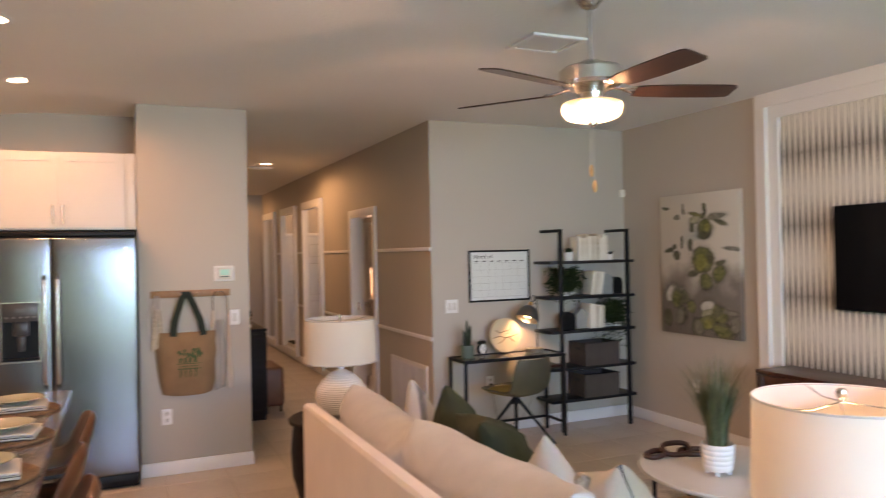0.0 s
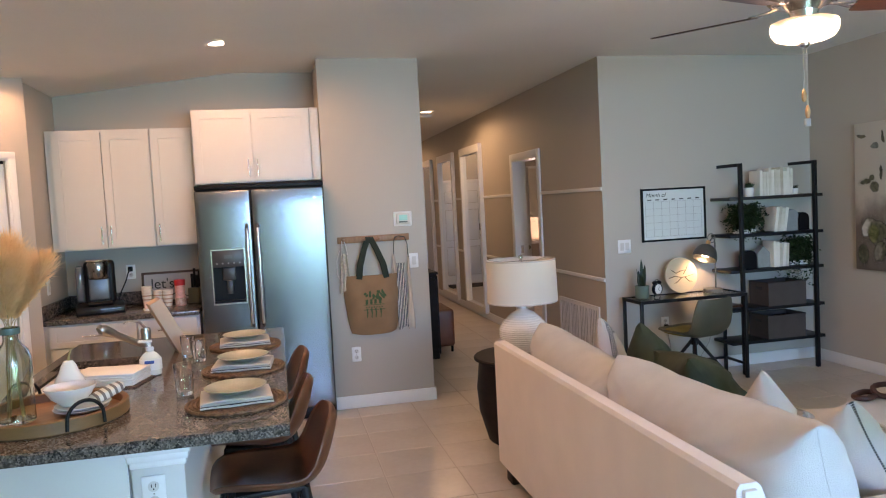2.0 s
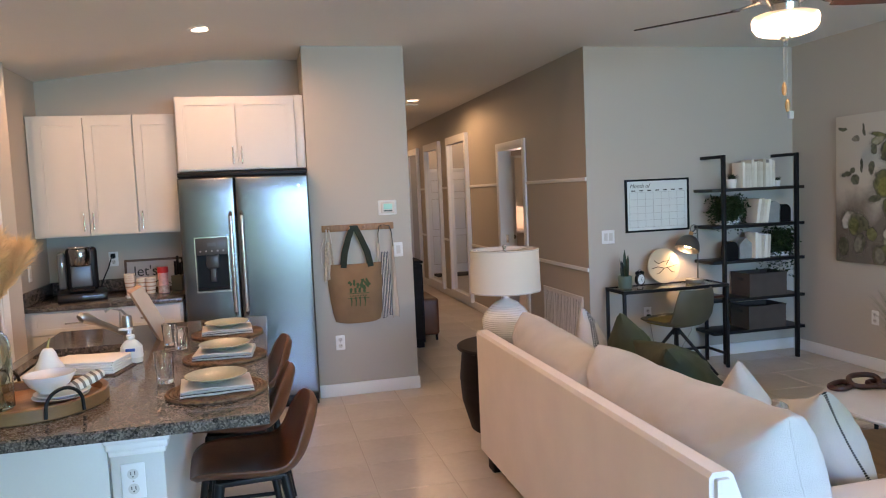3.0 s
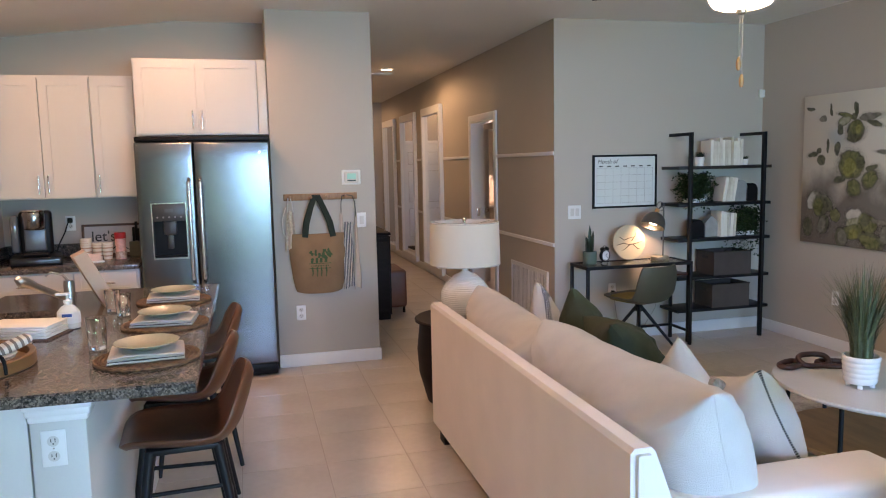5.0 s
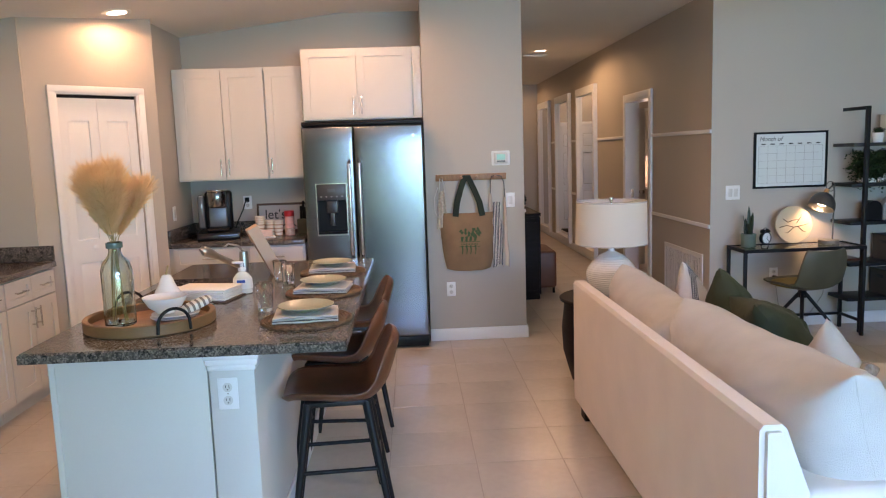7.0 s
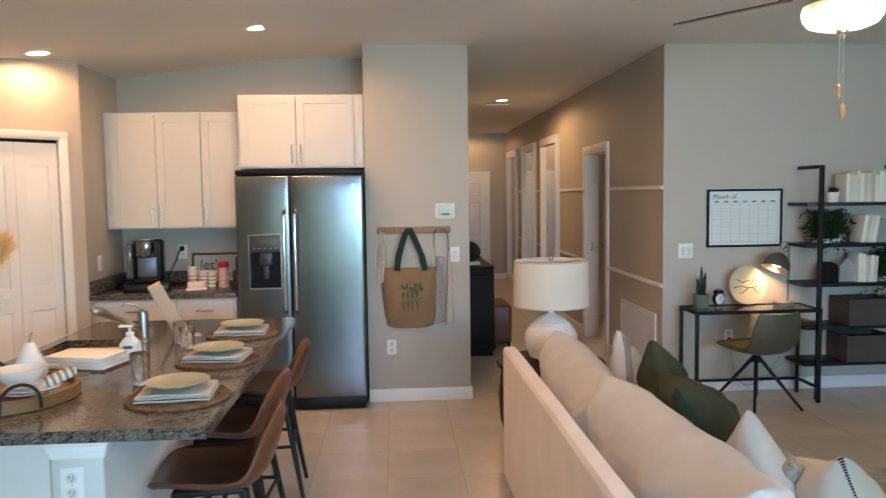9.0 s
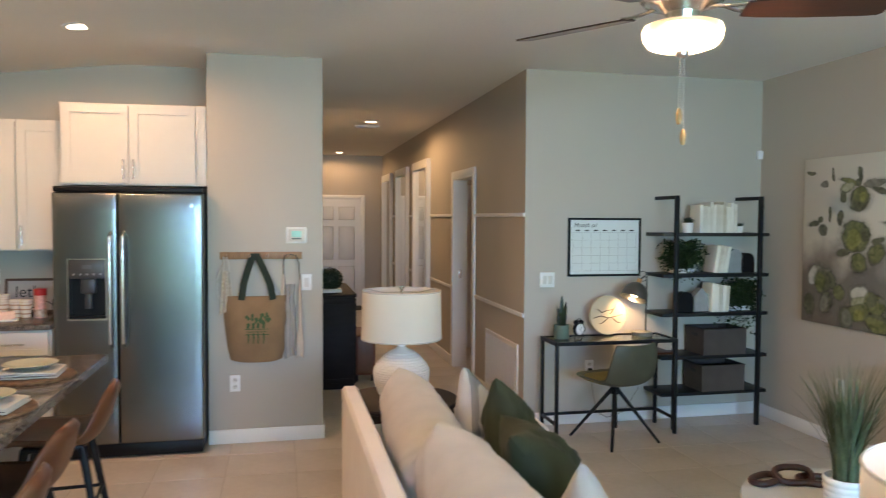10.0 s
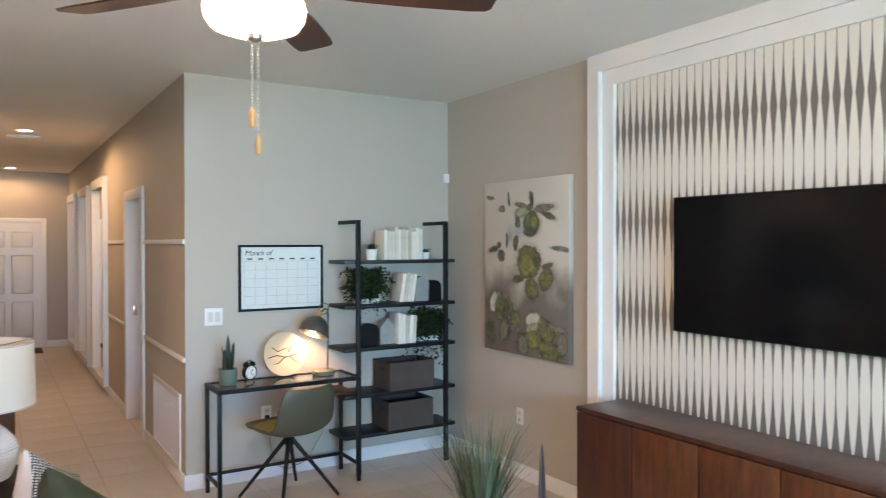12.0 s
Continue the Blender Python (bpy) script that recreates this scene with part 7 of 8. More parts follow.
for k in range(6):
    z = gz0 + (gz1 - gz0) * k / 5
    box(bm, gx0, gx1, -0.0128, -0.0119, z - 0.0008, z + 0.0008)
part("grid_lines", bm, GREYINK, wb)
for k in range(7):
    x = gx0 + (gx1 - gx0) * (k + 0.5) / 7
    part("weekday_bar", box(bm_new(), x - 0.018, x + 0.018, -0.0128, -0.0119, 0.126, 0.135), INK, wb)
lettering("heading", "Month of", 0.050, INK, wb, pose(-0.262, -0.0122, 0.155, 90), shear=0.3)

dk = thing("writing_desk", (2.65, 5.45, 0), "black metal desk with a glass top", "desk")
DW, DD, DH = 0.965, 0.325, 0.715
for x in (0.0125, DW - 0.0125):
    for y in (0.0125, DD - 0.0125):
        part("leg", box(bm_new(), x - 0.0125, x + 0.0125, y - 0.0125, y + 0.0125, 0, DH - 0.012, 0.002), IRON, dk)
part("top_frame", ring_plate(bm_new(), (0, DW, 0, DD), (0.024, DW - 0.024, 0.024, DD - 0.024), DH - 0.026, DH - 0.0, "xy"), IRON, dk)
part("glass_top", box(bm_new(), 0.024, DW - 0.024, 0.024, DD - 0.024, DH - 0.012, DH - 0.004), TABLEGLASS, dk, "smoked glass top")
part("back_rail", box(bm_new(), 0.025, DW - 0.025, DD - 0.024, DD - 0.002, 0.105, 0.125, 0.002), IRON, dk)
for x in (0.0025, DW - 0.0225):
    part("side_rail", box(bm_new(), x, x + 0.02, 0.025, DD - 0.025, 0.105, 0.125, 0.002), IRON, dk)
part("side_shelf", box(bm_new(), DW - 0.26, DW - 0.026, 0.03, DD - 0.03, 0.595, 0.612, 0.002), WALNUT, dk, "small dark wooden shelf")

LS = thing("ladder_shelf", (3.55, WY, 0), "black metal and wood ladder shelf fixed to the wall", "shelf")
for x in (0.095, 0.81):
    part("post", box(bm_new(), x - 0.0135, x + 0.0135, -0.335, -0.300, 0, 1.785, 0.002), IRON, LS)
    part("wall_arm", box(bm_new(), x - 0.0135, x + 0.0135, -0.300, 0.0, 1.758, 1.785, 0.002), IRON, LS)
SHZ = (1.502, 1.188, 0.887, 0.558, 0.276)
for z in SHZ:
    part("shelf_board", box(bm_new(), 0.0, 0.905, -0.345 + 0.046, -0.02, z - 0.026, z, 0.002), mat("black_brown_board", (0.018, 0.014, 0.012), 0.4, 0, 0.3, 8, 90, 0.1) if z == SHZ[0] else LS.children[-1].data.materials[0], LS)


def book(x, y, z, w, h, d, tilt=0.0, group="cream books on the shelf"):
    b_ = thing("book", pose(x, y, z, 0, tilt, 0), "cream-covered book standing on the ladder shelf", "book", group)
    bm = bm_new()
    box(bm, -w / 2, w / 2, -d / 2, d / 2, 0, h, 0.0018)
    part("cover", bm, BOOK, b_)
    bm = box(bm_new(), -w / 2 + 0.002, w / 2 - 0.002, -d / 2 + 0.004, d / 2 + 0.0005, 0.003, h + 0.0006)
    part("pages", bm, PAPER, b_)
    return b_


rnd = random.Random(8)
x = 3.885
for k in range(11):
    w_ = rnd.choice((0.022, 0.026, 0.03, 0.034))
    if x + w_ > 4.215:
        break
    book(x + w_ / 2, 5.70, SHZ[0], w_, rnd.uniform(0.20, 0.245), 0.15)
    x += w_ + 0.0015
x = 4.015
for k in range(4):
    w_ = (0.028, 0.024, 0.03, 0.028)[k]
    book(x + w_ / 2 - 0.01, 5.69, SHZ[1] + 0.004, w_, (0.21, 0.215, 0.20, 0.205)[k], 0.15, 9)
    x += w_ + 0.003
x = 3.995
for k in range(5):
    w_ = (0.028, 0.03, 0.024, 0.03, 0.026)[k]
    book(x + w_ / 2, 5.69, SHZ[2], w_, (0.225, 0.215, 0.20, 0.205, 0.20)[k], 0.15, 0 if k < 3 else 3)
    x += w_ + 0.002


def arch(x, z, w, h, d, material, label, y=5.70, gable=False):
    a_ = thing("bookend", (x, y, z), label, "bookend", "arched bookends")
    bm = bm_new()
    pts = [(-w / 2, 0), (w / 2, 0), (w / 2, h - w / 2)]
    pts += [(0, h)] if gable else [(w / 2 * math.cos(t_), h - w / 2 + w / 2 * math.sin(t_)) for t_ in [math.pi * k / 14 for k in range(1, 14)]]
    pts += [(-w / 2, h - w / 2)]
    lo_ = [bm.verts.new((u, -d / 2, v)) for u, v in pts]
    hi_ = [bm.verts.new((u, d / 2, v)) for u, v in pts]
    bm.faces.new(lo_)
    bm.faces.new(hi_[::-1])
    for k in range(len(pts)):
        n = (k + 1) % len(pts)
        bm.faces.new((lo_[n], lo_[k], hi_[k], hi_[n]))
    bmesh.ops.recalc_face_normals(bm, faces=bm.faces[:])
    part("block", bm, material, a_)


arch(4.225, SHZ[1], 0.125, 0.185, 0.07, GREYSTONE, "grey arched bookend beside the books")
arch(4.335, SHZ[1], 0.115, 0.155, 0.07, BLACK, "black arched bookend at the shelf end")
arch(3.935, SHZ[2], 0.125, 0.185, 0.07, GREYSTONE, "grey house-shaped bookend beside the books", gable=True)
arch(3.80, SHZ[2], 0.125, 0.155, 0.07, BLACK, "black arched bookend on the third shelf")


def fern(name, at, n, reach, droop, seed, label, long_to=None):
    f_ = thing(name, at, label, "plant", "shelf plants")
    part("pot", box(bm_new(), -0.085, 0.085, -0.045, 0.045, 0, 0.038, 0.006), CERAMIC, f_, "low white planter")
    rnd = random.Random(seed)
    bm = bm_new()
    for k in range(n):
        a = rnd.uniform(0, 2 * math.pi)
        if math.sin(a) > 0.4:
            a = -a
        r_ = reach * rnd.uniform(0.5, 1.0)
        hgt = rnd.uniform(0.07, 0.23)
        dr = droop * rnd.random() ** 2
        p0 = Vector((rnd.uniform(-0.07, 0.07), rnd.uniform(-0.03, 0.03), 0.035))
        for j in range(15):
            u = (j + 1) / 15
            c_ = p0 + Vector((math.cos(a) * r_ * u, math.sin(a) * r_ * u * 0.62, hgt * math.sin(u * 2.2) - dr * u ** 3))
            if c_.y > 0.12:
                c_.y = 0.12
            s_l = rnd.uniform(0.012, 0.028)
            for q in (-1, 1):
                d_ = Vector((rnd.uniform(-1, 1), rnd.uniform(-1, 0.6), rnd.uniform(-0.6, 0.7))).normalized()
                w_v = d_.cross(Vector((rnd.uniform(-1, 1), rnd.uniform(-1, 1), 1))).normalized() * s_l * 0.38
                vs_ = [bm.verts.new(c_), bm.verts.new(c_ + d_ * s_l * 0.5 + w_v), bm.verts.new(c_ + d_ * s_l), bm.verts.new(c_ + d_ * s_l * 0.5 - w_v)]
                bm.faces.new(vs_)
    part("foliage", bm, LEAF, f_, "dense small green leaves")


fern("trailing_plant", (3.775, 5.70, SHZ[1]), 240, 0.155, 0.20, 5, "bushy green trailing plant on the second shelf")
fern("trailing_plant", (4.285, 5.70, SHZ[2]), 220, 0.155, 0.34, 6, "green plant trailing over the shelf edge")


def little_pot(x, z, label, r, seed):
    l_ = thing("succulent_pot", (x, 5.66, z), label, "potted plant", "small potted plants")
    part("pot", lathe(bm_new(), [(0, 0), (r * 0.78, 0), (r, r * 1.7), (r * 0.92, r * 1.72), (r * 0.85, r * 1.5), (0, r * 1.5)], 24), CERAMIC, l_)
    bm = blades(bm_new(), 90, r * 1.1, r * 0.6, r * 1.3, r * 0.12, seed, r * 0.7, r * 1.5)
    part("leaves", bm, DKLEAF, l_)


little_pot(3.80, SHZ[0], "small dark succulent in a white pot", 0.045, 3)
little_pot(4.25, SHZ[0], "tiny dark succulent in a white pot", 0.03, 4)

bin0 = None
for z in (SHZ[3], SHZ[4]):
    if bin0 is None:
        bin0 = thing("storage_bin", pose(4.085, 5.70, z, 0, 0, 0), "grey-brown felt storage bin on the ladder shelf", "storage bin", "storage bins")
        bm = bm_new()
        ring_plate(bm, (-0.185, 0.185, -0.13, 0.13), (-0.179, 0.179, -0.124, 0.124), 0.006, 0.195, "xy")
        box(bm, -0.185, 0.185, -0.13, 0.13, 0.0, 0.006)
        part("box", bm, GREYBOX, bin0)
        part("rim", ring_plate(bm_new(), (-0.188, 0.188, -0.133, 0.133), (-0.177, 0.177, -0.122, 0.122), 0.195, 0.203, "xy"), mat("dark_felt_rim", (0.045, 0.037, 0.033), 0.9), bin0)
        for sx in (-1, 1):
            part("hand_hole", box(bm_new(), sx * 0.1855 - 0.001, sx * 0.1855 + 0.001, -0.042, 0.042, 0.135, 0.160, 0.0008), INK, bin0, "dark grip hole")
        part("inside", box(bm_new(), -0.176, 0.176, -0.121, 0.121, 0.05, 0.06), BLACK, bin0)
    else:
        copy_thing(bin0, pose(4.075, 5.70, z, 0, 0, 0))

# swivel chair: local +x is the front of the seat
ch = thing("desk_chair", pose(3.085, 5.40, 0, 0, 0, 104), "olive-grey shell chair on a black swivel base, at the desk", "desk chair")
pts = [(0.235, 0.470, 0.13), (0.215, 0.455, 0.185), (0.14, 0.435, 0.21), (0.02, 0.425, 0.215), (-0.10, 0.425, 0.215), (-0.175, 0.445, 0.215), (-0.215, 0.50, 0.212), (-0.238, 0.58, 0.208), (-0.255, 0.66, 0.195), (-0.262, 0.715, 0.178), (-0.264, 0.735, 0.16)]
bm = bm_new()
sheets = []
for off in (0.0, 0.014):
    rr = []
    for k, (x, z, w_) in enumerate(pts):
        a, b = pts[min(k + 1, len(pts) - 1)], pts[max(k - 1, 0)]
        d_ = Vector((a[0] - b[0], 0, a[1] - b[1])).normalized()
        nn_ = Vector((d_.z, 0, -d_.x))
        rr.append([bm.verts.new(Vector((x, u * w_, z)) + nn_ * (0.05 * abs(u) ** 2.4 * min(1, k / 3) - off)) for u in [-1 + 2 * j / 14 for j in range(15)]])
    sheets.append(rr)
for s_i, rr in enumerate(sheets):
    for r0, r1 in zip(rr, rr[1:]):
        for j in range(14):
            bm.faces.new((r0[j], r0[j + 1], r1[j + 1], r1[j]))
ed = lambda rows: [rows[0][j] for j in range(15)] + [rows[k][14] for k in range(1, len(pts))] + [rows[-1][j] for j in range(13, -1, -1)] + [rows[k][0] for k in range(len(pts) - 2, 0, -1)]
A, B = ed(sheets[0]), ed(sheets[1])
for k in range(len(A)):
    n = (k + 1) % len(A)
    bm.faces.new((A[n], A[k], B[k], B[n]))
bmesh.ops.recalc_face_normals(bm, faces=bm.faces[:])
part("shell", bm, CHAIRG, ch, "olive-grey moulded seat and back")
bm = bm_new()
blob(bm, 0.19, 0.175, 0.02, 0.5, 0.6, 32, 10, 0.002, 1)
part("seat_pad", bm, mat("mustard_olive_pad", (0.22, 0.17, 0.045), 0.8, 0, 0.1, 12, 300, 0.3), ch, "mustard olive seat pad", at=Matrix.Translation((0.045, 0, 0.442)))
part("hub", lathe(bm_new(), [(0, 0.34), (0.03, 0.34), (0.032, 0.36), (0.03, 0.40), (0.06, 0.412), (0, 0.412)], 20), IRON, ch)
for k in range(4):
    a = math.pi / 4 + k * math.pi / 2 + 0.05
    part("leg", tube(bm_new(), [(0.02 * math.cos(a), 0.02 * math.sin(a), 0.375), (0.315 * math.cos(a), 0.315 * math.sin(a), 0.008)], [0.015, 0.010], 10), IRON, ch)

DT = DH
sp_ = thing("snake_plant", (2.765, 5.64, DT), "small snake plant in a sage green pot on the desk", "potted plant")
part("pot", lathe(bm_new(), [(0, 0), (0.052, 0), (0.056, 0.005), (0.058, 0.102), (0.052, 0.103), (0.05, 0.085), (0, 0.085)], 28), mat("sage_pot", (0.115, 0.165, 0.13), 0.5, 0, 0.08), sp_)
for k, (dx, dy, hh, ln, tw) in enumerate(((0.0, 0.0, 0.24, 0.0, 0), (0.024, -0.008, 0.19, 0.03, 40), (-0.022, 0.006, 0.17, -0.02, -30), (0.012, 0.018, 0.145, 0.015, 80), (-0.01, -0.02, 0.115, -0.015, 20))):
    bm = bm_new()
    tube(bm, [(dx, dy, 0.08), (dx + ln * 0.3, dy, 0.08 + hh * 0.45), (dx + ln * 0.7, dy, 0.08 + hh * 0.8), (dx + ln, dy, 0.08 + hh)], [0.012, 0.017, 0.012, 0.002], 8, True, 0.25)
    part("leaf", bm, DKLEAF, sp_, at=pose(0, 0, 0, 0, 0, tw))
ck = thing("alarm_clock", pose(2.91, 5.66, DT, 0, 0, 18), "black twin-bell alarm clock with a white dial on the desk", "alarm clock")
part("case", lathe(bm_new(), [(0, -0.018), (0.043, -0.018), (0.049, -0.012), (0.049, 0.016), (0.045, 0.02), (0.042, 0.018), (0.042, 0.013), (0, 0.013)], 32), BLACK, ck, at=pose(0, 0, 0.062, 90))
part("dial", lathe(bm_new(), [(0, 0), (0.042, 0), (0.042, 0.001), (0, 0.001)], 32), PAPER, ck, "white dial", at=pose(0, -0.0135, 0.062, 90))
bm = bm_new()
for a, l_ in ((0.7, 0.024), (2.4, 0.032)):
    box(bm, -0.0015, 0.0015, -0.0165, -0.0155, 0, l_, m=pose(0, 0, 0.062, 0, math.degrees(a), 0))
for k in range(12):
    box(bm, -0.0012, 0.0012, -0.0162, -0.0152, 0.033, 0.038, m=pose(0, 0, 0.062, 0, 30 * k, 0))
part("clock_marks", bm, INK, ck, "black marks and pointers")
for sx in (-1, 1):
    bm = bm_new()
    blob(bm, 0.021, 0.021, 0.014, 0.9, 1.0, 16, 10)
    part("bell", bm, BLACK, ck, at=pose(sx * 0.026, 0, 0.117, 0, sx * 25, 0))
    part("foot", tube(bm_new(), [(sx * 0.022, 0, 0.02), (sx * 0.036, 0, 0.0)], [0.005, 0.004], 8), BLACK, ck)
part("carry_loop", tube(bm_new(), [(0.022 * math.cos(a), 0, 0.122 + 0.02 * math.sin(a)) for a in [math.pi * k / 10 for k in range(11)]], 0.0025, 6), BLACK, ck)
dc = thing("round_plaque", pose(3.175, 5.712, DT + 0.003, -7, 0, 0), "round pale plaque with a painted branch, leaning on the desk", "plaque")
R_ = 0.150
part("disc", lathe(bm_new(), [(0, -0.008), (R_ - 0.003, -0.008), (R_, -0.005), (R_, 0.005), (R_ - 0.003, 0.008), (0, 0.008)], 56), mat("pale_cream_disc", (0.50, 0.42, 0.29), 0.6, 0, 0.04), dc, at=pose(0, 0, R_, 90))
bm = bm_new()
tw_ = [[(-0.12, -0.02), (-0.06, -0.005), (0.0, -0.02), (0.06, -0.01), (0.125, 0.005)], [(-0.09, 0.05), (-0.05, 0.02), (-0.01, 0.035), (0.05, 0.045)], [(0.02, 0.01), (0.055, 0.055), (0.065, 0.085)], [(0.0, -0.02), (-0.05, -0.06), (-0.08, -0.065)], [(0.03, -0.015), (0.07, -0.055), (0.10, -0.058)]]
for ln in tw_:
    tube(bm, [(a, -0.0085, R_ + b) for a, b in ln], [0.0035] * (len(ln) - 1) + [0.0012], 6)
part("branch", bm, mat("branch_brown", (0.05, 0.03, 0.015), 0.7), dc, "dark branch pattern")
dl = thing("desk_lamp", (3.43, 5.66, DT), "grey metal desk lamp, switched on, with a wooden knob", "desk lamp")
GUN = mat("grey_metal", (0.13, 0.12, 0.11), 0.38, 0.6, 0.12, 20, 90, 0.05)
part("base", lathe(bm_new(), [(0, 0), (0.075, 0), (0.077, 0.004), (0.077, 0.026), (0.073, 0.03), (0, 0.031)], 36), mat("grey_lamp_base", (0.26, 0.24, 0.21), 0.4, 0.5), dl)
part("pole", tube(bm_new(), [(0.035, 0.01, 0.03), (0.038, 0.01, 0.41), (0.033, 0.008, 0.445), (0.012, 0.002, 0.455), (-0.015, -0.003, 0.435), (-0.038, -0.006, 0.395)], 0.0065, 10), GUN, dl)
HD = pose(-0.052, -0.008, 0.368, 0, 24, 0) @ pose(0, 0, 0, -10) @ Matrix.Scale(1.22, 4)
hd = part("head", lathe(bm_new(), [(0.0, 0.032), (0.020, 0.031), (0.044, 0.020), (0.064, 0.000), (0.077, -0.026), (0.083, -0.055), (0.084, -0.074), (0.081, -0.074), (0.079, -0.054), (0.072, -0.026), (0.059, -0.004), (0.040, 0.013), (0.0, 0.024)], 40), GUN, dl, "grey metal dome shade", at=HD)
part("bulb", lathe(bm_new(), [(0, -0.062), (0.025, -0.052), (0.030, -0.035), (0.02, -0.012), (0, -0.008)], 18), DESKBULB, hd, "lit bulb")
part("neck", lathe(bm_new(), [(0, 0.03), (0.017, 0.03), (0.015, 0.058), (0, 0.06)], 16), BRASS, hd, "turned wooden neck")
part("loop", tube(bm_new(), [(0.03 * math.cos(a) + 0.015, 0, 0.085 + 0.032 * math.sin(a)) for a in [2 * math.pi * k / 18 for k in range(19)]], 0.003, 6, False), GUN, hd)
lp = Matrix.Translation((3.43, 5.66, DT)) @ HD
lamp("desk_lamp_bulb", "SPOT", lp @ Vector((0, 0, -0.066)), 10, (1.0, 0.68, 0.34), 0.02, lp @ Vector((0, 0, -0.066)) + Vector((-0.05, 0.24, -0.36)), 120, 0.7)
cbl = thing("lamp_cable", (0, 0, 0), "pale cord hanging from the desk to the outlet", "cable")
part("cord", tube(bm_new(), [(3.09, 5.858, 0.42), (3.09, 5.83, 0.38), (3.10, 5.80, 0.22), (3.13, 5.80, 0.10), (3.22, 5.81, 0.05), (3.36, 5.81, 0.09), (3.47, 5.80, 0.26), (3.51, 5.78, 0.45), (3.51, 5.795, 0.70)], 0.003, 6), mat("cord_grey", (0.25, 0.22, 0.19), 0.6), cbl)
part("plug", box(bm_new(), 3.075, 3.105, 5.835, 5.863, 0.40, 0.435, 0.005), BLACK, cbl)

# ---- hall things ----
cs = thing("console_cabinet", (HX0 + 0.02, 7.37, 0), "dark espresso console cabinet against the hall wall", "console table")
part("top", box(bm_new(), -0.002, 0.375, -0.01, 1.21, 0.865, 0.893, 0.004), ESPRESSO, cs)
part("body", box(bm_new(), 0.0, 0.355, 0.0, 1.2, 0.0, 0.864, 0.003), ESPRESSO, cs)
for k in range(3):
    part("door", box(bm_new(), 0.356, 0.371, 0.006 + 0.397 * k, 0.398 + 0.397 * k, 0.05, 0.855, 0.003), ESPRESSO, cs)
for k in range(2):
    part("side_rail", box(bm_new(), 0.01, 0.345, -0.006, 0.0, 0.06 + 0.74 * k, 0.10 + 0.74 * k, 0.002), ESPRESSO, cs)
hp = thing("boxwood_ball", (1.18, 7.62, 0.893), "dark green boxwood ball on a stack of books", "plant")
part("book_stack", box(bm_new(), -0.11, 0.11, -0.09, 0.09, 0, 0.03, 0.002), PAPER, hp, "white books lying flat")
bm = bm_new()
rnd = random.Random(31)
for k in range(1500):
    d_ = Vector((rnd.gauss(0, 1), rnd.gauss(0, 1), rnd.gauss(0, 1))).normalized()
    c_ = Vector((0, 0, 0.125)) + Vector((d_.x * 0.115, d_.y * 0.115, d_.z * 0.095)) * rnd.uniform(0.85, 1.06)
    e = (d_ + Vector((rnd.uniform(-1, 1), rnd.uniform(-1, 1), rnd.uniform(-1, 1))) * 0.8).normalized()
    w_v = e.cross(Vector((rnd.uniform(-1, 1), rnd.uniform(-1, 1), rnd.uniform(-1, 1)))).normalized() * 0.006
    bm.faces.new([bm.verts.new(q) for q in (c_, c_ + e * 0.009 + w_v, c_ + e * 0.018, c_ + e * 0.009 - w_v)])
lathe(bm, [(0, 0.035), (0.06, 0.045), (0.095, 0.09), (0.10, 0.125), (0.09, 0.17), (0.05, 0.205), (0, 0.213)], 20)
part("foliage", bm, DKLEAF, hp)
ot = thing("leather_stool", (1.47, 7.95, 0), "reddish-brown leather cube stool beside the console", "stool")
part("seat", box(bm_new(), -0.045, 0.16, -0.30, 0.30, 0.06, 0.46, 0.035, 4), mat("reddish_leather", (0.13, 0.042, 0.022), 0.45, 0, 0.2, 8, 120, 0.2), ot)
for sx in (-0.02, 0.13):
    for sy in (-0.26, 0.26):
        part("foot", tube(bm_new(), [(sx, sy, 0), (sx, sy, 0.065)], 0.014, 8), ESPRESSO, ot)
fr = thing("hall_picture", (HX0, 7.85, 1.78), "dark framed picture on the hall wall above the console", "picture")
part("picture_frame", ring_plate(bm_new(), (-0.55, 0.55, -0.49, 0.49), (-0.50, 0.50, -0.44, 0.44), 0.002, 0.03, "yz"), ESPRESSO, fr)
part("print", box(bm_new(), 0.002, 0.01, -0.50, 0.50, -0.44, 0.44), mat("muted_print", (0.20, 0.18, 0.15), 0.6, 0, 0.4, 4, 20, 0), fr)
wr = thing("twig_wreath", (HX0, 10.1, 1.45), "dark round twig wreath on the hall wall", "wreath")
bm = bm_new()
rnd = random.Random(17)
for k in range(26):
    ph, r_ = rnd.uniform(0, 6.28), rnd.uniform(0.22, 0.30)
    tube(bm, [(0.03 + 0.02 * math.sin(3 * a + ph), (r_ + 0.02 * math.sin(5 * a + ph)) * math.cos(a), (r_ + 0.02 * math.sin(5 * a + ph)) * math.sin(a)) for a in [2 * math.pi * j / 30 for j in range(31)]], 0.006, 5, False)
tagged(part("woven_ring", bm, mat("dark_twig", (0.035, 0.022, 0.015), 0.8), wr), kind="stuff")
dm_ = thing("door_mat", (1.72, 13.55, 0), "dark door mat in front of the front door", "door mat")
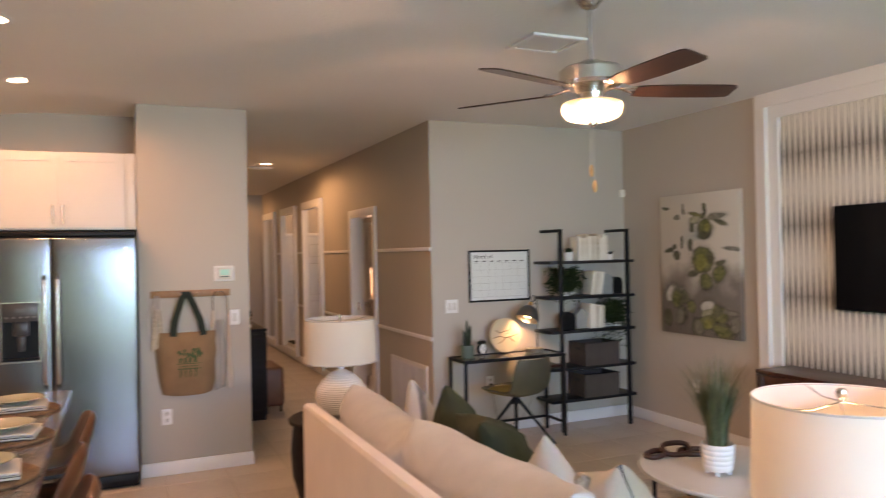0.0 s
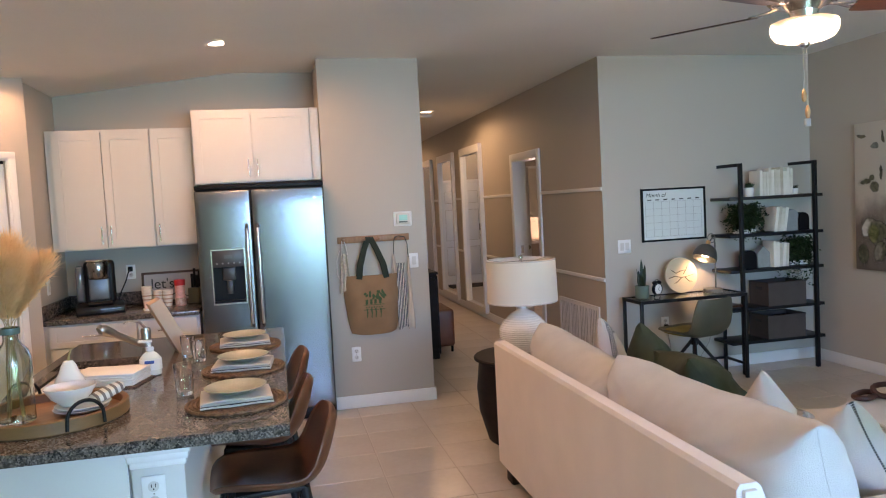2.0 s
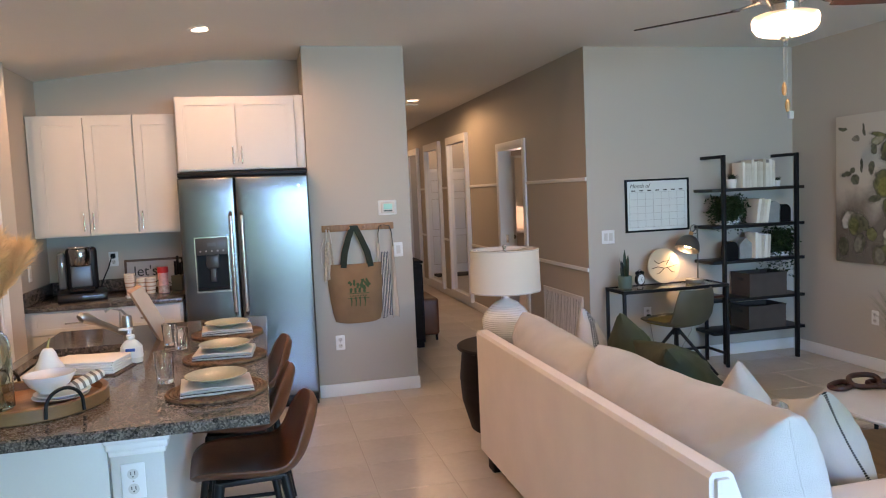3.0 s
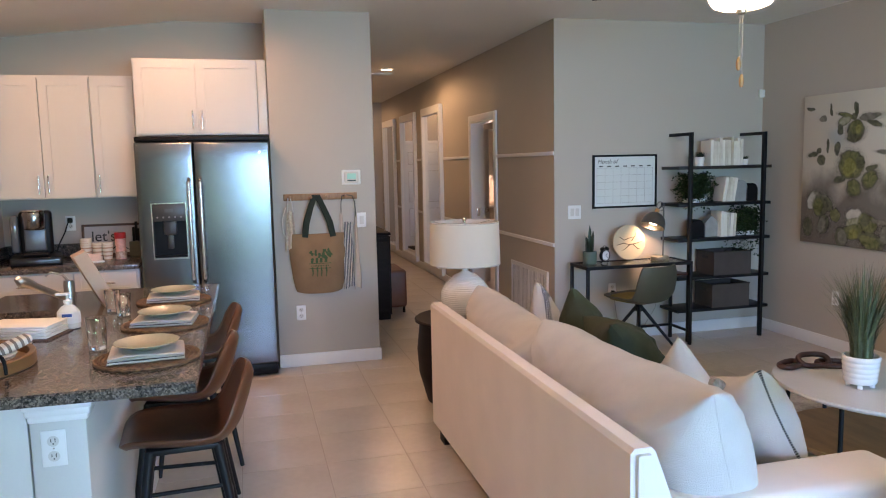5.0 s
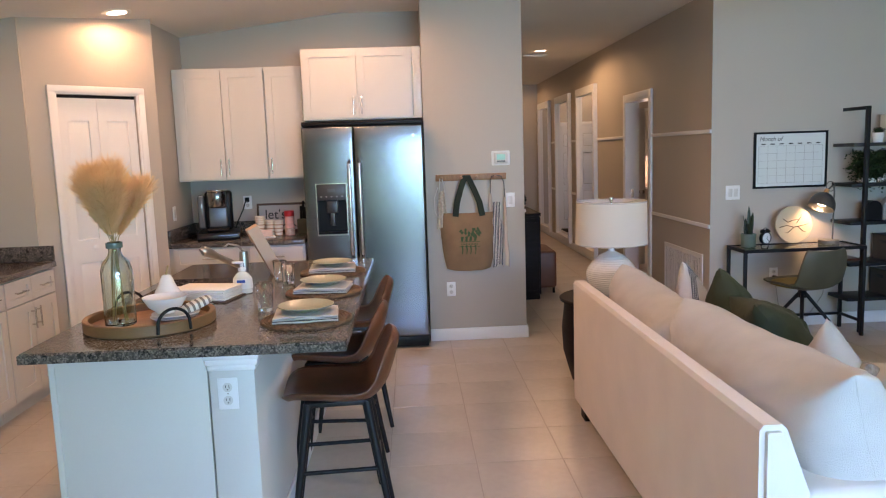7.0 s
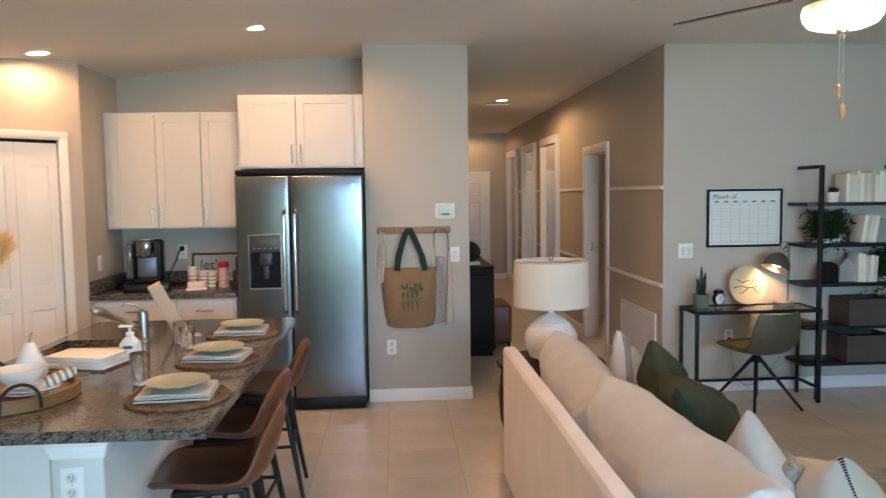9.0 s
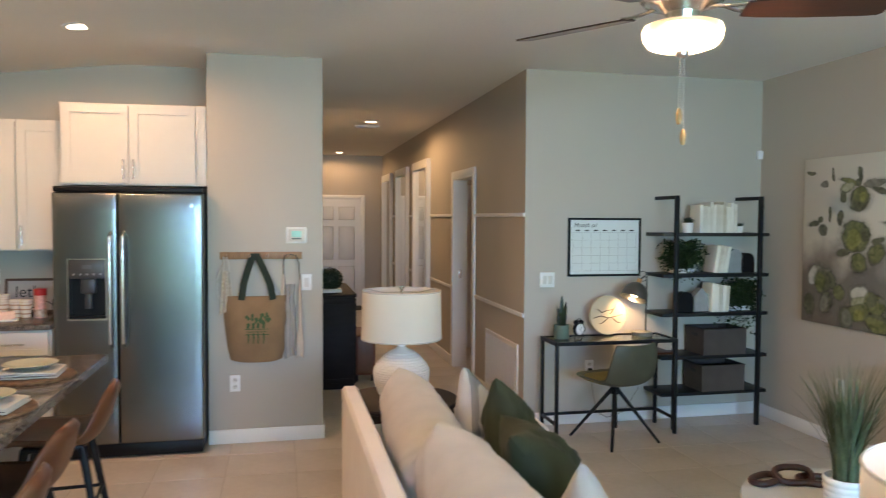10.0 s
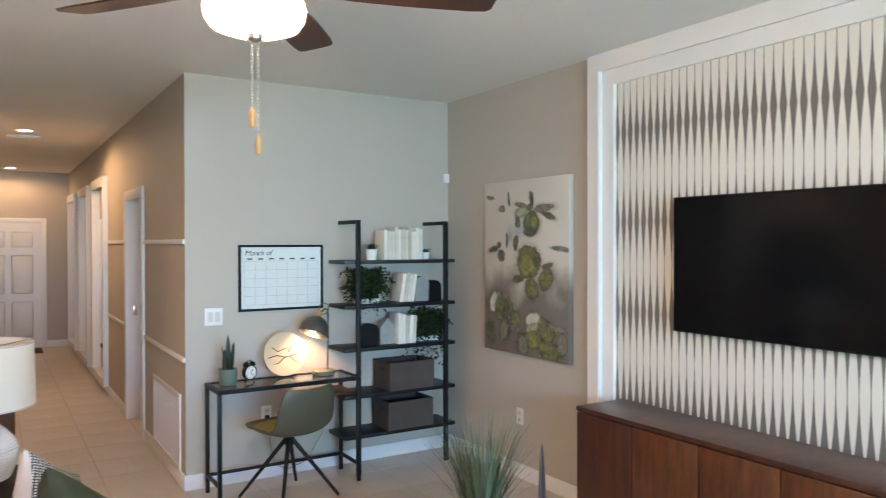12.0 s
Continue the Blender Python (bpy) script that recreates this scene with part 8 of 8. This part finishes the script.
part("mat_body", box(bm_new(), -0.42, 0.42, -0.27, 0.27, 0.001, 0.014, 0.004), mat("dark_coir", (0.045, 0.04, 0.036), 0.95, 0, 0.3, 20, 200, 0.8, 0.004), dm_)

# ---- floor tiles ----
T, TX, TY = 0.4325, 0.815, 3.44
fl = thing("floor", (0, 0, 0), "beige porcelain tile floor with fine grout joints", "floor", kind="structure")
part("grout", box(bm_new(), LX - 0.1, RX + 0.1, BY - 0.1, HY + 0.1, -0.1, -0.0016), GROUT, fl)
bm = bm_new()
h_ = T / 2 - 0.0016
vs = [bm.verts.new(v) for v in ((-h_, -h_, -0.003), (h_, -h_, -0.003), (h_, h_, -0.003), (-h_, h_, -0.003), (-h_ + 0.002, -h_ + 0.002, 0), (h_ - 0.002, -h_ + 0.002, 0), (h_ - 0.002, h_ - 0.002, 0), (-h_ + 0.002, h_ - 0.002, 0))]
bm.faces.new(vs[4:])
for k in range(4):
    bm.faces.new((vs[k], vs[(k + 1) % 4], vs[4 + (k + 1) % 4], vs[4 + k]))
tile_mesh = mesh_of("tile", bm, TILE, 20)
rest_v, rest_f = [], []
for i in range(math.floor((LX - TX) / T), math.ceil((RX - TX) / T) + 1):
    for j in range(math.floor((BY - TY) / T), math.ceil((HY - TY) / T) + 1):
        x, y = TX + (i + 0.5) * T, TY + (j + 0.5) * T
        if x < LX - 0.2 or x > RX + 0.2 or y < BY - 0.2 or y > HY + 0.2:
            continue
        if -1.4 < x < RX and 2.0 < y < WY + 0.2 or HX0 - 0.2 < x < HX1 + 0.2 and WY < y < 11.5:
            t_ = new("tile", tile_mesh)
            t_.parent = fl
            t_.matrix_basis = Matrix.Translation((x, y, 0))
        else:
            n = len(rest_v)
            rest_v += [(x + v.co.x, y + v.co.y, v.co.z) for v in tile_mesh.vertices]
            rest_f += [[n + k for k in f.vertices] for f in tile_mesh.polygons]
me = bpy.data.meshes.new("outer_tiles")
me.from_pydata(rest_v, [], rest_f)
me.materials.append(TILE)
o = new("outer_tiles", me)
o.parent = fl
tagged(o, kind="stuff")
